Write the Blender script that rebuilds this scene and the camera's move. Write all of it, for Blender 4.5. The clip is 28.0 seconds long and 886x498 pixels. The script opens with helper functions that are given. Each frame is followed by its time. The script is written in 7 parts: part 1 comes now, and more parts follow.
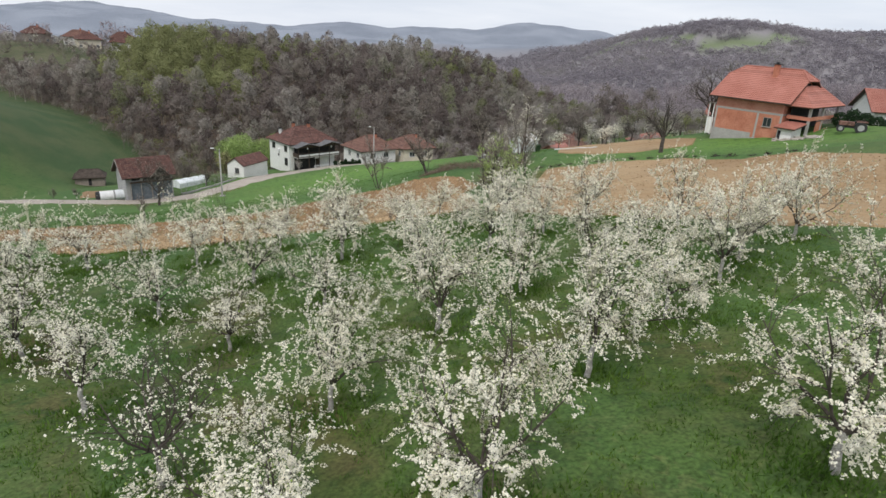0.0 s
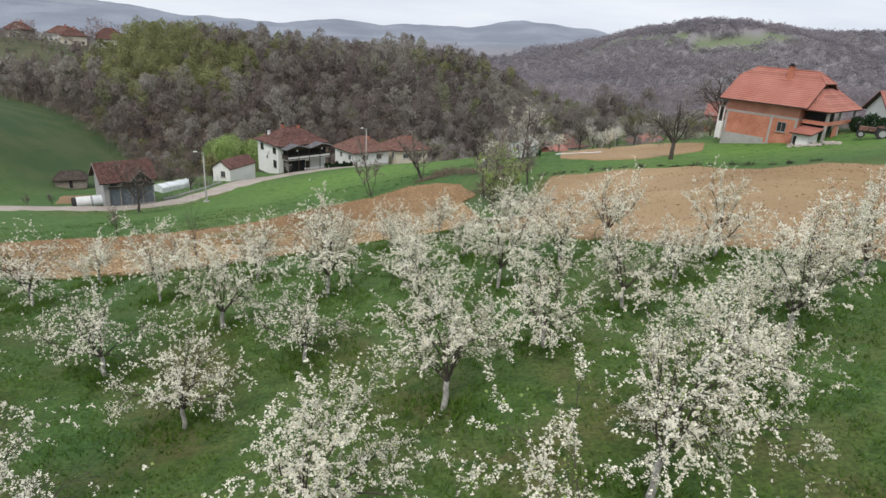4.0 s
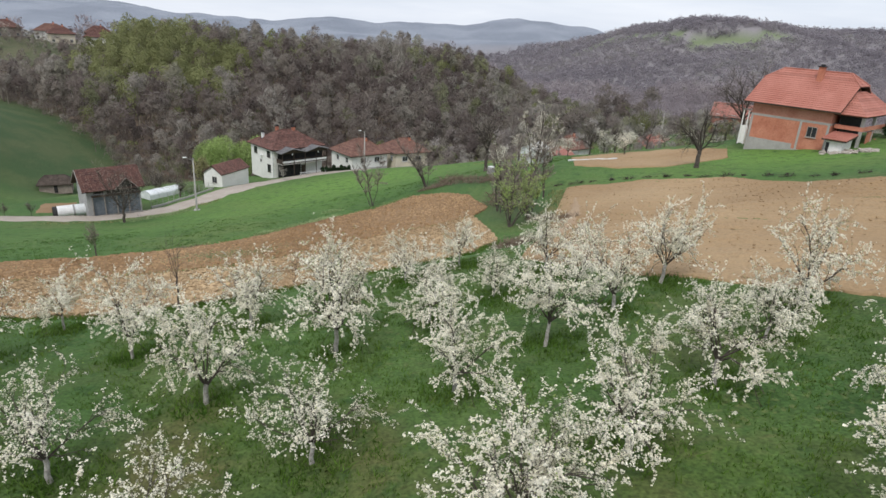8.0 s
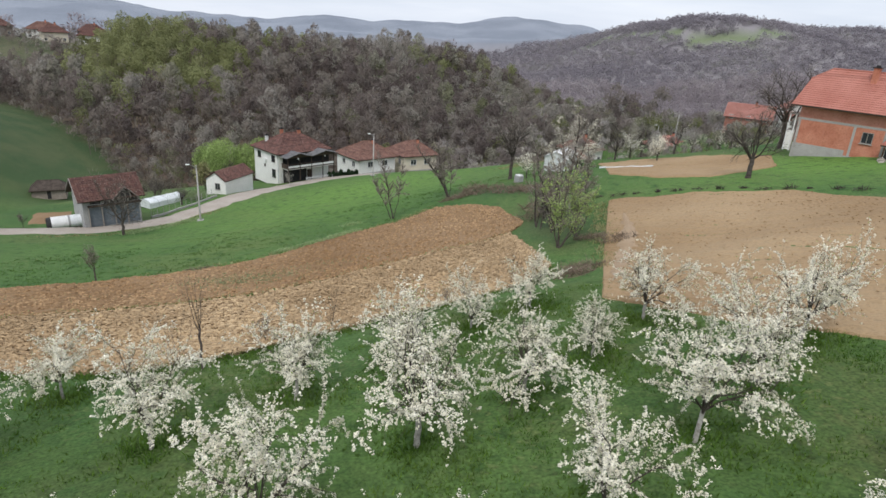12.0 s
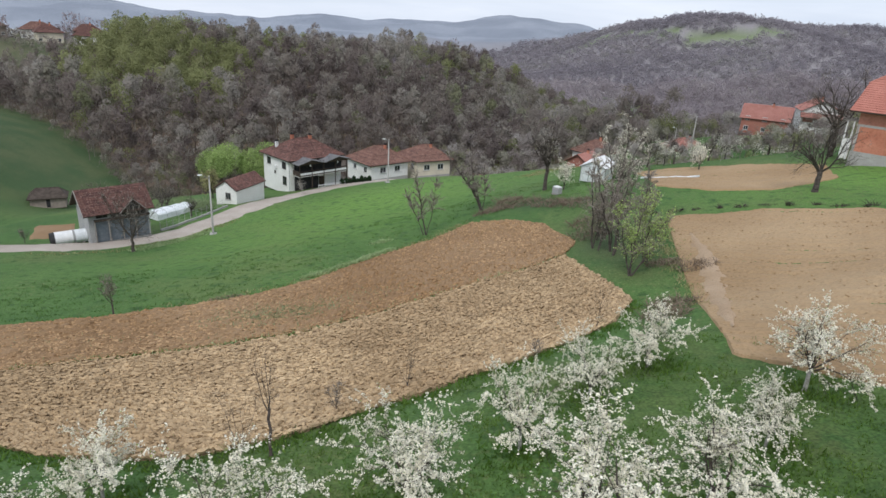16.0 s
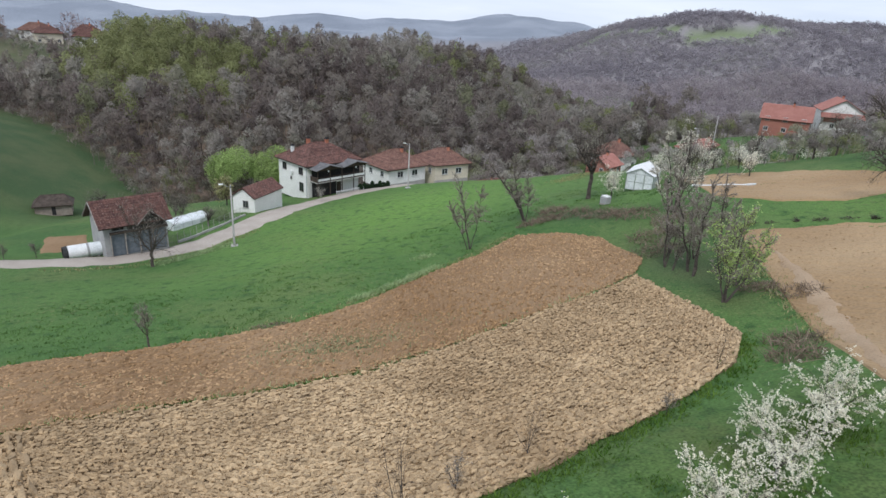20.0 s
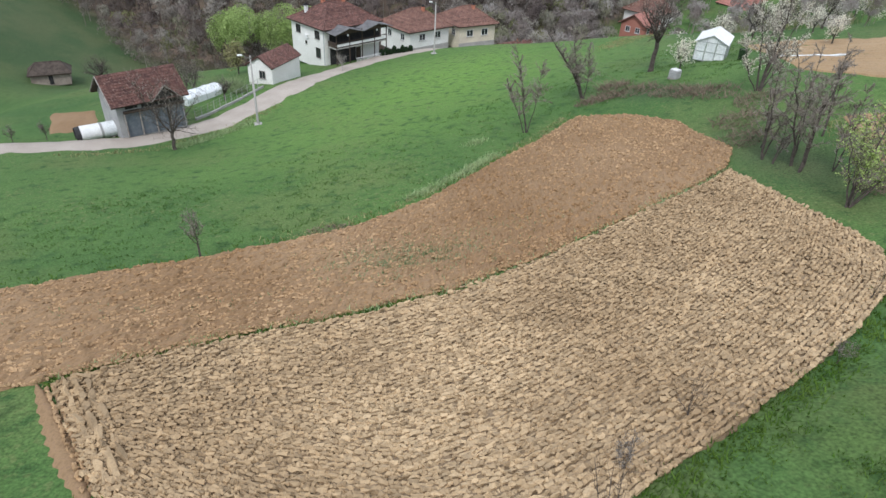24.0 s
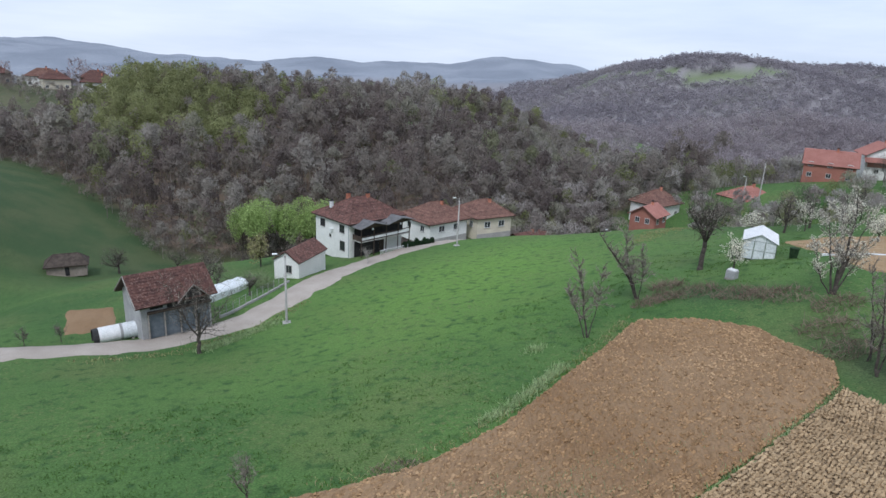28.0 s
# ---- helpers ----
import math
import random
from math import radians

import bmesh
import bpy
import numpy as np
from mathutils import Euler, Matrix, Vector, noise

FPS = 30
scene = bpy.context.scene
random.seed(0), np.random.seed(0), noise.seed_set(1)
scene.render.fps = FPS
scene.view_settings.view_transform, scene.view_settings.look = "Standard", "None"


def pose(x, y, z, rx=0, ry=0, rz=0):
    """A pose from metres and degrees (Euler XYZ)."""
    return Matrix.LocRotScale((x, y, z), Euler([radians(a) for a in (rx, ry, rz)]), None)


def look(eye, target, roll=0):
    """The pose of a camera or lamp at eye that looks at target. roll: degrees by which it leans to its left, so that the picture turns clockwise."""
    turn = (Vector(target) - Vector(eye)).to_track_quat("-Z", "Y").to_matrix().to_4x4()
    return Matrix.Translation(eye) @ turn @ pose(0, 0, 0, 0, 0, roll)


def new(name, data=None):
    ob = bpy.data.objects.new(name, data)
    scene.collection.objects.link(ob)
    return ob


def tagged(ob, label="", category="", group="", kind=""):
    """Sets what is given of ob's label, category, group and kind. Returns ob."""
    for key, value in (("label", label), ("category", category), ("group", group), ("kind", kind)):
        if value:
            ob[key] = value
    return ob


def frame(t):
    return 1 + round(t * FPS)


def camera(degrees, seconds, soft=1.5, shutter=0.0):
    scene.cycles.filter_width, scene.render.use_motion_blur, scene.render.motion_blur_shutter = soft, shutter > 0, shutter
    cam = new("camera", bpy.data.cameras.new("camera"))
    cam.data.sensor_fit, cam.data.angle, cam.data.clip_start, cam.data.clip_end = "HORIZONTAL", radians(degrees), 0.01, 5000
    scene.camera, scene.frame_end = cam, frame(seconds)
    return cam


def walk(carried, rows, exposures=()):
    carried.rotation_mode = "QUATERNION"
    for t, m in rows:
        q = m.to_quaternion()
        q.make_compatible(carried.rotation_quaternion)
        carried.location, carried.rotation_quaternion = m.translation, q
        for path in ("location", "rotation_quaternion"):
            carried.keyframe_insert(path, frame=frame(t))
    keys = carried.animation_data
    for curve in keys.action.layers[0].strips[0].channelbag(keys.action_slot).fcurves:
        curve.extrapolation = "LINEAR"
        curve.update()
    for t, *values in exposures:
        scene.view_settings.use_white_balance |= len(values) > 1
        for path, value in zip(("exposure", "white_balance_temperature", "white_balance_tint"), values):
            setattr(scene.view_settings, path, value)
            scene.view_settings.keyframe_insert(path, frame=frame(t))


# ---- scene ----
cam = camera(71.2, 28.0)
PATH = [
    (0, (2.129, -3.262, 9.098), (2.312, -1.39, 8.419), 3.2),
    (1, (2.093, -2.033, 9.088), (2.282, -0.162, 8.407), 3.3),
    (2, (2.051, -0.853, 9.094), (2.246, 1.016, 8.411), 3.4),
    (3, (2.066, 0.35, 9.145), (2.266, 2.219, 8.461), 3.4),
    (3.5, (2.082, 1.052, 9.129), (2.285, 2.92, 8.445), 3.4),
    (5.5, (2.013, 3.614, 8.977), (2.227, 5.48, 8.292), 3.6),
    (6, (1.951, 4.365, 9.029), (2.166, 6.231, 8.343), 3.5),
    (7, (1.63, 5.84, 9.036), (1.849, 7.705, 8.348), 3.5),
    (8, (1.082, 7.388, 9.011), (1.306, 9.252, 8.322), 3.5),
    (9, (0.343, 8.876, 8.942), (0.57, 10.74, 8.252), 3.6),
    (10, (-0.38, 10.376, 8.854), (-0.148, 12.239, 8.164), 3.5),
    (11, (-1.107, 11.971, 8.787), (-0.871, 13.833, 8.096), 3.5),
    (12, (-1.825, 13.464, 8.752), (-1.585, 15.325, 8.059), 3.5),
    (12.5, (-2.174, 14.273, 8.717), (-1.932, 16.134, 8.024), 3.4),
    (14.5, (-3.975, 17.166, 8.742), (-3.725, 19.026, 8.049), 3.4),
    (15, (-4.407, 17.786, 8.774), (-4.157, 19.646, 8.08), 3.3),
    (16, (-5.614, 19.11, 8.792), (-5.358, 20.968, 8.096), 3.4),
    (17, (-6.716, 20.441, 8.751), (-6.457, 22.298, 8.056), 3.4),
    (18, (-7.802, 21.651, 8.696), (-7.539, 23.507, 7.999), 3.3),
    (19, (-8.768, 22.917, 8.618), (-8.504, 24.772, 7.921), 3.3),
    (20, (-9.779, 24.169, 8.541), (-9.513, 26.025, 7.843), 3.2),
    (20.5, (-10.284, 24.8, 8.483), (-10.017, 26.655, 7.786), 3.2),
    (22.5, (-12.377, 27.588, 8.51), (-12.105, 29.441, 7.809), 3.2),
    (23, (-12.83, 28.307, 8.456), (-12.56, 30.156, 7.744), 3.1),
    (23.5, (-13.273, 28.963, 8.363), (-13.011, 30.697, 7.401), 3.3),
    (24, (-13.736, 29.79, 8.511), (-13.481, 31.446, 7.419), 3.3),
    (24.5, (-14.321, 30.529, 8.51), (-14.064, 32.184, 7.418), 3.3),
    (25, (-14.876, 31.242, 8.533), (-14.619, 32.897, 7.44), 3.3),
    (25.5, (-15.444, 32.027, 8.545), (-15.185, 33.69, 7.463), 3.2),
    (26, (-15.948, 32.76, 8.628), (-15.687, 34.45, 7.591), 3.1),
    (26.5, (-16.435, 33.485, 8.615), (-16.171, 35.22, 7.657), 3.1),
    (27, (-16.927, 34.23, 8.675), (-16.657, 36.018, 7.82), 3.0),
    (27.5, (-17.454, 34.961, 8.745), (-17.18, 36.808, 8.029), 2.9),
    (28, (-18.148, 35.499, 8.719), (-17.866, 37.392, 8.139), 2.9),
]
walk(cam, [(t, look(eye, target, roll)) for t, eye, target, roll in PATH], exposures=[(0.0, 0.1, 6450, 10), (8.0, 0.14, 6400, 10), (16.0, 0.12, 6150, 10), (20.0, 0.15, 6000, 10), (23.0, 0.27, 6000, 10), (24.0, 0.38, 6050, 10), (26.0, 0.4, 6000, 10), (27.0, 0.38, 5800, 10), (28.0, 0.06, 5750, 10)])

# ---------------------------------------------------------------- light
SUN_EL, SUN_AZ = 52.0, 205.0   # height; compass bearing from +y, clockwise
world = bpy.data.worlds.new("world")
scene.world = world
world.use_nodes = True
wn, wl = world.node_tree.nodes, world.node_tree.links
wn.clear()
sky = wn.new("ShaderNodeTexSky")
sky.sky_type, sky.sun_disc = "NISHITA", False
sky.sun_elevation, sky.sun_rotation = radians(SUN_EL), radians(SUN_AZ)
sky.air_density, sky.dust_density = 1.0, 3.0
dim = wn.new("ShaderNodeVectorMath"); dim.operation = "SCALE"; dim.inputs["Scale"].default_value = 0.12
wl.new(sky.outputs[0], dim.inputs[0])
tc = wn.new("ShaderNodeTexCoord")
stretch = wn.new("ShaderNodeMapping"); stretch.inputs["Scale"].default_value = (1.2, 1.2, 9.0)
wl.new(tc.outputs["Generated"], stretch.inputs["Vector"])
cl = wn.new("ShaderNodeTexNoise"); cl.inputs["Scale"].default_value = 2.2; cl.inputs["Detail"].default_value = 7; cl.inputs["Roughness"].default_value = 0.55
wl.new(stretch.outputs[0], cl.inputs["Vector"])
ramp = wn.new("ShaderNodeValToRGB")
ramp.color_ramp.elements[0].position, ramp.color_ramp.elements[0].color = 0.3, (0.74, 0.8, 0.9, 1)
ramp.color_ramp.elements[1].position, ramp.color_ramp.elements[1].color = 0.7, (0.95, 0.98, 1.04, 1)
wl.new(cl.outputs["Fac"], ramp.inputs[0])
veil = wn.new("ShaderNodeMix"); veil.data_type = "RGBA"; veil.inputs["Factor"].default_value = 0.86
wl.new(dim.outputs[0], veil.inputs["A"]); wl.new(ramp.outputs[0], veil.inputs["B"])
bgn = wn.new("ShaderNodeBackground"); bgn.inputs["Strength"].default_value = 1.0
wl.new(veil.outputs["Result"], bgn.inputs["Color"])
wo = wn.new("ShaderNodeOutputWorld"); wl.new(bgn.outputs[0], wo.inputs["Surface"])
sun = new("sun", bpy.data.lights.new("sun", "SUN"))
sun.data.energy, sun.data.angle, sun.data.color = 1.6, radians(11), (1.0, 0.96, 0.9)
az = radians(SUN_AZ)
sun.matrix_world = look((0, 0, 0), (-math.sin(az) * math.cos(radians(SUN_EL)), -math.cos(az) * math.cos(radians(SUN_EL)), -math.sin(radians(SUN_EL))))
scene.view_settings.exposure = 0.0

# ---------------------------------------------------------------- materials
def mat(name, a, b, rough=0.85, scale=3.0, fine=40.0, bump=0.25, dist=0.03, metal=0.0, c=None, isle=0.0, obj=0.0, spec=0.3, thin=0.0):
    """A procedural surface: colours a and b by broad noise, grain by fine noise, relief, and a shift per island or object."""
    m = bpy.data.materials.new(name)
    m.use_nodes = True
    n, l = m.node_tree.nodes, m.node_tree.links
    bs = n["Principled BSDF"]
    bs.inputs["Roughness"].default_value, bs.inputs["Metallic"].default_value = rough, metal
    bs.inputs["Specular IOR Level"].default_value = spec
    geo = n.new("ShaderNodeNewGeometry")
    big = n.new("ShaderNodeTexNoise"); big.inputs["Scale"].default_value = scale; big.inputs["Detail"].default_value = 5
    sm = n.new("ShaderNodeTexNoise"); sm.inputs["Scale"].default_value = fine; sm.inputs["Detail"].default_value = 4
    l.new(geo.outputs["Position"], big.inputs["Vector"]); l.new(geo.outputs["Position"], sm.inputs["Vector"])
    r1 = n.new("ShaderNodeMapRange"); r1.inputs["From Min"].default_value, r1.inputs["From Max"].default_value = 0.34, 0.66
    l.new(big.outputs["Fac"], r1.inputs["Value"])
    mx = n.new("ShaderNodeMix"); mx.data_type = "RGBA"
    mx.inputs["A"].default_value, mx.inputs["B"].default_value = (*a, 1), (*b, 1)
    l.new(r1.outputs[0], mx.inputs["Factor"])
    last = mx.outputs["Result"]
    if c:
        r3 = n.new("ShaderNodeMapRange"); r3.inputs["From Min"].default_value, r3.inputs["From Max"].default_value = 0.55, 0.68
        l.new(sm.outputs["Fac"], r3.inputs["Value"])
        m3 = n.new("ShaderNodeMix"); m3.data_type = "RGBA"; m3.inputs["B"].default_value = (*c, 1)
        l.new(r3.outputs[0], m3.inputs["Factor"]); l.new(last, m3.inputs["A"]); last = m3.outputs["Result"]
    hv = n.new("ShaderNodeHueSaturation")
    r2 = n.new("ShaderNodeMapRange"); r2.inputs["From Min"].default_value, r2.inputs["From Max"].default_value = 0.3, 0.7
    r2.inputs["To Min"].default_value, r2.inputs["To Max"].default_value = 0.78, 1.2
    l.new(sm.outputs["Fac"], r2.inputs["Value"])
    val = r2.outputs[0]
    for amount, source in ((isle, geo.outputs["Random Per Island"]), (obj, None)):
        if amount:
            if source is None:
                source = n.new("ShaderNodeObjectInfo").outputs["Random"]
            rr = n.new("ShaderNodeMapRange"); rr.inputs["To Min"].default_value, rr.inputs["To Max"].default_value = 1 - amount, 1 + amount
            l.new(source, rr.inputs["Value"])
            mu = n.new("ShaderNodeMath"); mu.operation = "MULTIPLY"
            l.new(rr.outputs[0], mu.inputs[0]); l.new(val, mu.inputs[1]); val = mu.outputs[0]
    l.new(val, hv.inputs["Value"]); l.new(last, hv.inputs["Color"])
    l.new(hv.outputs[0], bs.inputs["Base Color"])
    if bump:
        bp = n.new("ShaderNodeBump"); bp.inputs["Strength"].default_value, bp.inputs["Distance"].default_value = bump, dist
        l.new(sm.outputs["Fac"], bp.inputs["Height"]); l.new(bp.outputs[0], bs.inputs["Normal"])
    if thin:
        # thin petals, leaves and twigs let light through
        tr = n.new("ShaderNodeBsdfTranslucent"); l.new(hv.outputs[0], tr.inputs["Color"])
        ms = n.new("ShaderNodeMixShader"); ms.inputs["Fac"].default_value = thin
        l.new(bs.outputs[0], ms.inputs[1]); l.new(tr.outputs[0], ms.inputs[2])
        l.new(ms.outputs[0], n["Material Output"].inputs["Surface"])
    return m


M = {
    "bark": mat("bark", (0.06, 0.047, 0.04), (0.1, 0.083, 0.072), 0.95, 6, 60, 0.6, 0.02),
    "darkbark": mat("darkbark", (0.045, 0.037, 0.031), (0.085, 0.072, 0.06), 0.95, 6, 60, 0.6, 0.02),
    "twig": mat("twig", (0.2, 0.175, 0.145), (0.3, 0.262, 0.225), 0.95, 2, 30, 0, isle=0.3),
    "limewash": mat("limewash", (0.46, 0.44, 0.41), (0.27, 0.25, 0.225), 0.9, 8, 50, 0.4, 0.01),
    "blossom": mat("blossom", (0.93, 0.89, 0.775), (0.85, 0.805, 0.66), 0.7, 9, 60, 0, isle=0.16, thin=0.3),
    "youngleaf": mat("youngleaf", (0.27, 0.36, 0.1), (0.38, 0.46, 0.16), 0.7, 5, 40, 0, isle=0.3, thin=0.35),
    "willow": mat("willow", (0.29, 0.39, 0.13), (0.4, 0.5, 0.19), 0.75, 0.6, 20, 0, isle=0.3, thin=0.4),
    # soil under the slices, darkened to paint the shade in their gaps
    "soil_gap_shade": mat("soil_gap_shade", (0.19, 0.135, 0.08), (0.26, 0.188, 0.115), 0.95, 0.3, 9, 0.8, 0.05, c=(0.17, 0.12, 0.072)),
    "clod": mat("clod", (0.34, 0.24, 0.137), (0.475, 0.35, 0.21), 0.95, 0.14, 8, 0.6, 0.05, isle=0.24, c=(0.29, 0.203, 0.115)),
    "clod_red": mat("clod_red", (0.3, 0.185, 0.09), (0.42, 0.285, 0.16), 0.95, 0.09, 8, 0.5, 0.04, isle=0.24, c=(0.27, 0.175, 0.1)),
    "soil_red": mat("soil_red", (0.225, 0.137, 0.068), (0.295, 0.195, 0.108), 0.95, 0.1, 7, 0.8, 0.06, c=(0.2, 0.128, 0.075)),
    "soil_fine": mat("soil_fine", (0.285, 0.188, 0.098), (0.38, 0.27, 0.155), 0.95, 0.07, 5, 0.5, 0.05, c=(0.24, 0.158, 0.085)),
    "gravel": mat("gravel", (0.35, 0.303, 0.258), (0.43, 0.378, 0.328), 0.95, 0.4, 12, 0.4, 0.02, c=(0.29, 0.245, 0.205)),
    "plaster": mat("plaster", (0.78, 0.77, 0.74), (0.7, 0.69, 0.66), 0.9, 0.5, 18, 0.15, 0.01),
    "cream": mat("cream", (0.66, 0.6, 0.47), (0.58, 0.52, 0.42), 0.9, 0.5, 18, 0.15, 0.01),
    "concrete": mat("concrete", (0.42, 0.4, 0.38), (0.32, 0.31, 0.29), 0.9, 0.8, 20, 0.3, 0.02),
    "greyblock": mat("greyblock", (0.3, 0.3, 0.3), (0.38, 0.38, 0.37), 0.9, 0.9, 14, 0.3, 0.02),
    "brick": mat("brick", (0.43, 0.16, 0.1), (0.57, 0.25, 0.165), 0.9, 0.8, 6, 0.4, 0.02, c=(0.36, 0.155, 0.11)),
    "brick_upper": mat("brick_upper", (0.4, 0.165, 0.12), (0.49, 0.235, 0.175), 0.9, 0.8, 6, 0.4, 0.02, c=(0.33, 0.155, 0.12)),
    "tile_red": mat("tile_red", (0.355, 0.135, 0.1), (0.43, 0.185, 0.142), 0.8, 0.5, 7, 0.3, 0.02, isle=0.14, c=(0.28, 0.118, 0.088)),
    "tile_old": mat("tile_old", (0.075, 0.038, 0.033), (0.155, 0.075, 0.06), 0.9, 1.6, 5, 0.1, 0.02, isle=0.2, c=(0.19, 0.12, 0.1)),
    "tile_mid": mat("tile_mid", (0.115, 0.06, 0.047), (0.2, 0.105, 0.08), 0.85, 1.2, 5, 0.1, 0.02, isle=0.18, c=(0.23, 0.145, 0.115)),
    "darkwood": mat("darkwood", (0.045, 0.032, 0.026), (0.075, 0.055, 0.042), 0.8, 2, 25, 0.3, 0.01),
    "greywood": mat("greywood", (0.2, 0.18, 0.16), (0.3, 0.275, 0.25), 0.9, 2, 25, 0.3, 0.01, isle=0.15),
    "sheetroof": mat("sheetroof", (0.1, 0.097, 0.098), (0.16, 0.155, 0.155), 0.7, 1.2, 14, 0.1, 0.01),
    # near-black for dark fittings, and for panels that paint shade in openings
    "dark_paint_shade": mat("dark_paint_shade", (0.02, 0.02, 0.022), (0.035, 0.033, 0.033), 0.9, 2, 20, 0),
    "whitepaint": mat("whitepaint", (0.78, 0.78, 0.77), (0.68, 0.68, 0.67), 0.6, 1.5, 20, 0.1, 0.01),
    "plastic": mat("plastic", (0.75, 0.77, 0.78), (0.62, 0.65, 0.66), 0.4, 1.4, 9, 0.4, 0.04, spec=0.5),
    "galv": mat("galv", (0.34, 0.36, 0.37), (0.43, 0.45, 0.46), 0.45, 3, 30, 0.1, 0.01, metal=0.6),
    "brush": mat("brush", (0.15, 0.112, 0.082), (0.24, 0.185, 0.14), 0.95, 1, 20, 0, isle=0.35),
    "evergreen": mat("evergreen", (0.02, 0.045, 0.02), (0.04, 0.075, 0.03), 0.8, 3, 30, 0, isle=0.3, thin=0.35),
    "grassblade": mat("grassblade", (0.065, 0.14, 0.016), (0.115, 0.19, 0.03), 0.8, 0.5, 20, 0, isle=0.3, thin=0.35),
    "strawgrass": mat("strawgrass", (0.3, 0.26, 0.14), (0.24, 0.26, 0.1), 0.9, 0.5, 20, 0, isle=0.3),
    "rubber": mat("rubber", (0.03, 0.03, 0.03), (0.05, 0.05, 0.05), 0.85, 4, 30, 0.2),
    "bluegrey": mat("bluegrey", (0.1, 0.12, 0.14), (0.15, 0.17, 0.19), 0.7, 2, 20, 0.1),
    "freshleaf": mat("freshleaf", (0.34, 0.46, 0.14), (0.45, 0.56, 0.21), 0.7, 5, 40, 0, isle=0.25, thin=0.35),
    "thatch": mat("thatch", (0.06, 0.046, 0.038), (0.1, 0.08, 0.066), 0.95, 1.5, 12, 0.4, 0.04),
    "oldwall": mat("oldwall", (0.22, 0.18, 0.15), (0.33, 0.28, 0.24), 0.95, 1.0, 8, 0.3, 0.03, c=(0.16, 0.13, 0.11)),
    "brick_dull": mat("brick_dull", (0.3, 0.125, 0.095), (0.38, 0.165, 0.125), 0.9, 0.5, 9, 0.4, 0.02, c=(0.25, 0.12, 0.09)),
    # village roof red with haze mixed in as dull pink
    "tile_haze": mat("tile_haze", (0.33, 0.145, 0.115), (0.41, 0.19, 0.155), 0.85, 0.5, 4, 0.1, 0.02, isle=0.12, c=(0.27, 0.135, 0.11)),
    "tuft": mat("tuft", (0.062, 0.128, 0.027), (0.1, 0.18, 0.038), 0.85, 0.3, 20, 0, isle=0.35, thin=0.35),
    "tuftlight": mat("tuftlight", (0.15, 0.24, 0.055), (0.2, 0.27, 0.085), 0.85, 0.3, 20, 0, isle=0.3, thin=0.35),
    "trodden": mat("trodden", (0.34, 0.24, 0.15), (0.41, 0.305, 0.205), 0.95, 0.5, 9, 0.4, 0.03, c=(0.29, 0.2, 0.12)),
    "palegrass": mat("palegrass", (0.27, 0.37, 0.16), (0.38, 0.46, 0.24), 0.9, 0.6, 20, 0, isle=0.3, thin=0.3),
    "weed": mat("weed", (0.17, 0.22, 0.1), (0.26, 0.31, 0.17), 0.85, 0.6, 20, 0, isle=0.3, thin=0.3),
    "stone": mat("stone", (0.34, 0.3, 0.26), (0.45, 0.4, 0.35), 0.9, 1.5, 14, 0.4, 0.03),
}
glass = bpy.data.materials.new("glass"); glass.use_nodes = True
gb = glass.node_tree.nodes["Principled BSDF"]
gb.inputs["Base Color"].default_value, gb.inputs["Roughness"].default_value, gb.inputs["Specular IOR Level"].default_value = (0.03, 0.035, 0.04, 1), 0.08, 0.8
M["glass"] = glass

# ---------------------------------------------------------------- mesh tools
def part(name, mesh, material, parent=None, label="", smooth=False):
    """Links a mesh (or verts, faces) as one object under a thing or part."""
    if isinstance(mesh, bmesh.types.BMesh):
        me = bpy.data.meshes.new(name); mesh.to_mesh(me); mesh.free()
    elif isinstance(mesh, tuple):
        me = bpy.data.meshes.new(name); me.from_pydata(mesh[0], [], mesh[1]); me.update()
    else:
        me = mesh
    if material and not me.materials:
        me.materials.append(material)
    if smooth:
        me.polygons.foreach_set("use_smooth", [True] * len(me.polygons))
    ob = new(name, me)
    ob.parent = parent
    if label:
        ob["label"] = label
    return ob


def empty(name, m, label, category, group=""):
    ob = new(name)
    ob.empty_display_size = 0.2
    ob.matrix_world = m
    return tagged(ob, label, category, group)


def box(bm, x0, y0, z0, x1, y1, z1, bev=0.0):
    g = bmesh.ops.create_cube(bm, size=1.0, matrix=Matrix.Translation(((x0 + x1) / 2, (y0 + y1) / 2, (z0 + z1) / 2)) @ Matrix.Diagonal((abs(x1 - x0), abs(y1 - y0), abs(z1 - z0), 1)))
    if bev:
        ed = list({e for v in g["verts"] for e in v.link_edges})
        bmesh.ops.bevel(bm, geom=ed, offset=bev, segments=1, affect="EDGES")


def boxes(*rows, bev=0.0):
    bm = bmesh.new()
    for r in rows:
        box(bm, *r, bev=bev)
    return bm


class Tubes:
    """Gathers tapered tubes into one mesh."""
    def __init__(self):
        self.v, self.f = [], []

    def add(self, p0, p1, r0, r1, n=5):
        p0, p1 = Vector(p0), Vector(p1)
        d = (p1 - p0).normalized() if (p1 - p0).length > 1e-6 else Vector((0, 0, 1))
        a = d.orthogonal().normalized(); b = d.cross(a)
        k = len(self.v)
        for p, r in ((p0, r0), (p1, r1)):
            for i in range(n):
                t = 2 * math.pi * i / n
                self.v.append(p + (a * math.cos(t) + b * math.sin(t)) * r)
        for i in range(n):
            j = (i + 1) % n
            self.f.append((k + i, k + j, k + n + j, k + n + i))
        self.f.append(tuple(k + n + i for i in range(n)))

    def mesh(self):
        return (self.v, self.f)


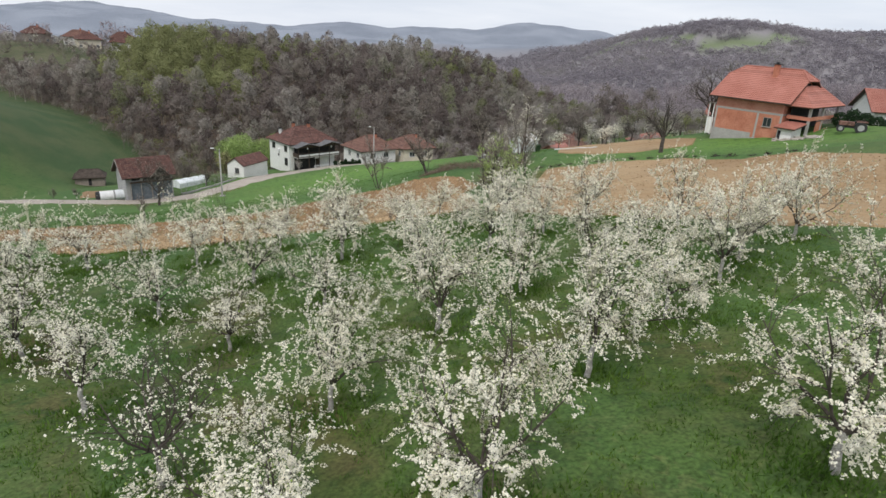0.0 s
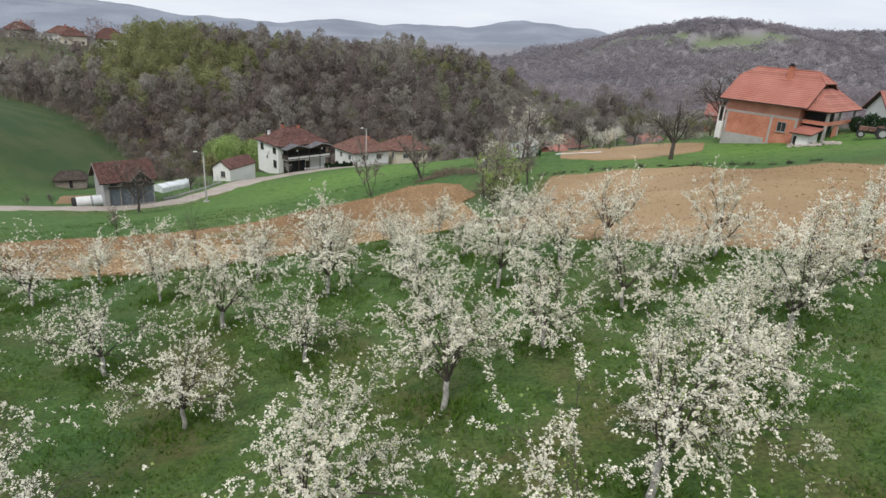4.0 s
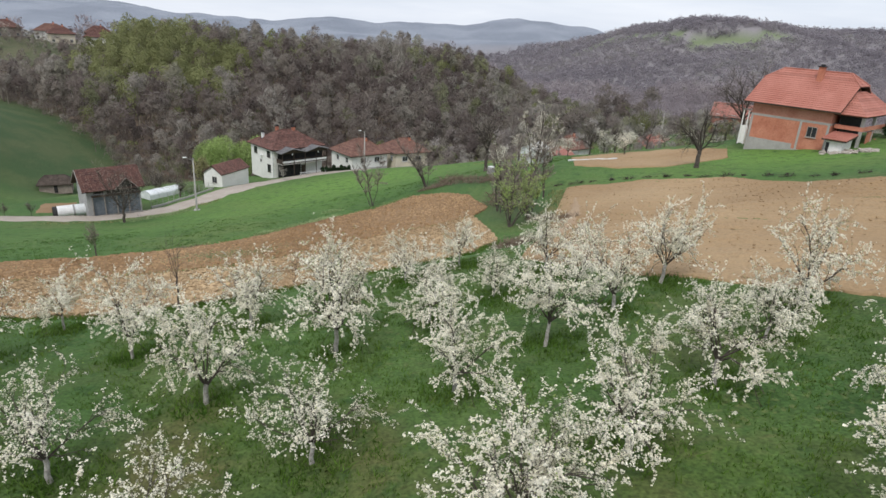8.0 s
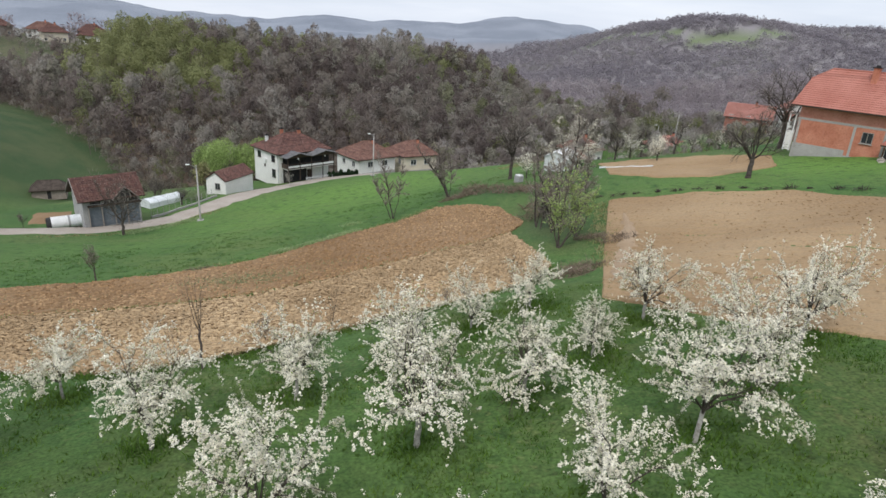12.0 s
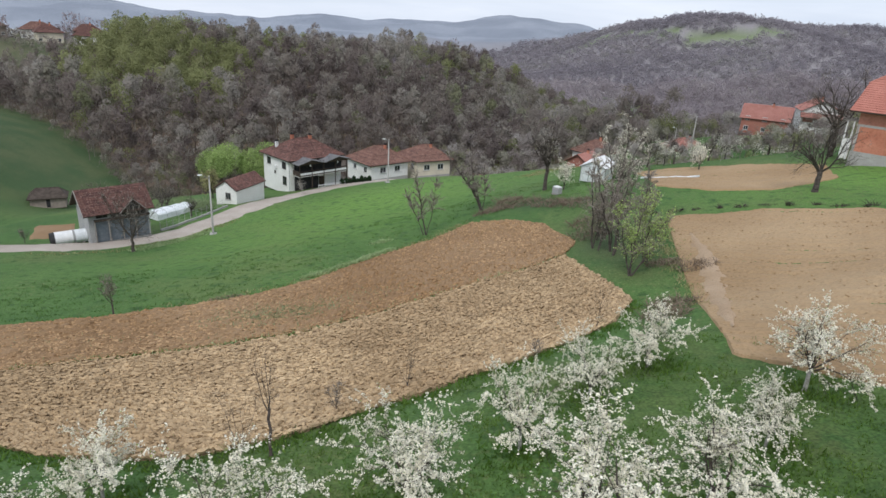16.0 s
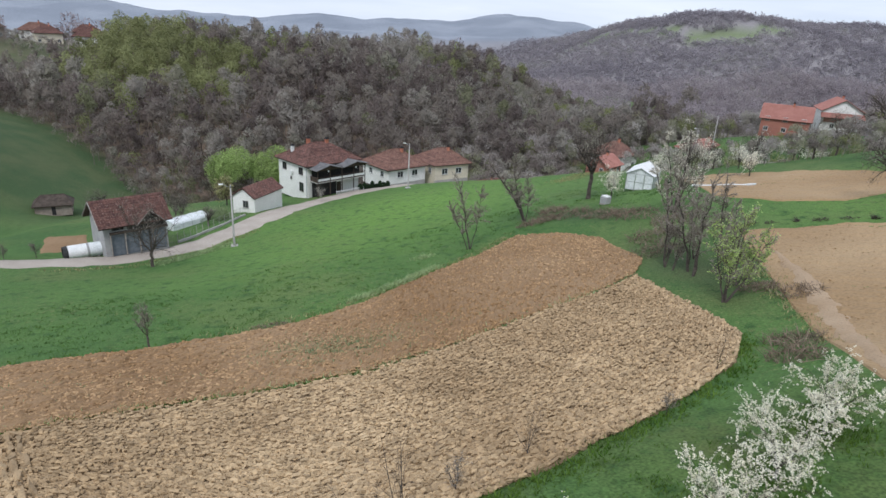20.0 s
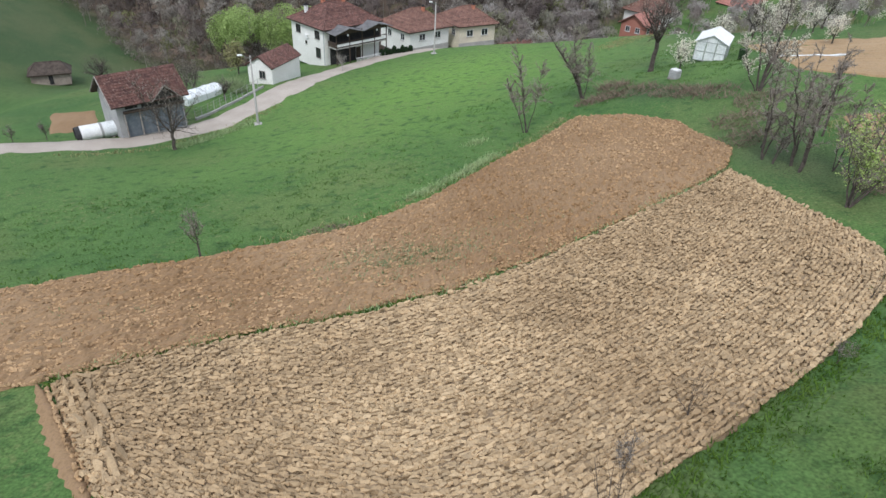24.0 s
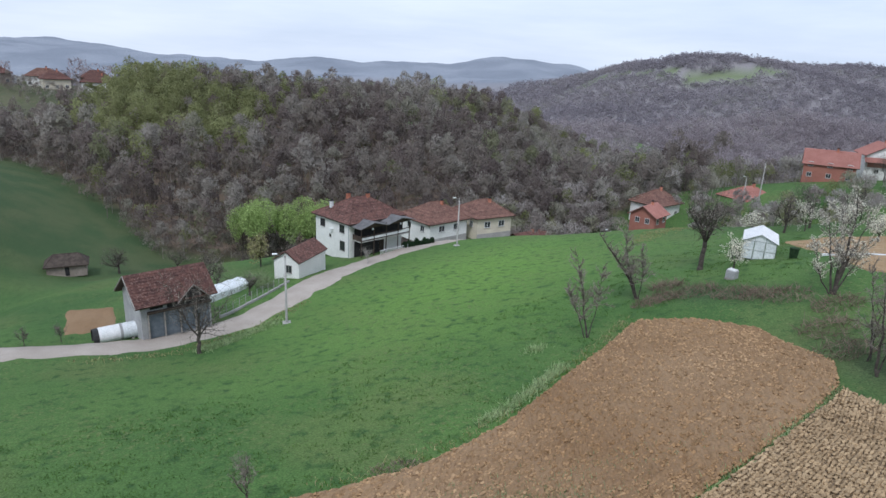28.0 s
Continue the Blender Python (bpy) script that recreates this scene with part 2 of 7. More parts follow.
def cards(points, size, rng, spread=0.0, aspect=1.0):
    """Small bent four-cornered flakes, one at each point, in every direction."""
    p = np.asarray(points, float)
    n = len(p)
    if n == 0:
        return (np.zeros((0, 3)), [])
    a = rng.normal(size=(n, 3)); a /= np.linalg.norm(a, axis=1)[:, None]
    b = np.cross(a, rng.normal(size=(n, 3))); b /= np.linalg.norm(b, axis=1)[:, None] + 1e-9
    c = np.cross(a, b)
    s = (size * rng.uniform(0.6, 1.35, n))[:, None]
    o = p + rng.normal(size=(n, 3)) * spread
    v = np.stack([o - a * s, o + b * s * aspect + c * s * 0.3, o + a * s, o - b * s * aspect + c * s * 0.25], 1).reshape(-1, 3)
    f = np.arange(4 * n).reshape(-1, 4)
    return (v, f.tolist())


# ---------------------------------------------------------------- the lie of the land
NEAR = np.array([-8.472, -6.632, -0.103, -0.296, -0.271, 0.156, 8.325, 2.774, -2.196, -1.987, 0.798, 3.447, -2.167, -1.525, 0.031, -2.529, -0.282, 0.7, -1.173, 1.414, 0.736, -1.044])


KNOLLS = [(-29, 96, -1.25, 15), (-26, 50, 0.85, 9), (9, 67, -0.75, 9), (20, 85, 0.85, 10), (-28, 118, 0.7, 7), (-5, 18.5, -0.9, 5), (1, 81, -0.5, 7), (-5, 146, -0.6, 8), (49, 71, -0.95, 13), (30, 126, 1.1, 15)]


def step01(a, b, v):
    t = np.clip((v - a) / (b - a), 0, 1)
    return t * t * (3 - 2 * t)


def near_land(x, y):
    x = np.clip(x, -62, 64); y = np.clip(y, -22, 150)
    u, v = x / 50, (y - 60) / 50
    terms = [u**i * v**j for i in range(6) for j in range(6 - i)] + [np.tanh((y - 43.5 - 0.2 * x) / 4) * np.exp(-((x / 60) ** 2))]
    z = sum(c * t for c, t in zip(NEAR, terms))
    for kx, ky, dz, s in KNOLLS:
        z = z + dz * np.exp(-((x - kx) ** 2 + (y - ky) ** 2) / s**2)
    return z - 13 * step01(150, 185, y + 0.75 * x) * step01(12, 30, x)


def ripple(x, y, s):
    return np.sin(x / s + 1.3 * np.sin(y / s * 0.7)) * np.cos(y / s * 0.9 + 0.8 * np.sin(x / s * 1.1))


def far_land(x, y):
    z = -58 - 10 * step01(200, 500, y)
    z = z + 42 * np.exp(-(((x - 120) / 110) ** 2) - ((y - 175) / 70) ** 2)
    z = z + 50 * np.exp(-(((x + 130) / 60) ** 2) - ((y - 130) / 80) ** 2)
    crest = 330 + 0.9 * np.maximum(x, 0)
    side = np.where(y < crest, 120.0, 170.0)
    z = z + (49 - 41 * step01(10, 190, x)) * np.exp(-(((y - crest) / side) ** 2)) + 0
    z = z + 90 * step01(180, 470, x) * np.exp(-(((y - 930) / 270) ** 2))
    z = z + 3 * np.exp(-(((x - 470) / 70) ** 2) - ((y - 900) / 90) ** 2) - 12 * np.exp(-(((x - 620) / 80) ** 2) - ((y - 930) / 120) ** 2)
    z = z + (70 + 24 * step01(200, 420, x) * (1 - step01(600, 720, x)) + 13 * np.exp(-(((x + 130) / 110) ** 2)) - 12 * step01(-650, -900, x)) * np.exp(-(((y - 1900) / 420) ** 2)) * (0.88 + 0.12 * np.sin(x / 210))
    z = z + 84 * np.exp(-(((x + 1130) / 420) ** 2) - ((y - 2600) / 420) ** 2)
    # gullies down the far slopes
    z = z + 9 * step01(430, 560, y) * (1 - step01(760, 900, y)) * ripple(x + 0.5 * y, 0.35 * y, 44)
    z = z + 34 * np.exp(-(((x - 150) / 500) ** 2) - ((y - 1250) / 220) ** 2)
    far = step01(150, 400, np.hypot(x, y))
    z = z + far * (5 * ripple(x, y, 46) + 2.0 * ripple(y, x, 19))
    back = step01(60, 500, -y)
    return z * (1 - back) + back * 10


def land(x, y):
    x, y = np.asarray(x, float), np.asarray(y, float)
    dx = np.maximum(np.maximum(-58 - x, x - 62), 0); dy = np.maximum(np.maximum(-20 - y, y - 142), 0)
    w = 1 - step01(0, 34, np.hypot(dx, dy))
    z = near_land(x, y) * w + far_land(x, y) * (1 - w)
    near = 1 - step01(60, 200, np.hypot(x, y - 40))
    return z + near * 0.05 * (ripple(x, y, 1.7) + ripple(y, x, 0.9))


def at(x, y):
    return float(land(x, y))


# Field edges (plan, metres). Each field lies between a south and a north edge, given from west to east.
def along(points, n):
    p = np.array(points, float)
    d = np.r_[0, np.cumsum(np.hypot(*np.diff(p, axis=0).T))]
    t = np.linspace(0, d[-1], n)
    q = np.stack([np.interp(t, d, p[:, k]) for k in range(2)], 1)
    for _ in range(max(2, n // 40)):
        q[1:-1] = (q[:-2] + 2 * q[1:-1] + q[2:]) / 4
    return q


FIELD_A = ([(-22.2, 42.6), (-16, 39.0), (-11.6, 37.6), (-8.2, 38.5), (-4.5, 40.4), (0.5, 43.0), (4.5, 45.4), (8.2, 48.2), (10.6, 51.5)],
           [(-26.0, 48.6), (-22.4, 50.2), (-18.5, 51.7), (-13.5, 52.8), (-9.3, 54.1), (-4.6, 56.0), (2.5, 60.0), (10.8, 64.9)])
FIELD_B = ([(-62, 46.5), (-40, 47.4), (-26.3, 48.6), (-18.5, 51.8), (-9.3, 54.2), (-4.6, 56.1), (2.5, 60.1), (10.9, 65.2)],
           [(-62, 52.5), (-33.4, 58.3), (-26.0, 60.4), (-19.8, 62.1), (-14.2, 63.8), (-8.2, 67.9), (-1.8, 74.6), (5.4, 81.6)])
FIELD_C = ([(9.4, 39.8), (12.3, 35.4), (17.5, 30.4), (22.5, 25.6), (30, 19), (40, 12)],
           [(21.0, 69.0), (28.0, 66.0), (33.8, 61.8), (37, 51.5), (41, 42), (50, 30)])
FIELD_D = ([(25.4, 80.5), (28.6, 75.6), (33, 72.2), (38.5, 73.4), (42.0, 75.0)], [(30.5, 98), (35, 97.5), (39.5, 92), (43.4, 86.5), (46.0, 82.0)])
FIELD_B[0].append((12.7, 68.0)); FIELD_B[1].extend([(9.3, 78.8), (11.8, 74.5)])


# Where woods stand, and the clearings in them
def wooded(x, y):
    edge = 168 + 0.95 * np.maximum(-(x + 62), 0) + 0.9 * np.clip(x - 40, 0, 70) + 5 * np.sin(x / 17)
    edge = edge + 9 * np.exp(-(((x + 38) / 16) ** 2))
    w = step01(-4, 6, y - edge)
    w = w * (1 - np.exp(-(((x - 20) / 26) ** 2) - ((y - 308) / 20) ** 2) * 1.3).clip(0, 1)
    w = w * (1 - 1.3 * np.exp(-(((x - 180) / 26) ** 2) - ((y - 440) / 40) ** 2)).clip(0, 1)
    w = w * (1 - 1.3 * np.exp(-(((x - 215) / 34) ** 2) - ((y - 525) / 27) ** 2)).clip(0, 1)
    band = 799 + 160 * step01(445, 345, x)
    w = w * (1 - step01(0.35, 0.6, np.exp(-(((x - 420) / 135) ** 4) - ((y - band) / (17 + 12 * step01(445, 365, x))) ** 2) + 0.15 * ripple(x, y, 31)))
    w = w * (1 - step01(0.5, 0.7, np.exp(-(((x - 130) / 60) ** 2) - ((y - 1120) / 50) ** 2) + 0.2 * ripple(x, y, 37)))
    w = w * (1 - 0.6 * step01(-112, -122, x) * step01(258, 270, y) * (1 - step01(345, 352, y)))
    return w


def build_ground():
    ang = [-180.0]
    while ang[-1] < 180:
        a = abs(ang[-1])
        ang.append(ang[-1] + (0.3 if a < 50 else 1.2 if a < 70 else 4.0))
    ang = np.radians(np.array(ang[:-1]))
    rad = [1.0]
    while rad[-1] < 4400:
        r = rad[-1]
        rad.append(r + max(0.35, r * 0.011 if r < 700 else r * 0.03))
    rad = np.array(rad)
    A, R = np.meshgrid(ang, rad, indexing="ij")
    X, Y = -2 + R * np.sin(A), 8 + R * np.cos(A)
    Z = land(X, Y)
    na, nr = A.shape
    v = np.stack([X, Y, Z], -1).reshape(-1, 3)
    v = np.vstack([v, [[-2, 8, at(-2, 8)]]])
    i, j = np.meshgrid(np.arange(na), np.arange(nr - 1), indexing="ij")
    i2 = (i + 1) % na
    q = np.stack([i * nr + j, i * nr + j + 1, i2 * nr + j + 1, i2 * nr + j], -1).reshape(-1, 4)
    faces = q.tolist() + [(len(v) - 1, k * nr, ((k + 1) % na) * nr) for k in range(na)]
    me = bpy.data.meshes.new("ground")
    me.from_pydata(v.tolist(), [], faces)
    me.polygons.foreach_set("use_smooth", [True] * len(me.polygons))
    fr = me.attributes.new("fresh", "FLOAT", "POINT")
    fr.data.foreach_set("value", (np.exp(-(((v[:, 0] + 2) / 22) ** 2) - ((v[:, 1] - 112 - 0.8 * v[:, 0]) / 24) ** 2) + 0.85 * np.exp(-(((v[:, 0] - 46) / 17) ** 2) - ((v[:, 1] - 72) / 13) ** 2)).clip(0, 1).astype(np.float32))
    ro = me.attributes.new("rough", "FLOAT", "POINT")
    ro.data.foreach_set("value", (step01(36, 60, -v[:, 0]) * step01(142, 182, v[:, 1] - 0.25 * v[:, 0]) + np.exp(-(((v[:, 0] - 14.5) / 2.6) ** 2) - ((v[:, 1] - 65) / 7) ** 2) + np.exp(-(((v[:, 0] - 13) / 5) ** 2) - ((v[:, 1] - 83 + 0.9 * (v[:, 0] - 13)) / 3) ** 2)).clip(0, 1).astype(np.float32))
    # weight of the blue-grey haze painted into the farthest ground
    dist = me.attributes.new("far_haze", "FLOAT", "POINT")
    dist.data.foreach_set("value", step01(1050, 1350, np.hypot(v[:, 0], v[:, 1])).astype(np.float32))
    # weight of the paler haze tone painted into the middle slopes
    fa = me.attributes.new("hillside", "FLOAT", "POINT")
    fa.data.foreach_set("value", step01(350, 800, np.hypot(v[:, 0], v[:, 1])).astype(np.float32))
    wood = me.attributes.new("wood", "FLOAT", "POINT")
    wood.data.foreach_set("value", wooded(v[:, 0], v[:, 1] - 7 * (1 - step01(300, 420, v[:, 1]))).astype(np.float32))
    orch = (1 - step01(-3, 1, v[:, 1] - 43.5 - 0.2 * v[:, 0])) * (0.35 + 0.65 * (1 - step01(14, 30, v[:, 1] + 0.4 * v[:, 0])))
    o = me.attributes.new("orchard", "FLOAT", "POINT")
    o.data.foreach_set("value", orch.astype(np.float32))
    m = bpy.data.materials.new("meadow"); m.use_nodes = True
    n, l = m.node_tree.nodes, m.node_tree.links
    bs = n["Principled BSDF"]; bs.inputs["Roughness"].default_value = 0.9; bs.inputs["Specular IOR Level"].default_value = 0.15
    geo = n.new("ShaderNodeNewGeometry")

    def noise_at(scale, detail=5):
        t = n.new("ShaderNodeTexNoise"); t.inputs["Scale"].default_value = scale; t.inputs["Detail"].default_value = detail
        l.new(geo.outputs["Position"], t.inputs["Vector"]); return t.outputs["Fac"]

    def rng(src, a, b, c=0.0, d=1.0):
        t = n.new("ShaderNodeMapRange"); l.new(src, t.inputs["Value"])
        for k, q2 in zip(("From Min", "From Max", "To Min", "To Max"), (a, b, c, d)):
            t.inputs[k].default_value = q2
        return t.outputs[0]

    def mix(fac, a, b):
        t = n.new("ShaderNodeMix"); t.data_type = "RGBA"; l.new(fac, t.inputs["Factor"])
        for k, s in (("A", a), ("B", b)):
            if isinstance(s, tuple):
                t.inputs[k].default_value = (*s, 1)
            else:
                l.new(s, t.inputs[k])
        return t.outputs["Result"]

    def mul(a, b):
        t = n.new("ShaderNodeMath"); t.operation = "MULTIPLY"; l.new(a, t.inputs[0]); l.new(b, t.inputs[1]); return t.outputs[0]

    def attr(name):
        t = n.new("ShaderNodeAttribute"); t.attribute_name = name; return t.outputs["Fac"]

    grass = mix(rng(noise_at(0.06), 0.35, 0.65), (0.056, 0.115, 0.034), (0.09, 0.16, 0.045))
    grass = mix(rng(noise_at(0.09, 6), 0.5, 0.66), grass, (0.1, 0.142, 0.048))
    grass = mix(attr("fresh"), grass, (0.128, 0.232, 0.048))
    grass = mix(rng(noise_at(1.1, 6), 0.52, 0.72), grass, (0.04, 0.088, 0.026))
    grass = mix(mul(rng(noise_at(3.2, 5), 0.54, 0.66), rng(noise_at(0.11), 0.4, 0.6)), grass, (0.13, 0.165, 0.06))
    grass = mix(attr("rough"), grass, mix(rng(noise_at(0.12, 6), 0.4, 0.6), (0.054, 0.088, 0.038), (0.08, 0.102, 0.047)))
    worn = mix(rng(noise_at(0.3, 6), 0.42, 0.6), (0.068, 0.1, 0.022), (0.11, 0.092, 0.038))
    worn = mix(rng(noise_at(1.6, 6), 0.5, 0.68), worn, (0.032, 0.06, 0.015))
    grass = mix(mul(attr("orchard"), rng(noise_at(0.16, 5), 0.36, 0.62, 0.25, 1.0)), grass, worn)
    litter = mix(rng(noise_at(0.05), 0.35, 0.65), (0.14, 0.105, 0.08), (0.19, 0.145, 0.112))
    litter = mix(rng(noise_at(0.4), 0.5, 0.7), litter, (0.08, 0.085, 0.04))
    # haze put into the litter and grass colours, growing with range
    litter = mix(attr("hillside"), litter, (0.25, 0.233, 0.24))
    litter = mix(attr("far_haze"), litter, mix(rng(noise_at(0.006, 5), 0.4, 0.6), (0.2, 0.222, 0.262), (0.26, 0.283, 0.325)))
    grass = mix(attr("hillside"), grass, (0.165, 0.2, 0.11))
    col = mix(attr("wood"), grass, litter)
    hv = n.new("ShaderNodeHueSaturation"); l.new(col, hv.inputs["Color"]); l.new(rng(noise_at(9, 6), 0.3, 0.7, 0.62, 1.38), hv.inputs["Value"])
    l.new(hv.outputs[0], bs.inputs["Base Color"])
    bp = n.new("ShaderNodeBump"); bp.inputs["Strength"].default_value, bp.inputs["Distance"].default_value = 0.7, 0.09
    l.new(noise_at(5.0, 6), bp.inputs["Height"]); l.new(bp.outputs[0], bs.inputs["Normal"])
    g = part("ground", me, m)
    tagged(g, "green sloping grass and woodland ground of a hilly valley", "ground", kind="structure")


build_ground()


def hash01(*k):
    s = sum(a * b for a, b in zip(k, (12.9898, 78.233, 37.719)))
    t = np.sin(s) * 43758.5453
    return t - np.floor(t)


def field(name, edges, step, relief, material, label, seed):
    """A worked field draped on the land; relief(u, v) gives heights from metres along and across."""
    s, nn = along(edges[0], 200), along(edges[1], 200)
    ln = max(np.hypot(*np.diff(s, axis=0).T).sum(), np.hypot(*np.diff(nn, axis=0).T).sum())
    wd = np.hypot(*(nn - s).T).mean()
    nu, nv = int(ln / step), int(wd / step)
    U, V = np.meshgrid(np.linspace(0, 1, nu), np.linspace(0, 1, nv), indexing="ij")
    k = np.linspace(0, 1, 200)
    S = np.stack([np.interp(U, k, s[:, c]) for c in range(2)], -1); N = np.stack([np.interp(U, k, nn[:, c]) for c in range(2)], -1)
    rag = 0.14 * ripple(U * ln, V * 0, 1.1) + 0.12 * ripple(U * ln * 2.3, V * 0 + seed, 0.5)
    P = S + (N - S) * V[..., None]
    across = (N - S) / np.maximum(np.linalg.norm(N - S, axis=-1, keepdims=True), 0.1)
    edge = np.minimum(np.minimum(V, 1 - V) * wd, np.minimum(U, 1 - U) * ln)
    P = P + across * (rag * np.exp(-np.minimum(V, 1 - V) * wd / 0.6))[..., None] * np.where(V < 0.5, -1, 1)[..., None]
    W = np.linalg.norm(N - S, axis=-1)
    h = relief(U * ln, V * W)
    Z = land(P[..., 0], P[..., 1]) + np.where(edge < 0.02, -0.15, 0.07 + h * step01(0, 0.35, edge))
    v = np.concatenate([P, Z[..., None]], -1).reshape(-1, 3)
    i, j = np.meshgrid(np.arange(nu - 1), np.arange(nv - 1), indexing="ij")
    q = np.stack([i * nv + j, (i + 1) * nv + j, (i + 1) * nv + j + 1, i * nv + j + 1], -1).reshape(-1, 4)
    ob = part(name, (v.tolist(), q.tolist()), material)
    return tagged(ob, label, "field", kind="structure")


def slices(u, v):
    """Overturned plough slices: rows 0.36 m wide broken into lumps along their length."""
    v = v + 0.1 * ripple(u, v, 1.6)
    row = np.floor(v / 0.34); w = v / 0.34 - row
    off = hash01(row, 3.1, 1) * 9
    a = (u + off + 0.15 * ripple(v * 3, u, 0.5)) / (0.4 + 0.35 * hash01(row, 7.7, 2))
    seg = np.floor(a); t = a - seg
    lump = hash01(row, seg, 5)
    body = np.sqrt(np.clip(1 - (2 * w - 1) ** 2, 0, 1)) * (0.25 + 0.75 * np.sqrt(np.clip(1 - (2 * t - 1) ** 6, 0, 1)))
    return 0.06 * body * (0.45 + 0.8 * lump) + 0.1 * (t - 0.5) * (lump - 0.5) + 0.035 * ripple(u, v, 0.1)


def clods(u, v):
    s = 0.0
    for g, a in ((0.46, 0.2), (0.25, 0.12)):
        x, y = u / g + 0.3 * ripple(u, v, 0.6), v / g
        i, j = np.floor(x), np.floor(y)
        jit = hash01(i, j, g)
        s = s + a * jit * np.sqrt(np.clip(1 - 2.2 * ((x - i - 0.5) ** 2 + (y - j - 0.5) ** 2), 0, 1))
    return s + 0.03 * ripple(u, v, 0.3)


def harrowed(u, v):
    return 0.045 * np.sin(v / 0.16 + 0.8 * ripple(u, v, 2.0)) * (0.5 + 0.5 * ripple(u, v, 3.1)) + 0.05 * np.sin(v / 0.55 + 0.5 * ripple(u, v, 4.0)) + 0.05 * hash01(np.floor(u / 0.2), np.floor(v / 0.2), 4) ** 3


PLOUGHED = field("ploughed_field", FIELD_A, 0.1, slices, M["soil_gap_shade"], "pale tan freshly ploughed field of broken earth slices", 1)
field("tilled_field", FIELD_B, 0.14, clods, M["soil_red"], "reddish brown tilled field with small clods", 2)
field("harrowed_field", FIELD_C, 0.2, harrowed, M["soil_fine"], "light brown harrowed field beside the orchard", 3)
field("garden_field", FIELD_D, 0.3, harrowed, M["soil_fine"], "small light brown worked plot before the houses", 4)


def lumps(name, edges, row, length, half, seed, material, label, first=0.0, skip=0.0, single=None, rise=0.12, rings=6, jag=0.24):
    """Rounded earth lumps lying in rows along a field."""
    rng = np.random.default_rng(seed)
    s, n = along(edges[0], 300), along(edges[1], 300)
    ln = max(np.hypot(*np.diff(s, axis=0).T).sum(), np.hypot(*np.diff(n, axis=0).T).sum())
    kk = np.linspace(0, 1, 300)
    us, vs, lens = [], [], []
    rows = int(np.hypot(*(n - s).T).max() / row)
    for r in range(rows):
        u = first * ln + rng.uniform(0, 0.4)
        while u < ln - 0.2:
            d = rng.uniform(*length)
            us.append((u + d / 2) / ln); vs.append((r + 0.5) * row + rng.normal() * row * 0.05); lens.append(d)
            u += d * rng.uniform(0.75, 1.05)
    us, vs, lens = np.array(us), np.array(vs), np.array(lens)
    S = np.stack([np.interp(us, kk, s[:, c]) for c in range(2)], 1); N = np.stack([np.interp(us, kk, n[:, c]) for c in range(2)], 1)
    W = np.linalg.norm(N - S, axis=1)
    ok = (vs < W - 0.15) & (rng.random(len(us)) > skip)
    S, N, W, vs, lens, us = S[ok], N[ok], W[ok], vs[ok], lens[ok], us[ok]
    P = S + (N - S) * (vs / W)[:, None]
    near = np.zeros(len(P), bool)
    if single:
        near = (P[:, 0] > -20) & (P[:, 0] < -13) & (vs < 2.4)
        near &= np.cumsum(near) <= 300
    S2 = np.stack([np.interp(us + 0.004, kk, s[:, c]) for c in range(2)], 1); N2 = np.stack([np.interp(us + 0.004, kk, n[:, c]) for c in range(2)], 1)
    T = S2 + (N2 - S2) * (vs / W)[:, None] - P
    yaw = np.arctan2(T[:, 1], T[:, 0]) + rng.normal(size=len(P)) * 0.1
    m = len(P)
    g = rings
    shape = [(-1.0, 0, 0)] + [(x, math.cos(2 * math.pi * i / g) * r, math.sin(2 * math.pi * i / g) * r) for x, r in ((-0.78, 0.8), (0.0, 1.0), (0.76, 0.82)) for i in range(g)] + [(1.0, 0, 0)]
    shape = np.array(shape)
    nv = len(shape)
    q = shape[None] * np.stack([lens * 0.55, half * rng.uniform(0.75, 1.3, m), half * rng.uniform(0.6, 1.25, m)], 1)[:, None, :]
    q = q + rng.normal(size=q.shape) * half * jag
    roll = rng.normal(size=m) * 0.16
    q[..., 2] += q[..., 0] * np.sin(roll)[:, None]
    c, sn = np.cos(yaw)[:, None], np.sin(yaw)[:, None]
    X = q[..., 0] * c - q[..., 1] * sn + P[:, :1]; Y = q[..., 0] * sn + q[..., 1] * c + P[:, 1:]
    Z = q[..., 2] + (land(P[:, 0], P[:, 1]) + rise + rng.uniform(-0.06, 0.09, m))[:, None]
    v = np.stack([X, Y, Z], -1).reshape(-1, 3)
    f = [(0, 1 + (i + 1) % g, 1 + i) for i in range(g)]
    for k in range(2):
        f += [(1 + k * g + i, 1 + k * g + (i + 1) % g, 1 + (k + 1) * g + (i + 1) % g, 1 + (k + 1) * g + i) for i in range(g)]
    f += [(nv - 1, 1 + 2 * g + i, 1 + 2 * g + (i + 1) % g) for i in range(g)]
    if single:
        kinds = []
        for k in np.flatnonzero(near)[:8]:
            me = bpy.data.meshes.new("earth_slice")
            w2 = shape * (0.28, half, half * 0.9) + rng.normal(size=shape.shape) * half * jag
            me.from_pydata(w2.tolist(), [], f); me.materials.append(material); kinds.append(me)
        for n2, k in enumerate(np.flatnonzero(near)):
            ob = part("earth_slice", kinds[n2 % 8], None, single)
            ob.matrix_basis = Matrix.LocRotScale((P[k, 0], P[k, 1], Z[k].mean()), Euler((0, -roll[k], yaw[k])), Vector((lens[k] * 0.55 / 0.28, 1, 1)))
        v = v.reshape(m, nv, 3)[~near].reshape(-1, 3); m = int((~near).sum())
    faces = [tuple(i + k * nv for i in t) for k in range(m) for t in f]
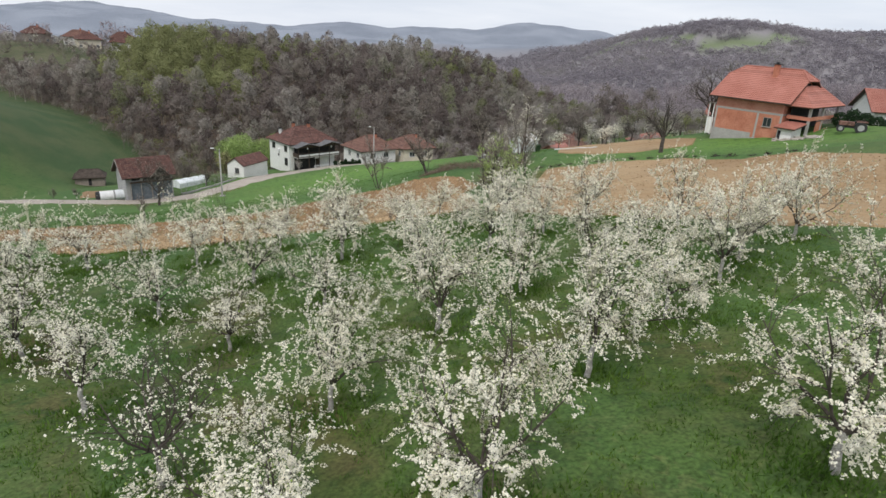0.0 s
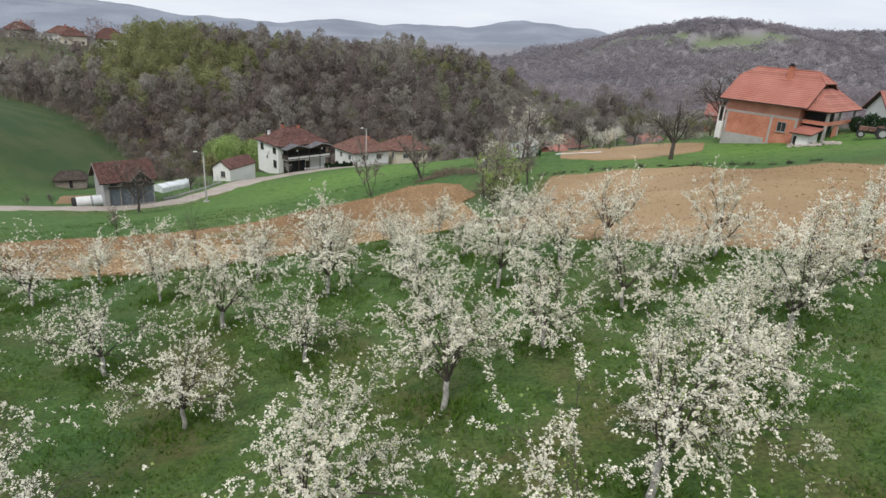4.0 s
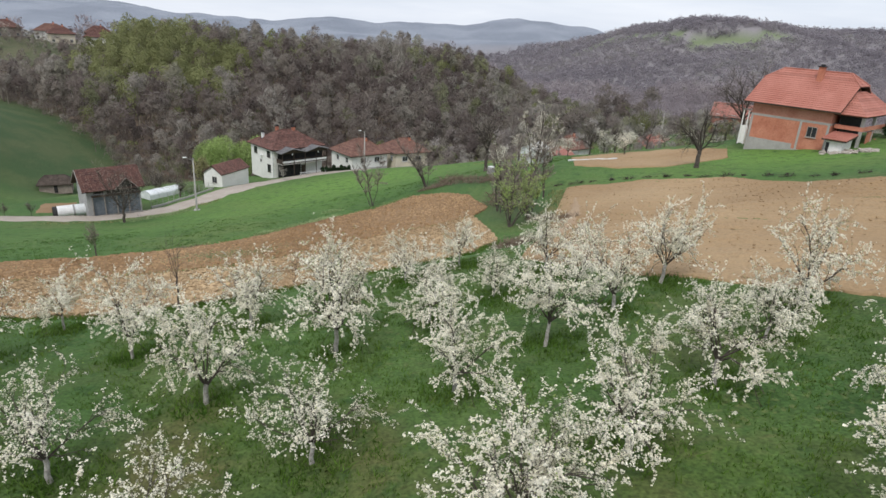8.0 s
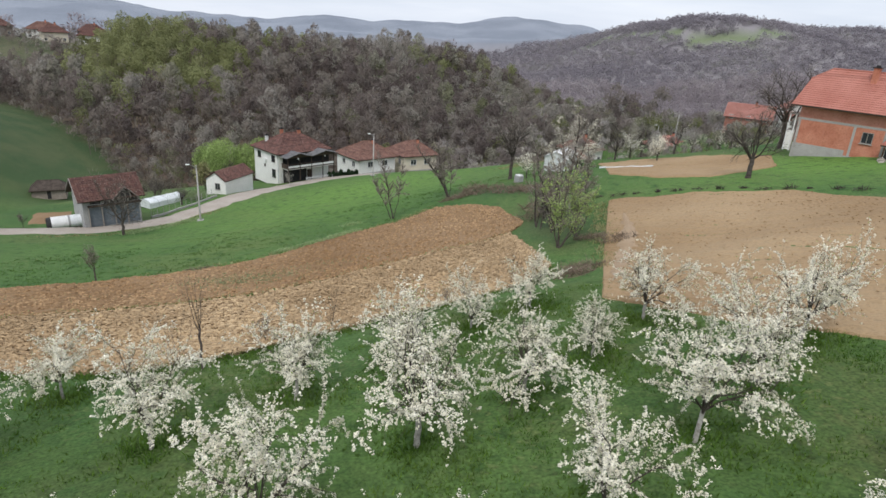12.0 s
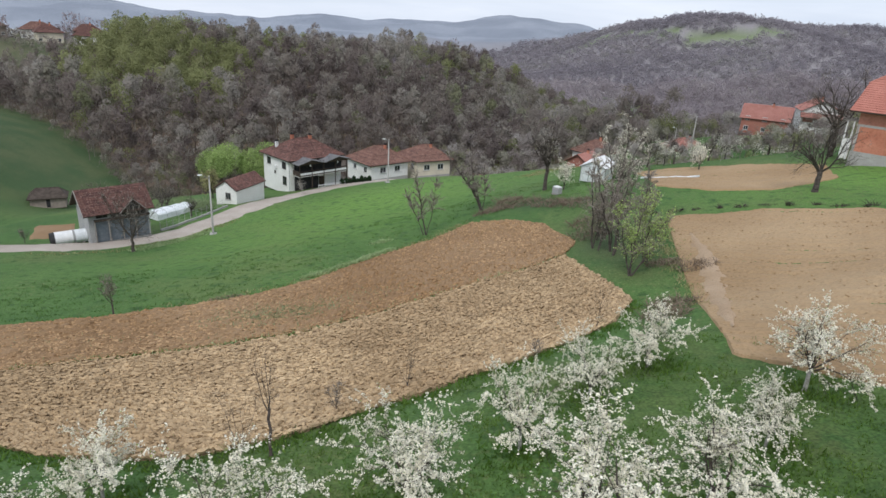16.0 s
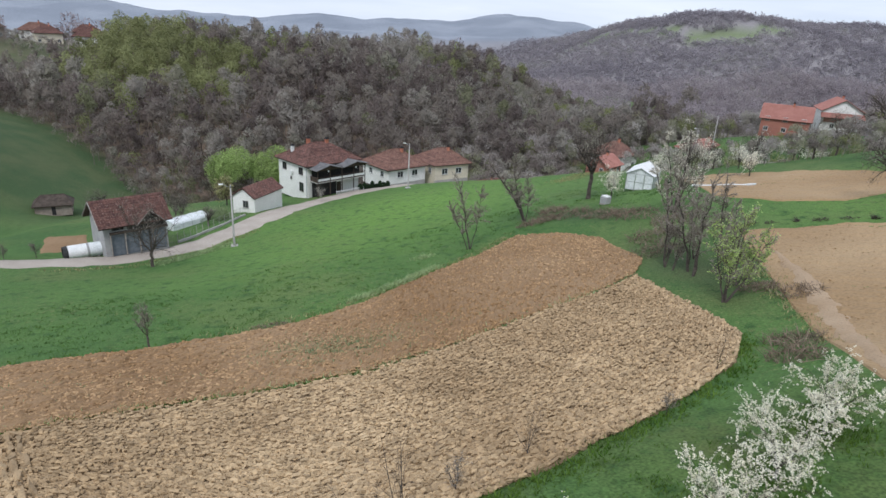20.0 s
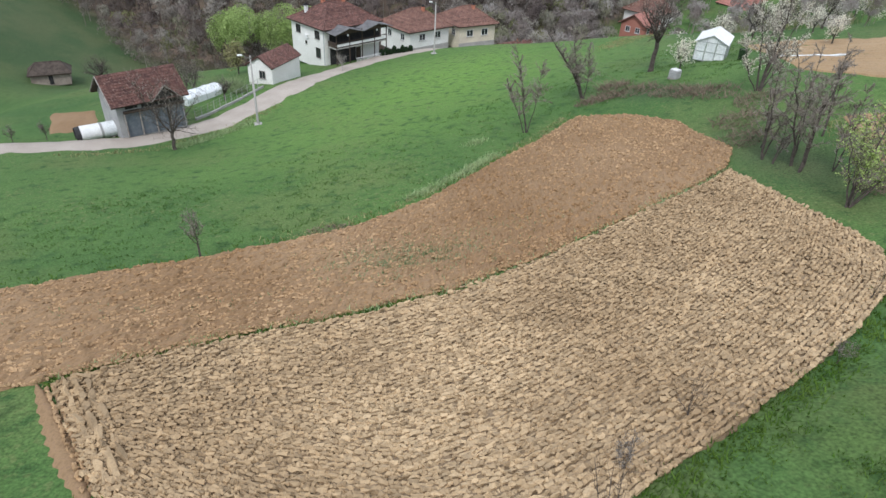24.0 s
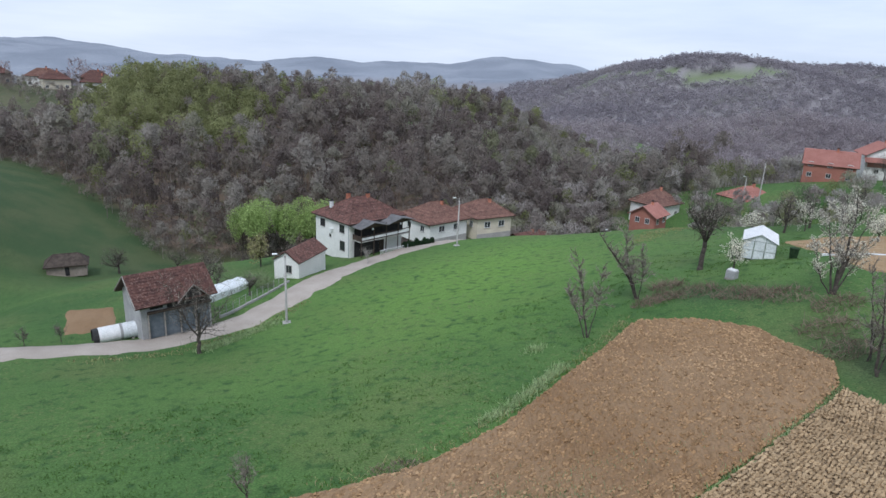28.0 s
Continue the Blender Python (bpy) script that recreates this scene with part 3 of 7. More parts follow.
    ob = part(name, (v.tolist(), faces), material)
    tagged(ob, label, "soil", kind="stuff")


lumps("earth_slices", FIELD_A, 0.235, (0.14, 0.42), 0.084, 61, M["clod"], "pale overturned earth slices in rows on the ploughed field", single=PLOUGHED, rise=0.135, jag=0.3, rings=5)
lumps("earth_crumbs", FIELD_A, 0.3, (0.08, 0.22), 0.06, 62, M["clod"], "small pale earth crumbs between the plough rows", skip=0.5, rise=0.17, rings=4, jag=0.36)
lumps("headland_slices", ([(-21.9, 42.7), (-25.5, 48.4)], [(-20.7, 43.2), (-24.3, 48.9)]), 0.36, (0.5, 1.1), 0.14, 65, M["clod"], "large pale earth slices turned along the end of the ploughed field", rise=0.17, rings=5)
lumps("furrow_clods", ([(-22.3, 42.3), (-26.0, 48.3)], [(-21.7, 42.6), (-25.4, 48.6)]), 0.22, (0.1, 0.3), 0.07, 66, M["clod_red"], "crumbled reddish earth in the furrow at the field's end", skip=0.2, rings=4, jag=0.34)
lumps("earth_clods", FIELD_B, 0.22, (0.08, 0.28), 0.07, 63, M["clod_red"], "small reddish earth clods on the tilled field", first=0.26, skip=0.2, rings=4, jag=0.34)

lumps("field_clods", FIELD_C, 0.5, (0.06, 0.18), 0.035, 64, M["soil_fine"], "scattered small clods on the harrowed field", skip=0.92, rings=4, jag=0.3, rise=0.08)

ROAD = [(-90, 97), (-62, 93.5), (-50.8, 92.5), (-44, 93.2), (-38.8, 95.0), (-33.8, 98.4), (-30, 102.4), (-26, 109), (-20.4, 119.4), (-14.5, 127), (-8.6, 134.3), (-2, 141), (6, 147.5), (14, 151.0), (22, 155), (29, 160)]


def ribbon(name, points, width, lift, material, label):
    """A flat worn strip draped along a line."""
    p = along(points, 60)
    t = np.gradient(p, axis=0); t /= np.linalg.norm(t, axis=1)[:, None]
    v, f = [], []
    for k in range(60):
        for j, h in enumerate((-0.12, 0.0, 0.02, 0.0, -0.12)):
            q = p[k] + np.array([-t[k, 1], t[k, 0]]) * ((j - 2) * width / 4 * (1 + 0.2 * math.sin(k * 1.3 + j)) * (0.08 + math.sin(math.pi * k / 59) ** 0.7))
            v.append((q[0], q[1], at(*q) + lift + h))
    f = [(k * 5 + j, k * 5 + j + 1, k * 5 + j + 6, k * 5 + j + 5) for k in range(59) for j in range(4)]
    tagged(part(name, (v, f), material, smooth=True), label, "path", kind="structure")


ribbon("furrow", [(-21.9, 41.9), (-23.4, 44.0), (-25.0, 46.5), (-26.4, 48.6)], 0.75, 0.1, M["soil_red"], "bare reddish soil furrow along the end of the ploughed field")
ribbon("track", [(11.2, 42.6), (12.8, 45.8), (14.6, 49.5), (16.6, 53.5), (18.6, 58.0), (20.2, 63.0)], 1.3, 0.15, M["trodden"], "pale trodden track along the harrowed field")


def build_road():
    p = along(ROAD, 260)
    t = np.gradient(p, axis=0); t /= np.linalg.norm(t, axis=1)[:, None]
    nrm = np.stack([-t[:, 1], t[:, 0]], 1)
    v, f = [], []
    prof = [(-2.8, -0.25), (-2.5, 0.05), (-1.1, 0.1), (0, 0.07), (1.1, 0.1), (2.4, 0.05), (2.7, -0.25)]
    for k in range(len(p)):
        for d, h in prof:
            wob = 0.08 * math.sin(k * 0.9) * math.sin(k * 0.37) if abs(d) > 2 else 0
            q = p[k] + nrm[k] * (d * (1.0 if k > 0 else 1) + wob)
            v.append((q[0], q[1], at(*p[k]) * 0.5 + at(*q) * 0.5 + h))
    m = len(prof)
    for k in range(len(p) - 1):
        for j in range(m - 1):
            f.append((k * m + j, k * m + j + 1, (k + 1) * m + j + 1, (k + 1) * m + j))
    tagged(part("road", (v, f), M["gravel"], smooth=True), "pale gravel lane winding past the houses", "road", kind="structure")


build_road()


# ---------------------------------------------------------------- trees
def grow(rng, height, spread, limbs, trunk_h, r0, levels=3, up=0.35, droop=0.25, kids=4, twig=0.55, lean=(0, 0)):
    """A branching skeleton: trunk, wood segments and the points along its twigs."""
    trunk, wood, pts = Tubes(), Tubes(), []
    base = Vector((0, 0, -0.15))
    p, r = base, r0 * 1.25
    n = 5
    top = Vector((lean[0], lean[1], trunk_h))
    for i in range(n):
        q = base.lerp(top, (i + 1) / n) + Vector((rng.normal() * 0.03, rng.normal() * 0.03, 0)) * height * 0.15
        r2 = r0 * (1.0 - 0.22 * (i + 1) / n)
        trunk.add(p, q, r, r2, 8); p, r = q, r2
    fork = p

    def branch(p, d, ln, r, level):
        steps = 4 if level < 2 else 3
        for s in range(steps):
            d2 = (d + Vector(rng.normal(size=3)) * 0.22 + Vector((0, 0, up * 0.25 if level == 0 else -droop * 0.3 * level / 2))).normalized()
            q = p + d2 * ln / steps
            re = r * (1 - 0.62 * (s + 1) / steps) if s < steps - 1 else r * 0.3
            rs = r * (1 - 0.62 * s / steps)
            wood.add(p, q, max(rs, 0.004), max(re, 0.003), 5 if level == 0 else 4 if level == 1 else 3)
            if level >= levels - 1 or (level == levels - 2 and s >= 1):
                k = max(2, int(ln / steps / 0.03))
                for i in range(k):
                    pts.append(p.lerp(q, (i + rng.random()) / k))
            if level < levels - 1:
                for _ in range(int(kids * (0.5 if s == 0 else 1) * rng.uniform(0.4, 0.75) + 0.5)):
                    side = d2.cross(Vector(rng.normal(size=3))).normalized()
                    a = rng.uniform(0.5, 1.0)
                    dd = (d2 * math.cos(a) + side * math.sin(a) + Vector((0, 0, up * (0.6 - level * 0.3)))).normalized()
                    branch(p.lerp(q, rng.random()), dd, ln * rng.uniform(0.42, 0.68), max(rs * 0.5, 0.006), level + 1)
            p, d = q, d2

    for i in range(limbs):
        a = 2 * math.pi * (i + rng.uniform(-0.3, 0.3)) / limbs
        el = rng.uniform(0.55, 1.1) if i else 1.35
        d = Vector((math.cos(a) * math.cos(el), math.sin(a) * math.cos(el), math.sin(el)))
        reach = (height - trunk_h) * math.sin(el) + spread * math.cos(el)
        branch(fork - Vector((0, 0, rng.uniform(0, 0.15) * trunk_h)), d, reach * rng.uniform(0.8, 1.0), r0 * 0.58, 0)
    rr = np.array([math.hypot(v.x - lean[0], v.y - lean[1]) for v in wood.v]); zz = np.array([v.z for v in wood.v])
    kx, kz = spread / np.percentile(rr, 97), (height - trunk_h) / max(0.1, np.percentile(zz, 99.5) - trunk_h)
    fit1 = lambda v: Vector((lean[0] + (v.x - lean[0]) * kx, lean[1] + (v.y - lean[1]) * kx, v.z if v.z < trunk_h else trunk_h + (v.z - trunk_h) * kz))
    wood.v = [fit1(v) for v in wood.v]
    return trunk, wood, [fit1(v) for v in pts]


def petals(points, size, rng, spread, n):
    """Small bent flowers in clusters of n, facing out and up; corners and soft normals."""
    p = np.repeat(points, n, 0) + rng.normal(size=(len(points) * n, 3)) * spread
    m = len(p)
    out = p - (0, 0, 1.6); out /= np.linalg.norm(out, axis=1)[:, None]
    nrm = out * 0.7 + (0, 0, 0.75) + rng.normal(size=(m, 3)) * 0.5; nrm /= np.linalg.norm(nrm, axis=1)[:, None]
    a = np.cross(nrm, rng.normal(size=(m, 3))) + rng.normal(size=(m, 3)) * 0.35; a /= np.linalg.norm(a, axis=1)[:, None]
    b = np.cross(nrm, a)
    s = (size * rng.uniform(0.6, 1.35, m))[:, None]
    v = np.stack([p - a * s, p - b * s + nrm * s * 0.3, p + a * s, p + b * s + nrm * s * 0.25], 1)
    return v, np.repeat(nrm[:, None], 4, 1)


def plum_meshes(seed, many=6200, petal=0.0235):
    """A low-forked plum: limewashed trunk, dark crooked limbs, and small clusters of flowers strung along every twig."""
    rng = np.random.default_rng(seed)
    h = rng.uniform(3.7, 4.5)
    trunk, wood, pts = grow(rng, h, rng.uniform(2.0, 2.45), int(rng.integers(6, 8)), rng.uniform(0.75, 1.05), rng.uniform(0.075, 0.1), 3, 0.3, 0.4, 4)
    pts = np.array([p for p in pts])
    pts = pts[pts[:, 2] > 0.85]
    pts = pts[rng.permutation(len(pts))[:many]]
    # flowers sit in bunches with bare wood between them
    bunch = np.sin(pts[:, 0] * 7 + 1.5 * np.sin(pts[:, 1] * 5)) + np.sin(pts[:, 1] * 8 + pts[:, 2] * 3) + np.sin(pts[:, 2] * 9 + pts[:, 0] * 4)
    heads = pts[bunch + rng.normal(size=len(pts)) * 0.5 > -0.55]
    fv, fn = petals(heads + rng.normal(size=heads.shape) * 0.02, petal, rng, petal * 0.85, 4)
    g1, h1 = cards(pts[rng.random(len(pts)) < 0.16], 0.02, rng, 0.04)
    out = []
    for nm, geo2, mt in (("trunk", trunk.mesh(), M["limewash"]), ("branchwork", wood.mesh(), M["bark"]), ("blossom", (fv.reshape(-1, 3).tolist(), np.arange(len(fv) * 4).reshape(-1, 4).tolist()), M["blossom"]), ("foliage", (g1.tolist(), h1), M["youngleaf"])):
        me = bpy.data.meshes.new(nm); me.from_pydata(geo2[0], [], geo2[1]); me.materials.append(mt); out.append((nm, me))
        if nm == "blossom":
            me.polygons.foreach_set("use_smooth", np.ones(len(me.polygons), bool))
            cn = me.attributes.new("custom_normal", "FLOAT_VECTOR", "POINT"); cn.data.foreach_set("vector", fn.astype(np.float32).ravel())
    return out


PLUMS = [(8.0, 11.9), (7.75, 20.1), (7.5, 27.2), (6.8, 33.6), (6.0, 40.0), (4.1, 6.8), (4.05, 16.7), (3.8, 24.6), (3.55, 31.2), (2.8, 38.0),
         (0.7, 11.6), (-0.5, 21.8), (-0.3, 28.8), (-0.5, 35.2), (-2.9, 8.7), (-3.85, 18.6), (-4.4, 25.8), (-4.3, 32.8), (-6.6, 13.0), (-7.75, 22.3),
         (-8.6, 30.6), (-11.2, 18.1), (-13.4, 35.2), (-14.8, 31.0), (-14.5, 24.0), (-19.0, 33.0), (11.5, 22.8), (11.1, 29.9), (14.2, 32.3),
         (11.3, 6.4), (0.2, 5.6), (11.9, 15.6), (15.3, 18.4), (14.7, 25.3), (18.0, 28.0), (9.9, 36.2), (21.1, 22.7), (17.3, 20.6), (-24, 36.5), (-28, 40), (24, 16), (20, 14)]
THIN = {(-6.6, 13.0), (-7.75, 22.3), (-11.2, 18.1), (-3.85, 18.6), (-14.5, 24.0), (-14.8, 31.0), (-0.5, 21.8)}
SPARSE = {(-2.9, 8.7)}
FINE = {(4.1, 6.8), (0.2, 5.6), (11.3, 6.4), (8.0, 11.9), (0.7, 11.6)}
SIZE = {(11.3, 6.4): 1.2, (4.1, 6.8): 1.08, (0.2, 5.6): 1.0, (8.0, 11.9): 1.2, (-0.3, 28.8): 1.15, (7.5, 27.2): 1.05, (-0.5, 35.2): 0.82, (2.8, 38.0): 0.66, (6.0, 40.0): 0.76, (9.9, 36.2): 0.9, (6.8, 33.6): 0.58, (-4.3, 32.8): 0.88,
        (-13.4, 35.2): 0.76, (14.7, 25.3): 0.64, (11.5, 22.8): 0.9, (-0.5, 21.8): 0.84, (3.8, 24.6): 0.86, (-4.4, 25.8): 0.98, (14.2, 32.3): 0.95, (11.1, 29.9): 0.92, (0.7, 11.6): 1.0}


def build_orchard():
    kinds = [plum_meshes(40 + k) for k in range(9)] + [plum_meshes(60, 900), plum_meshes(61, 3000), plum_meshes(62, 3600), plum_meshes(63, 8000, 0.0185), plum_meshes(64, 8600, 0.0185)]
    rng = np.random.default_rng(5)
    for i, (x, y) in enumerate(PLUMS):
        s = rng.uniform(0.86, 1.04) if (x, y) not in SIZE else SIZE[(x, y)]
        t = empty("plum_tree", Matrix.LocRotScale((x, y, at(x, y)), Euler((rng.normal() * 0.04, rng.normal() * 0.04, rng.uniform(0, 6.28))), Vector((s, s, s * rng.uniform(0.95, 1.08)))), "plum tree in full white blossom with a limewashed trunk", "tree", "plum trees in the orchard")
        for nm, me in kinds[9 if (x, y) in SPARSE else 12 + i % 2 if (x, y) in FINE else 10 + i % 2 if (x, y) in THIN else i % 9]:
            part(nm, me, None, t)


build_orchard()


def bare_tree(x, y, h, spread, seed, name="bare_tree", label="leafless tree with dark spreading branches", r0=None, limbs=5, trunk_h=None, lean=(0, 0), levels=3, kids=5, leaf=None, leaf_size=0.06, leaf_n=2000, up=0.4, twigs=True, group="", bark="darkbark"):
    rng = np.random.default_rng(seed)
    trunk, wood, pts = grow(rng, h, spread, limbs, trunk_h or h * 0.28, r0 or h * 0.03, levels, up, 0.1, kids, lean=lean)
    t = empty(name, pose(x, y, at(x, y), 0, 0, rng.uniform(-20, 20)), label, "tree", group)
    part("trunk", trunk.mesh(), M[bark], t, smooth=True)
    part("branchwork", wood.mesh(), M[bark], t)
    pts = np.array(pts) if pts else np.zeros((0, 3))
    if twigs and len(pts):
        v, f = [], []
        for p in pts[rng.random(len(pts)) < min(1, 520 / len(pts))]:
            d = rng.normal(size=3) * 0.5 + (0, 0, 0.45); d *= h * 0.055 * rng.uniform(0.6, 1.4) / np.linalg.norm(d)
            w = np.cross(d, rng.normal(size=3)); w *= 0.008 * h ** 0.5 / (np.linalg.norm(w) + 1e-9)
            k = len(v); v += [p - w, p + w, p + d]; f.append((k, k + 1, k + 2))
        tagged(part("twigwork", ([list(q) for q in v], f), M["twig"], t), kind="stuff")
    if leaf and len(pts):
        c, cf = cards(pts[rng.integers(0, len(pts), leaf_n)], leaf_size, rng, leaf_size * 1.5)
        part("blossom" if leaf == "blossom" else "foliage", (c.tolist(), cf), M[leaf], t)
    return t


def stem_tree(x, y, stems, seed, name, label, group="", bark="darkbark", branches=20, reach=0.22, leaf=None, leaf_n=0, leaf_size=0.07):
    """A slim tree of one or more long stems (dx, dy, height, radius), with thin side branches and twigs."""
    rng = np.random.default_rng(seed)
    t = empty(name, pose(x, y, at(x, y)), label, "tree", group)
    pts = []
    wood, twv, twf = Tubes(), [], []
    for dx, dy, h, r in stems:
        stem, p = Tubes(), Vector((rng.normal() * 0.05, rng.normal() * 0.05, -0.2))
        bend = Vector((rng.normal(), rng.normal(), 0)) * h * 0.03
        line = [p + (Vector((dx, dy, h)) - p) * (k / 9) + bend * math.sin(math.pi * k / 9) + Vector((rng.normal(), rng.normal(), 0)) * h * 0.008 for k in range(10)]
        for k in range(9):
            stem.add(line[k], line[k + 1], r * (1 - 0.92 * k / 9), r * (1 - 0.92 * (k + 1) / 9), 7)
        part("trunk", stem.mesh(), M[bark], t, smooth=True)
        for _ in range(branches):
            s = rng.uniform(0.28, 0.97); k = min(8, int(s * 9)); q = line[k].lerp(line[k + 1], s * 9 - k)
            a = rng.uniform(0, 6.28); d = Vector((math.cos(a), math.sin(a), rng.uniform(0.5, 1.3))).normalized()
            ln = h * reach * (1.15 - 0.75 * s) * rng.uniform(0.6, 1.3); rb = max(0.018, r * 0.4 * (1 - s * 0.7))
            for i in range(4):
                d2 = (d + Vector(rng.normal(size=3)) * 0.2 + Vector((0, 0, 0.08))).normalized(); q2 = q + d2 * ln / 4
                wood.add(q, q2, rb * (1 - 0.22 * i), rb * (1 - 0.22 * (i + 1)), 4)
                for _ in range(10):
                    w = (d2 * 0.7 + Vector(rng.normal(size=3)) * 0.6).normalized() * ln * rng.uniform(0.15, 0.4)
                    o = q.lerp(q2, rng.random()); side = w.cross(Vector(rng.normal(size=3))).normalized() * 0.02
                    kk = len(twv); twv += [o - side, o + side, o + w]; twf.append((kk, kk + 1, kk + 2)); pts += [o, o + w * 0.5, o + w]
                q, d = q2, d2
    tagged(part("branchwork", wood.mesh(), M[bark], t), kind="stuff")
    tagged(part("twigwork", ([tuple(q) for q in twv], twf), M["twig"], t), kind="stuff")
    if leaf:
        p = np.array([tuple(q) for q in pts])
        c, cf = cards(p[rng.integers(0, len(p), leaf_n)], leaf_size, rng, leaf_size)
        part("blossom" if leaf == "blossom" else "foliage", (c.tolist(), cf), M[leaf], t)
    return t

# ---------------------------------------------------------------- woods
def foliage_mesh(name, v, normals, tint, material):
    """Loose triangles, three corners each, with soft crown normals and one tint a tree."""
    n = len(v)
    me = bpy.data.meshes.new(name)
    me.vertices.add(n); me.loops.add(n); me.polygons.add(n // 3)
    me.vertices.foreach_set("co", v.astype(np.float32).ravel())
    me.loops.foreach_set("vertex_index", np.arange(n, dtype=np.int32))
    me.polygons.foreach_set("loop_start", np.arange(0, n, 3, dtype=np.int32))
    me.polygons.foreach_set("use_smooth", np.ones(n // 3, bool))
    me.update(calc_edges=True)
    a = me.attributes.new("custom_normal", "FLOAT_VECTOR", "POINT"); a.data.foreach_set("vector", normals.astype(np.float32).ravel())
    b = me.attributes.new("tint", "FLOAT", "POINT"); b.data.foreach_set("value", tint.astype(np.float32))
    me.materials.append(material)
    return me


def wood_material(name, colours, spread=0.75):
    """Crowns of mixed colours, one a tree, with a fine mottle."""
    m = bpy.data.materials.new(name); m.use_nodes = True
    n, l = m.node_tree.nodes, m.node_tree.links
    bs = n["Principled BSDF"]; bs.inputs["Roughness"].default_value = 0.95; bs.inputs["Specular IOR Level"].default_value = 0.1
    at2 = n.new("ShaderNodeAttribute"); at2.attribute_name = "tint"
    rp = n.new("ShaderNodeValToRGB")
    while len(rp.color_ramp.elements) < len(colours):
        rp.color_ramp.elements.new(0.5)
    for k, c in enumerate(colours):
        rp.color_ramp.elements[k].position = k / (len(colours) - 1); rp.color_ramp.elements[k].color = (*c, 1)
    l.new(at2.outputs["Fac"], rp.inputs[0])
    geo = n.new("ShaderNodeNewGeometry")
    nz = n.new("ShaderNodeTexNoise"); nz.inputs["Scale"].default_value = 0.35; nz.inputs["Detail"].default_value = 4
    l.new(geo.outputs["Position"], nz.inputs["Vector"])
    mr = n.new("ShaderNodeMapRange"); mr.inputs["From Min"].default_value, mr.inputs["From Max"].default_value = 0.3, 0.7
    mr.inputs["To Min"].default_value, mr.inputs["To Max"].default_value = spread, 2 - spread
    l.new(nz.outputs["Fac"], mr.inputs["Value"])
    hv = n.new("ShaderNodeHueSaturation"); l.new(rp.outputs[0], hv.inputs["Color"]); l.new(mr.outputs[0], hv.inputs["Value"])
    l.new(hv.outputs[0], bs.inputs["Base Color"])
    tr = n.new("ShaderNodeBsdfTranslucent"); l.new(hv.outputs[0], tr.inputs["Color"])
    ms = n.new("ShaderNodeMixShader"); ms.inputs["Fac"].default_value = 0.5
    l.new(bs.outputs[0], ms.inputs[1]); l.new(tr.outputs[0], ms.inputs[2]); l.new(ms.outputs[0], n["Material Output"].inputs["Surface"])
    return m


def crown_kind(rng, tall, n, wide, leaf, size, trunks=True, low=0.34):
    """One tree as loose triangles: a trunk with limbs, and a lobed crown of upright twigs or of leaf clumps."""
    tri, nor = [], []
    if trunks:
        for k in range(4):
            a = rng.uniform(0, 6.28) if k else 0.0
            foot = np.array([0, 0, -1.0]) if k == 0 else np.array([0, 0, tall * rng.uniform(0.3, 0.5)])
            top = np.array([0, 0, tall * 0.85]) if k == 0 else foot + np.array([math.cos(a) * tall * wide, math.sin(a) * tall * wide, tall * 0.3])
            r = 0.2 if k == 0 else 0.1
            for b in (0.0, 2.09, 4.19):
                p, q = np.array([math.cos(b) * r, math.sin(b) * r, 0]), np.array([math.cos(b + 2.09) * r, math.sin(b + 2.09) * r, 0])
                tri.append([foot + p, foot + q, top]); o = np.array([math.cos(b + 1.05), math.sin(b + 1.05), 0.15]); nor.append([o, o, o])
    m = 7
    lob = np.column_stack([rng.normal(size=(m, 2)) * tall * wide * 0.55, tall * rng.uniform(low + 0.14, 0.82, m)])
    lr = tall * wide * rng.uniform(0.6, 1.0, m)
    pick = rng.integers(0, m, n)
    d = rng.normal(size=(n, 3)); d[:, 2] = np.where(d[:, 2] < -0.3, -d[:, 2], d[:, 2]); d /= np.linalg.norm(d, axis=1)[:, None]
    p = lob[pick] + d * (lr[pick] * rng.uniform(0.35, 1.0, n) ** 0.5)[:, None] * (1, 1, 1.25)
    mid = np.array([0, 0, tall * 0.5])
    out = (d * 0.65 + (p - mid) / (tall * 0.3) * 0.5 + (0, 0, 0.3)); out /= np.linalg.norm(out, axis=1)[:, None]
    g = rng.normal(size=(n, 3)) if leaf else d * (0.6, 0.6, 0.3) + (0, 0, 0.5) + rng.normal(size=(n, 3)) * 0.55
    g *= (size * (1.1 if leaf else 1.7) * rng.uniform(0.6, 1.3, n) / np.linalg.norm(g, axis=1))[:, None]
    w = np.cross(g, rng.normal(size=(n, 3))); w *= (size * (0.8 if leaf else 0.5) * rng.uniform(0.6, 1.4, n) / (np.linalg.norm(w, axis=1) + 1e-9))[:, None]
    t = np.stack([p - w - g * 0.5, p + w - g * 0.5, p + g], 1)
    ng = np.cross(t[:, 1] - t[:, 0], t[:, 2] - t[:, 0])
    flip = (ng * out).sum(1) < 0
    t[flip] = t[flip][:, [0, 2, 1]]
    if tri:
        t = np.concatenate([np.array(tri), t]); out3 = np.concatenate([np.array(nor), np.repeat(out[:, None], 3, 1)])
    else:
        out3 = np.repeat(out[:, None], 3, 1)
    return t.reshape(-1, 3), out3.reshape(-1, 3)


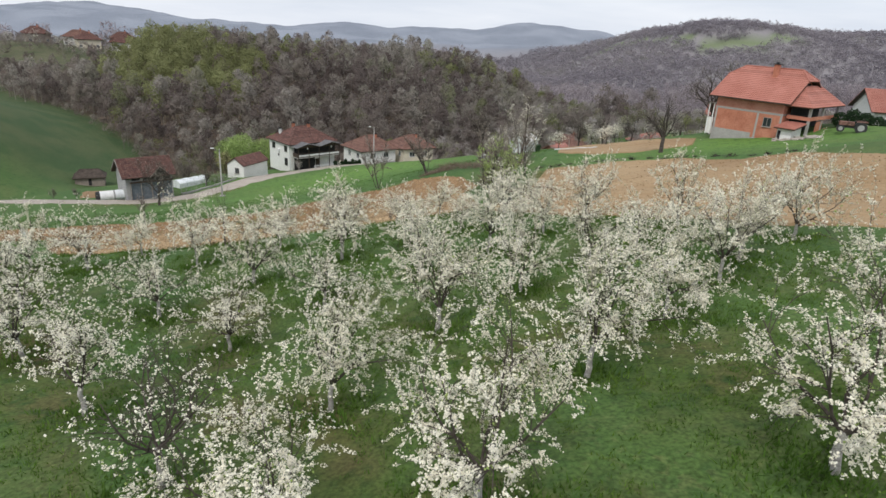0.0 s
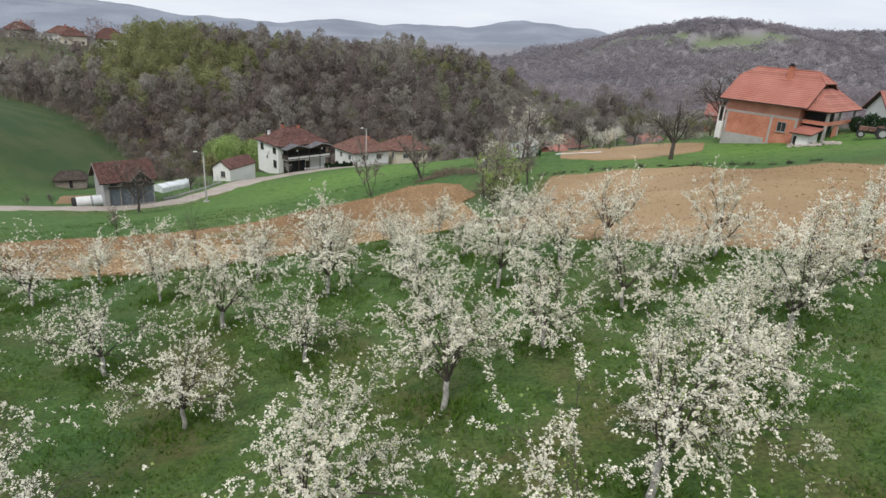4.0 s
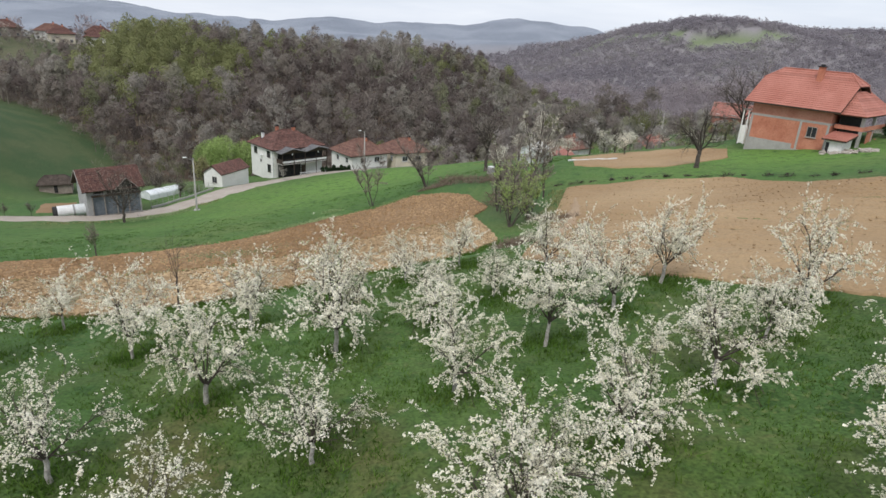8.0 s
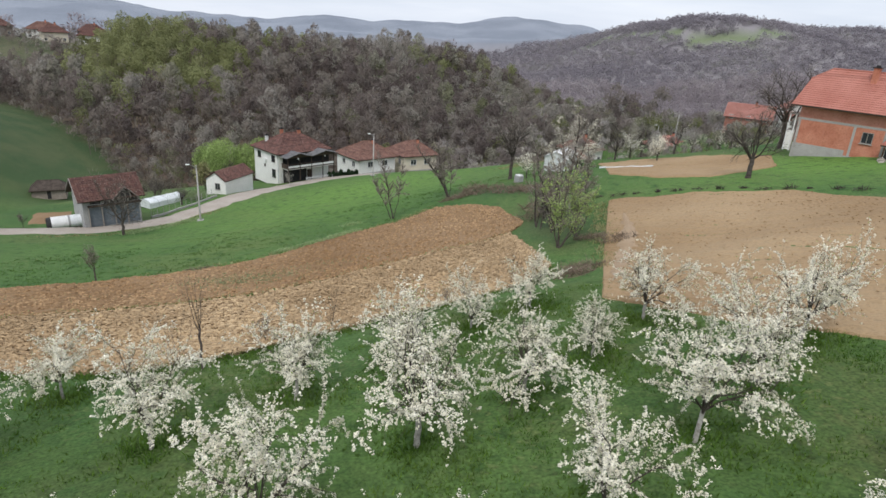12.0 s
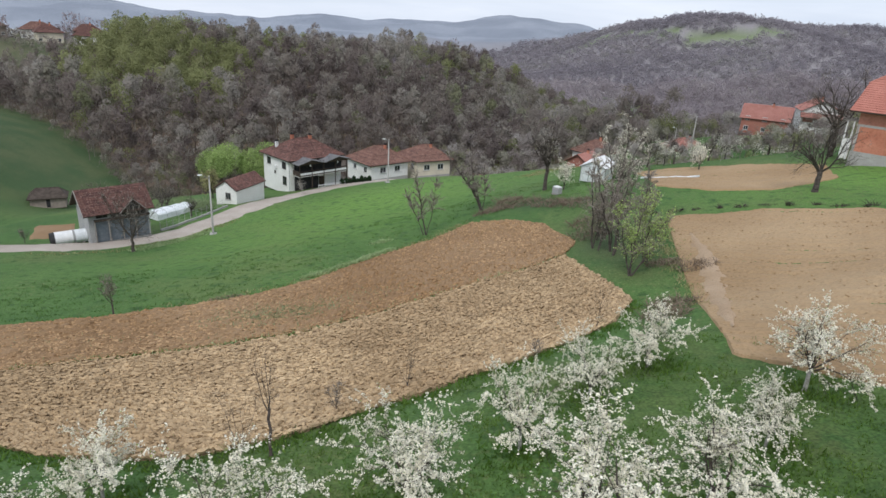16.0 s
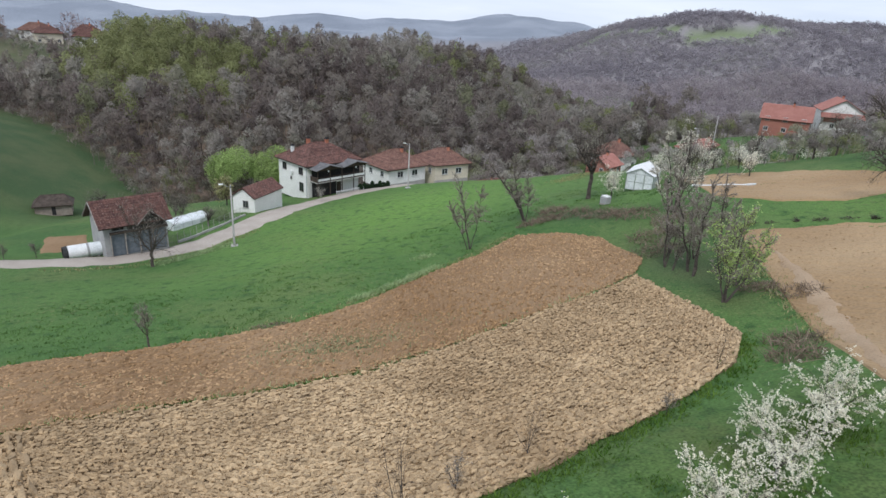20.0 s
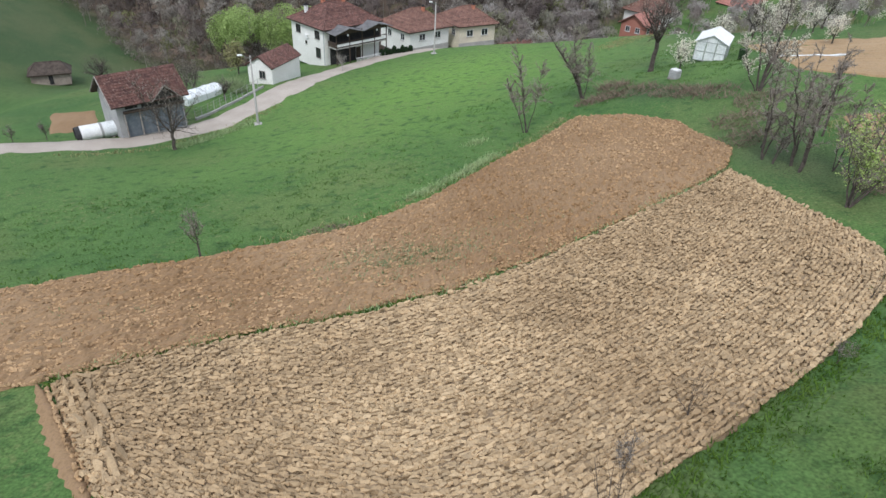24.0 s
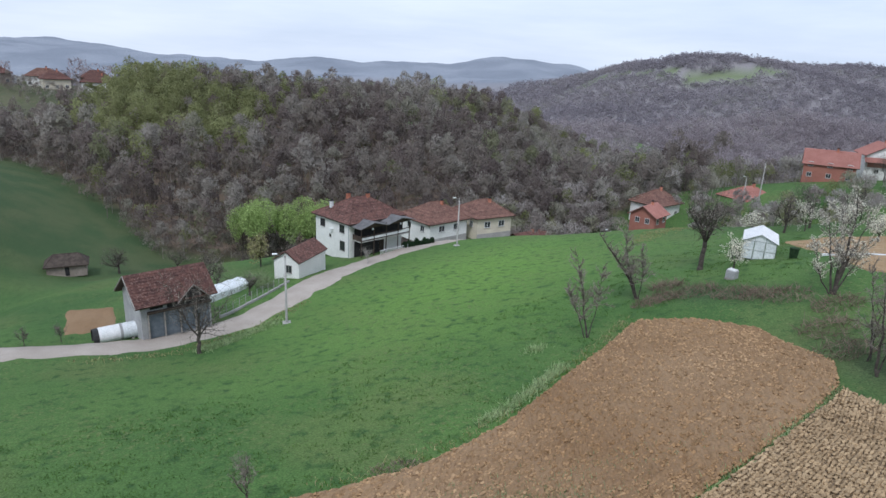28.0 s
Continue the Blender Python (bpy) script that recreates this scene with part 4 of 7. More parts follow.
def build_woods():
    rng = np.random.default_rng(11)
    WB = wood_material("wood_bare", [(0.17, 0.14, 0.128), (0.24, 0.2, 0.182), (0.295, 0.262, 0.225), (0.4, 0.372, 0.33), (0.25, 0.258, 0.152)], 0.9)
    WG = wood_material("wood_leafing", [(0.2, 0.21, 0.1), (0.265, 0.28, 0.13), (0.33, 0.35, 0.165), (0.3, 0.27, 0.19)], 0.92)
    # WM and WF: haze is put into the crown colours as pale mauve-grey
    WM = wood_material("wood_mid_haze", [(0.33, 0.29, 0.305), (0.38, 0.334, 0.35), (0.42, 0.37, 0.382), (0.47, 0.423, 0.427), (0.385, 0.36, 0.32)], 0.94)
    WF = wood_material("wood_far_haze", [(0.3, 0.276, 0.3), (0.345, 0.318, 0.342), (0.4, 0.366, 0.385), (0.36, 0.348, 0.325)], 0.94)
    WV = wood_material("wood_village", [(0.26, 0.222, 0.2), (0.33, 0.29, 0.265), (0.4, 0.362, 0.335), (0.48, 0.445, 0.41), (0.33, 0.33, 0.22)], 0.92)

    def plant(name, x, y, s, kinds, material, label, tint):
        V, N, T = [], [], []
        z = land(x, y)
        for k in range(len(x)):
            v, nn = kinds[int(rng.integers(len(kinds)))]
            a = rng.uniform(0, 6.28); c, sn = math.cos(a), math.sin(a)
            rot = np.array([[c, sn, 0], [-sn, c, 0], [0, 0, 1.0]])
            V.append((v @ rot) * (s[k], s[k], s[k] * rng.uniform(0.85, 1.2)) + (x[k], y[k], z[k])); N.append(nn @ rot)
            T.append(np.full(len(v), tint[k]))
        if V:
            tagged(part(name, foliage_mesh(name, np.vstack(V), np.vstack(N), np.concatenate(T), material), None), label, "woodland", kind="stuff")

    def scatter(x0, x1, y0, y1, gap):
        nx, ny = int((x1 - x0) / gap), int((y1 - y0) / gap)
        X, Y = np.meshgrid(np.arange(nx), np.arange(ny), indexing="ij")
        x = x0 + (X + rng.uniform(0, 1, X.shape)) * gap; y = y0 + (Y + rng.uniform(0, 1, X.shape)) * gap
        x, y = x.ravel(), y.ravel()
        ok = (rng.random(len(x)) < wooded(x, y)) & (np.abs(x + 5) < 0.86 * y + 20)
        return x[ok], y[ok]

    # the near hillside
    x, y = scatter(-300, 170, 160, 372, 4.9)
    g = 0.5 * ripple(x, y, 24) + 1.35 * np.exp(-(((x + 100) / 31) ** 2) - ((y - 300) / 50) ** 2) + 0.9 * np.exp(-(((x + 38) / 30) ** 2) - ((y - 345) / 18) ** 2) + 0.55 * np.exp(-(((x + 70) / 30) ** 2) - ((y - 250) / 40) ** 2) + rng.normal(size=len(x)) * 0.38
    s = rng.uniform(0.66, 1.12, len(x)) * (0.55 + 0.45 * step01(165, 215, y - 0.5 * np.maximum(-(x + 62), 0)))
    s = s * (1 - 0.5 * step01(-108, -122, x) * step01(225, 250, y) - 0.2 * step01(-112, -122, x) * step01(258, 270, y))
    gr = (g > 0.62) & (x > -124)
    tint = np.clip(0.42 + 0.22 * ripple(x, y, 17) + rng.normal(size=len(x)) * 0.26, 0, 1)
    leafy = [crown_kind(rng, 15, 480, 0.17, True, 0.34, low=0.2), crown_kind(rng, 13, 480, 0.2, True, 0.32, low=0.2), crown_kind(rng, 17, 500, 0.15, True, 0.34, low=0.2)]
    twiggy = [crown_kind(rng, 15, 470, 0.165, False, 0.36, low=0.12), crown_kind(rng, 17, 470, 0.14, False, 0.36, low=0.18), crown_kind(rng, 13, 450, 0.19, False, 0.34, low=0.1), crown_kind(rng, 18, 480, 0.12, False, 0.36, low=0.35)]
    plant("leafing_wood", x[gr], y[gr], s[gr], leafy, WG, "spring woodland just turning yellow-green on the hillside", tint[gr])
    plant("bare_wood", x[~gr], y[~gr], s[~gr], twiggy, WB, "leafless brown and grey woodland covering the hillside", tint[~gr])
    x, y = scatter(-230, 40, 150, 330, 3.6)
    ok = wooded(x, y - 26) < 0.5
    x, y = x[ok], y[ok]
    plant("wood_edge_shrubs", x, y, rng.uniform(0.24, 0.44, len(x)), [crown_kind(rng, 12, 150, 0.24, False, 0.5, False, 0.0), crown_kind(rng, 10, 150, 0.28, False, 0.5, False, 0.0)], WB, "brown leafless shrubs along the edge of the wood", rng.uniform(0.1, 0.75, len(x)))
    # trees filling the village hollow
    x, y = rng.uniform(18, 140, 1300), rng.uniform(90, 240, 1300)
    ok = ((y + 0.75 * x > 168) | ((x > 34) & (y + 0.75 * x > 136) & (x < 90))) & (np.hypot(x - 103, y - 180) > 15) & (np.hypot(x - 117, y - 187) > 12) & (np.hypot(x - 51, y - 167) > 11) & (np.hypot(x - 82, y - 176) > 11)
    x, y = np.r_[x[ok], rng.uniform(2, 45, 150)], np.r_[y[ok], rng.uniform(163, 196, 150)]
    s = rng.uniform(0.3, 0.66, len(x)) * (0.5 + 0.5 * step01(115, 165, y)); lot = rng.random(len(x))
    fine = [crown_kind(rng, 14, 360, 0.2, False, 0.42), crown_kind(rng, 12, 360, 0.23, False, 0.42), crown_kind(rng, 15, 340, 0.15, False, 0.42)]
    a, b = lot < 0.82, lot >= 0.82
    plant("garden_wood", x[a], y[a], s[a], fine, WV, "leafless grey and brown garden trees filling the village hollow", lot[a] / 0.82)
    plant("garden_wood", x[b], y[b], s[b], [crown_kind(rng, 13, 340, 0.2, True, 0.34)], WG, "garden trees in first green leaf in the village hollow", (lot[b] - 0.82) / 0.18)
    # valley sides and far hills
    x, y = scatter(-260, 560, 372, 640, 6.8)
    t2 = np.clip(0.4 + 0.25 * ripple(x, y, 31) + rng.normal(size=len(x)) * 0.2, 0, 1)
    plant("bare_wood", x, y, rng.uniform(0.7, 1.1, len(x)), [crown_kind(rng, 14, 190, 0.34, False, 0.62, False, -0.1), crown_kind(rng, 15, 190, 0.3, False, 0.62, False, -0.1)], WM, "leafless woodland on the valley sides in haze-paled grey", t2)
    x, y = scatter(-300, 980, 640, 1120, 8.8)
    t3 = np.clip(0.42 + 0.3 * ripple(x, y, 52) + rng.normal(size=len(x)) * 0.18, 0, 1)
    plant("far_wood", x, y, rng.uniform(0.4, 0.68, len(x)), [crown_kind(rng, 13, 84, 0.62, True, 1.5, False, -0.1), crown_kind(rng, 13, 84, 0.55, True, 1.5, False, -0.1)], WF, "distant leafless woods on the far hills in haze-paled grey", t3)


build_woods()


# ---------------------------------------------------------------- buildings
def slope(parent, material, a, b, c, d, course=0.36, lift=0.045, thick=0.07):
    """A roof slope from eave a-b to ridge d-c as overlapping stepped courses of tiles, each a piece of its own."""
    a, b, c, d = (Vector(p) for p in (a, b, c, d))
    n = (b - a).cross(d - a).normalized()
    if n.z < 0:
        n = -n
    k = max(2, int((d.lerp(c, 0.5) - a.lerp(b, 0.5)).length / course))
    for i in range(k):
        t0, t1 = i / k, min(1.0, (i + 1.12) / k)
        p = [a.lerp(d, t0) + n * lift, b.lerp(c, t0) + n * lift, b.lerp(c, t1), a.lerp(d, t1)]
        bm = bmesh.new()
        m = max(1, int((p[1] - p[0]).length / 0.3))
        rows = []
        for e0, e1, up in ((p[0], p[1], 0.02), (p[3], p[2], 0.02)):
            rows.append([bm.verts.new(e0.lerp(e1, j / (2 * m)) + n * (up + (0.022 if j % 2 else 0.0))) for j in range(2 * m + 1)])
        low = [bm.verts.new(q - n * thick) for q in p]
        for j in range(2 * m):
            bm.faces.new((rows[0][j], rows[0][j + 1], rows[1][j + 1], rows[1][j]))
        bm.faces.new(low[::-1])
        bm.faces.new([low[0], low[1]] + rows[0][::-1]); bm.faces.new([low[2], low[3]] + rows[1])
        bm.faces.new((low[1], low[2], rows[1][-1], rows[0][-1])); bm.faces.new((low[3], low[0], rows[0][0], rows[1][0]))
        part("tile_course", bm, material, parent)


def deck(name, parent, *quads):
    """The boards under a roof's tiles, 0.1 m below them."""
    bm = bmesh.new()
    for q in quads:
        pts = []
        for p in q:
            p = Vector(p)
            if all((p - s).length > 0.01 for s in pts):
                pts.append(p)
        up = (pts[1] - pts[0]).cross(pts[2] - pts[0]).normalized()
        if up.z < 0:
            up = -up
        hi = [bm.verts.new(p - up * 0.1) for p in pts]; lo = [bm.verts.new(p - up * 0.16) for p in pts]
        bm.faces.new(hi); bm.faces.new(lo[::-1])
        for i in range(len(pts)):
            j = (i + 1) % len(pts)
            bm.faces.new((hi[i], lo[i], lo[j], hi[j]))
    return part(name, bm, M["darkwood"], parent)


def tiled(name, parent, material, *quads):
    roof = deck(name, parent, *quads)
    for q in quads:
        slope(roof, material, *q)
    return roof


def window(parent, x, y, z, w, h, face, frame_mat="whitepaint", bars=1, deep=0.12, sill=True):
    """A window set in a wall. face: 'x-' looks along -x, 'y-' along -y, and so on; x, y, z is the middle of its sill."""
    turn = {"y-": 0, "x-": -90, "y+": 180, "x+": 90}[face]
    m = pose(x, y, z, 0, 0, turn)
    t = 0.07
    bm = boxes((-w / 2, -0.05, 0, -w / 2 + t, deep, h), (w / 2 - t, -0.05, 0, w / 2, deep, h), (-w / 2 + t, -0.05, 0, w / 2 - t, deep, t), (-w / 2 + t, -0.05, h - t, w / 2 - t, deep, h))
    for i in range(bars):
        c = -w / 2 + w * (i + 1) / (bars + 1)
        box(bm, c - 0.03, -0.045, t, c + 0.03, 0.02, h - t)
    bm.transform(m)
    wd = part("window", bm, M[frame_mat], parent)
    bm = boxes((-w / 2 + t, -0.02, t, w / 2 - t, 0.01, h - t)); bm.transform(m)
    part("pane", bm, M["glass"], wd, "dark window glass")
    if sill:
        bm = boxes((-w / 2 - 0.08, -0.16, -0.06, w / 2 + 0.08, 0.02, 0.0), bev=0.01); bm.transform(m)
        part("sill", bm, M["concrete"], wd)
    return wd


def shell(bm, L, W, z0, z1, t=0.25):
    """Four walls as one closed ring."""
    rows = [[bm.verts.new((x, y, z)) for x, y in c] for z in (z0, z1) for c in (((0, 0), (L, 0), (L, W), (0, W)), ((t, t), (L - t, t), (L - t, W - t), (t, W - t)))]
    for i in range(4):
        j = (i + 1) % 4
        bm.faces.new((rows[0][i], rows[0][j], rows[2][j], rows[2][i])); bm.faces.new((rows[1][j], rows[1][i], rows[3][i], rows[3][j]))
        bm.faces.new((rows[2][i], rows[2][j], rows[3][j], rows[3][i])); bm.faces.new((rows[0][j], rows[0][i], rows[1][i], rows[1][j]))


def hip(parent, L, W, h, r, o, ridge, material, along_x=True, name="roof"):
    """A hipped roof over L x W, with the ridge's length, and its ridge tiles."""
    ez = h - 0.12
    if along_x:
        ra, rb = (L / 2 - ridge / 2, W / 2, h + r), (L / 2 + ridge / 2, W / 2, h + r)
    else:
        ra, rb = (L / 2, W / 2 - ridge / 2, h + r), (L / 2, W / 2 + ridge / 2, h + r)
    c00, c10, c11, c01 = (-o, -o, ez), (L + o, -o, ez), (L + o, W + o, ez), (-o, W + o, ez)
    if along_x:
        quads = ((c00, c10, rb, ra), (c11, c01, ra, rb), (c10, c11, rb, rb), (c01, c00, ra, ra))
    else:
        quads = ((c10, c11, rb, ra), (c01, c00, ra, rb), (c00, c10, ra, ra), (c11, c01, rb, rb))
    roof = tiled(name, parent, material, *quads)
    caps = Tubes()
    for p, q in ((ra, rb), (c00, ra), (c10, rb if along_x else ra), (c11, rb), (c01, ra if along_x else rb)):
        p, q = Vector(p) + Vector((0, 0, 0.06)), Vector(q) + Vector((0, 0, 0.06))
        if (q - p).length > 0.1:
            caps.add(p, q, 0.09, 0.09, 6)
    part("ridge_tiles", caps.mesh(), material, roof)
    bm = bmesh.new()
    shell_eave = [(-o, -o, L + o, -o + 0.12), (-o, W + o - 0.12, L + o, W + o), (-o, -o + 0.12, -o + 0.12, W + o - 0.12), (L + o - 0.12, -o + 0.12, L + o, W + o - 0.12)]
    for x0, y0, x1, y1 in shell_eave:
        box(bm, x0, y0, ez - 0.16, x1, y1, ez - 0.03)
    box(bm, -o + 0.12, -o + 0.12, ez - 0.14, L + o - 0.12, W + o - 0.12, ez - 0.09)
    part("eaves", bm, M["darkwood"], roof)
    return roof


def chimney(parent, x, y, z0, z1, s=0.5, material="brick"):
    bm = boxes((x - s / 2, y - s / 2, z0, x + s / 2, y + s / 2, z1), bev=0.015)
    c = part("chimney", bm, M[material], parent)
    bm = boxes((x - s * 0.7, y - s * 0.7, z1, x + s * 0.7, y + s * 0.7, z1 + 0.1), (x - s * 0.3, y - s * 0.3, z1 + 0.1, x + s * 0.3, y + s * 0.3, z1 + 0.3))
    part("cap", bm, M["dark_paint_shade"], c)


def gable_fill(bm, x0, x1, W, h, r):
    """Triangular wall ends between x0 and x1 under a ridge along x."""
    a = [bm.verts.new(p) for p in ((x0, 0, h), (x0, W, h), (x0, W / 2, h + r))]
    b = [bm.verts.new(p) for p in ((x1, 0, h), (x1, W, h), (x1, W / 2, h + r))]
    bm.faces.new(a[::-1]); bm.faces.new(b)
    for i in range(3):
        j = (i + 1) % 3
        bm.faces.new((a[i], a[j], b[j], b[i]))


def thing_at(name, x, y, z, yaw, label, category, group=""):
    return empty(name, pose(x, y, z, 0, 0, yaw), label, category, group)


def white_house():
    L, W, h, r = 11.2, 9.3, 5.3, 2.8
    t = thing_at("white_house", -19.0, 132.1, -22.0, 38, "white rendered two-storey house with brown hipped roof and dark balcony", "house")
    bm = bmesh.new(); shell(bm, L, W, -1.5, h, 0.3); part("wall", bm, M["plaster"], t)
    hip(t, L, W, h, r, 0.55, 3.0, M["tile_old"])
    for y, z, w2, h2 in ((2.0, 3.3, 1.3, 1.3), (7.3, 3.3, 1.3, 1.3), (1.9, 0.3, 1.3, 1.6)):
        window(t, 0, y, z, w2, h2, "x-", "darkwood", 1)
    window(t, 0, 5.2, 1.9, 0.5, 0.5, "x-", "darkwood", 0)
    window(t, 2.2, 0, 3.2, 1.2, 1.3, "y-", "darkwood", 1); window(t, 8.6, 0, 3.2, 1.2, 1.3, "y-", "darkwood", 1)
    window(t, 3.2, 0, 0.2, 1.4, 1.4, "y-", "darkwood", 1)
    bm = boxes((6.2, -0.06, -0.6, 7.2, 0.05, 1.5)); part("door", bm, M["darkwood"], t, "dark wooden entrance door")
    bm = boxes((0.6, -2.1, 2.35, L, 0, 2.55)); bal = part("balcony", bm, M["concrete"], t)
    bm = boxes((0.6, -2.12, 2.55, L, -2.04, 2.7), (0.6, -2.12, 3.3, L, -2.02, 3.42), (0.6, -2.02, 2.55, 0.68, 0, 3.42))
    part("handrail", bm, M["darkwood"], bal)
    bm = boxes((0.7, -2.1, 2.72, L - 0.05, -2.06, 3.1)); part("parapet", bm, M["whitepaint"], bal)
    for i in range(5):
        x = 0.7 + i * (L - 0.85) / 4
        part("post", boxes((x, -2.14, -0.9, x + 0.14, -2.0, 5.0), bev=0.01), M["darkwood"], bal)
    # flat dark sheets stand in for the shade behind balcony and porch
    part("upper_opening", boxes((0.75, -0.32, 2.6, L - 0.05, -0.24, 4.75)), M["dark_paint_shade"], bal)
    part("lower_opening", boxes((0.75, -0.34, -0.75, 5.9, -0.26, 2.2)), M["dark_paint_shade"], bal)
    part("beam", boxes((0.6, -2.16, 4.55, L, -1.98, 4.8)), M["darkwood"], bal)
    for x0, x1 in ((0.0, 5.6), (5.8, L + 0.6)):
        xm, za, zb = (x0 + x1) / 2, 4.75, 5.5
        bm = bmesh.new()
        for xa, xb in ((x0, xm), (x1, xm)):
            hi = [(xa, -2.9, za), (xb, -2.9, zb), (xb, 1.2, zb), (xa, 1.2, za)]
            top, low = [bm.verts.new((q[0], q[1], q[2] + 0.1)) for q in hi], [bm.verts.new(q) for q in hi]
            bm.faces.new(top); bm.faces.new(low[::-1])
            for i in range(4):
                bm.faces.new((top[i], low[i], low[(i + 1) % 4], top[(i + 1) % 4]))
        part("porch_roof", bm, M["sheetroof"], t, "grey sheet gable over the balcony")
        bm = bmesh.new(); v = [bm.verts.new(q) for q in ((x0 + 0.4, -2.3, za), (x1 - 0.4, -2.3, za), (xm, -2.3, zb - 0.12))]; w2 = [bm.verts.new(q.co + Vector((0, 0.1, 0))) for q in v]
        bm.faces.new(v); bm.faces.new(w2[::-1])
        for i in range(3):
            bm.faces.new((v[i], w2[i], w2[(i + 1) % 3], v[(i + 1) % 3]))
        part("porch_gable", bm, M["darkwood"], t)
        part("lantern", boxes((xm - 0.1, -2.5, 4.3, xm + 0.1, -2.35, 4.6), bev=0.02), M["whitepaint"], t)
    for i in range(7):
        x = -0.6 + i * 1.0
        part("fence_post", boxes((x, -4.3, -1.6, x + 0.14, -4.16, 0.15)), M["darkwood"], bal)
    part("fence_rail", boxes((-0.6, -4.26, -0.25, 5.6, -4.2, -0.1)), M["darkwood"], bal); part("fence_rail", boxes((-0.6, -4.26, -0.75, 5.6, -4.2, -0.62)), M["darkwood"], bal)
    for i in range(22):
        x = 4.4 + i * 0.3
        part("baluster", boxes((x, -2.6, -0.8, x + 0.07, -2.53, 0.5)), M["whitepaint"], bal)
    part("porch_rail", boxes((4.3, -2.63, 0.5, L, -2.5, 0.58)), M["whitepaint"], bal)
    part("porch_floor", boxes((0.4, -2.7, -1.5, L, -0.004, -0.8)), M["concrete"], bal)
    bm = boxes((-0.02, 7.0, 1.7, 0.0, 7.7, 2.1)); box(bm, -0.35, 4.4, 3.0, 0.0, 5.1, 3.45); part("air_unit", bm, M["whitepaint"], t)
    part("drainpipe", boxes((-0.09, 0.15, -0.8, -0.01, 0.24, h - 0.1)), M["galv"], t)
    chimney(t, 4.3, 6.0, h + 1.2, h + r + 0.6, 0.55, "brick"); chimney(t, 7.2, 4.4, h + 1.6, h + r + 0.5, 0.55, "brick"); chimney(t, 1.5, 6.9, h + 0.3, h + 2.2, 0.5, "whitepaint")


def small_house(x, y, z, yaw, L, W, h, r, wall, roof, wins, label, ridge=2.2):
    t = thing_at("house", x, y, z, yaw, label, "house")
    bm = bmesh.new(); shell(bm, L, W, -1.5, h, 0.3); part("wall", bm, M[wall], t)
    hip(t, L, W, h, r, 0.6, ridge, M[roof])
    for wx in wins:
        window(t, wx, 0, 1.0, 1.5, 1.25, "y-", "whitepaint", 1)
    for wy in (2.2, 6.2):
        window(t, 0, wy, 1.0, 1.2, 1.2, "x-", "whitepaint", 1)
    part("plinth", boxes((-0.04, -0.04, -1.5, L + 0.04, -0.004, -0.2)), M["concrete"], t)
    chimney(t, L * 0.62, W * 0.4, h + r * 0.4, h + r + 0.3, 0.5, "brick")
    return t


def shed():
    L, W, h, r = 7.4, 3.9, 2.75, 1.35
    t = thing_at("garage", -25.7, 117.4, -21.3, 64, "small white plastered garage with a gabled brown tile roof", "shed")
    bm = bmesh.new(); shell(bm, L, W, -0.8, h, 0.22); gable_fill(bm, 0, 0.22, W, h, r); gable_fill(bm, L - 0.22, L, W, h, r); part("wall", bm, M["plaster"], t)
    o = 0.25
    tiled("roof", t, M["tile_old"], ((-o, -o, h), (L + o, -o, h), (L + o, W / 2, h + r + 0.1), (-o, W / 2, h + r + 0.1)), ((L + o, W + o, h), (-o, W + o, h), (-o, W / 2, h + r + 0.1), (L + o, W / 2, h + r + 0.1)))
    window(t, 0, 1.6, 1.1, 1.0, 1.1, "x-", "greywood", 1)
    part("door", boxes((L, 0.5, -0.3, L + 0.06, 3.2, 2.2)), M["darkwood"], t, "dark wooden garage door")


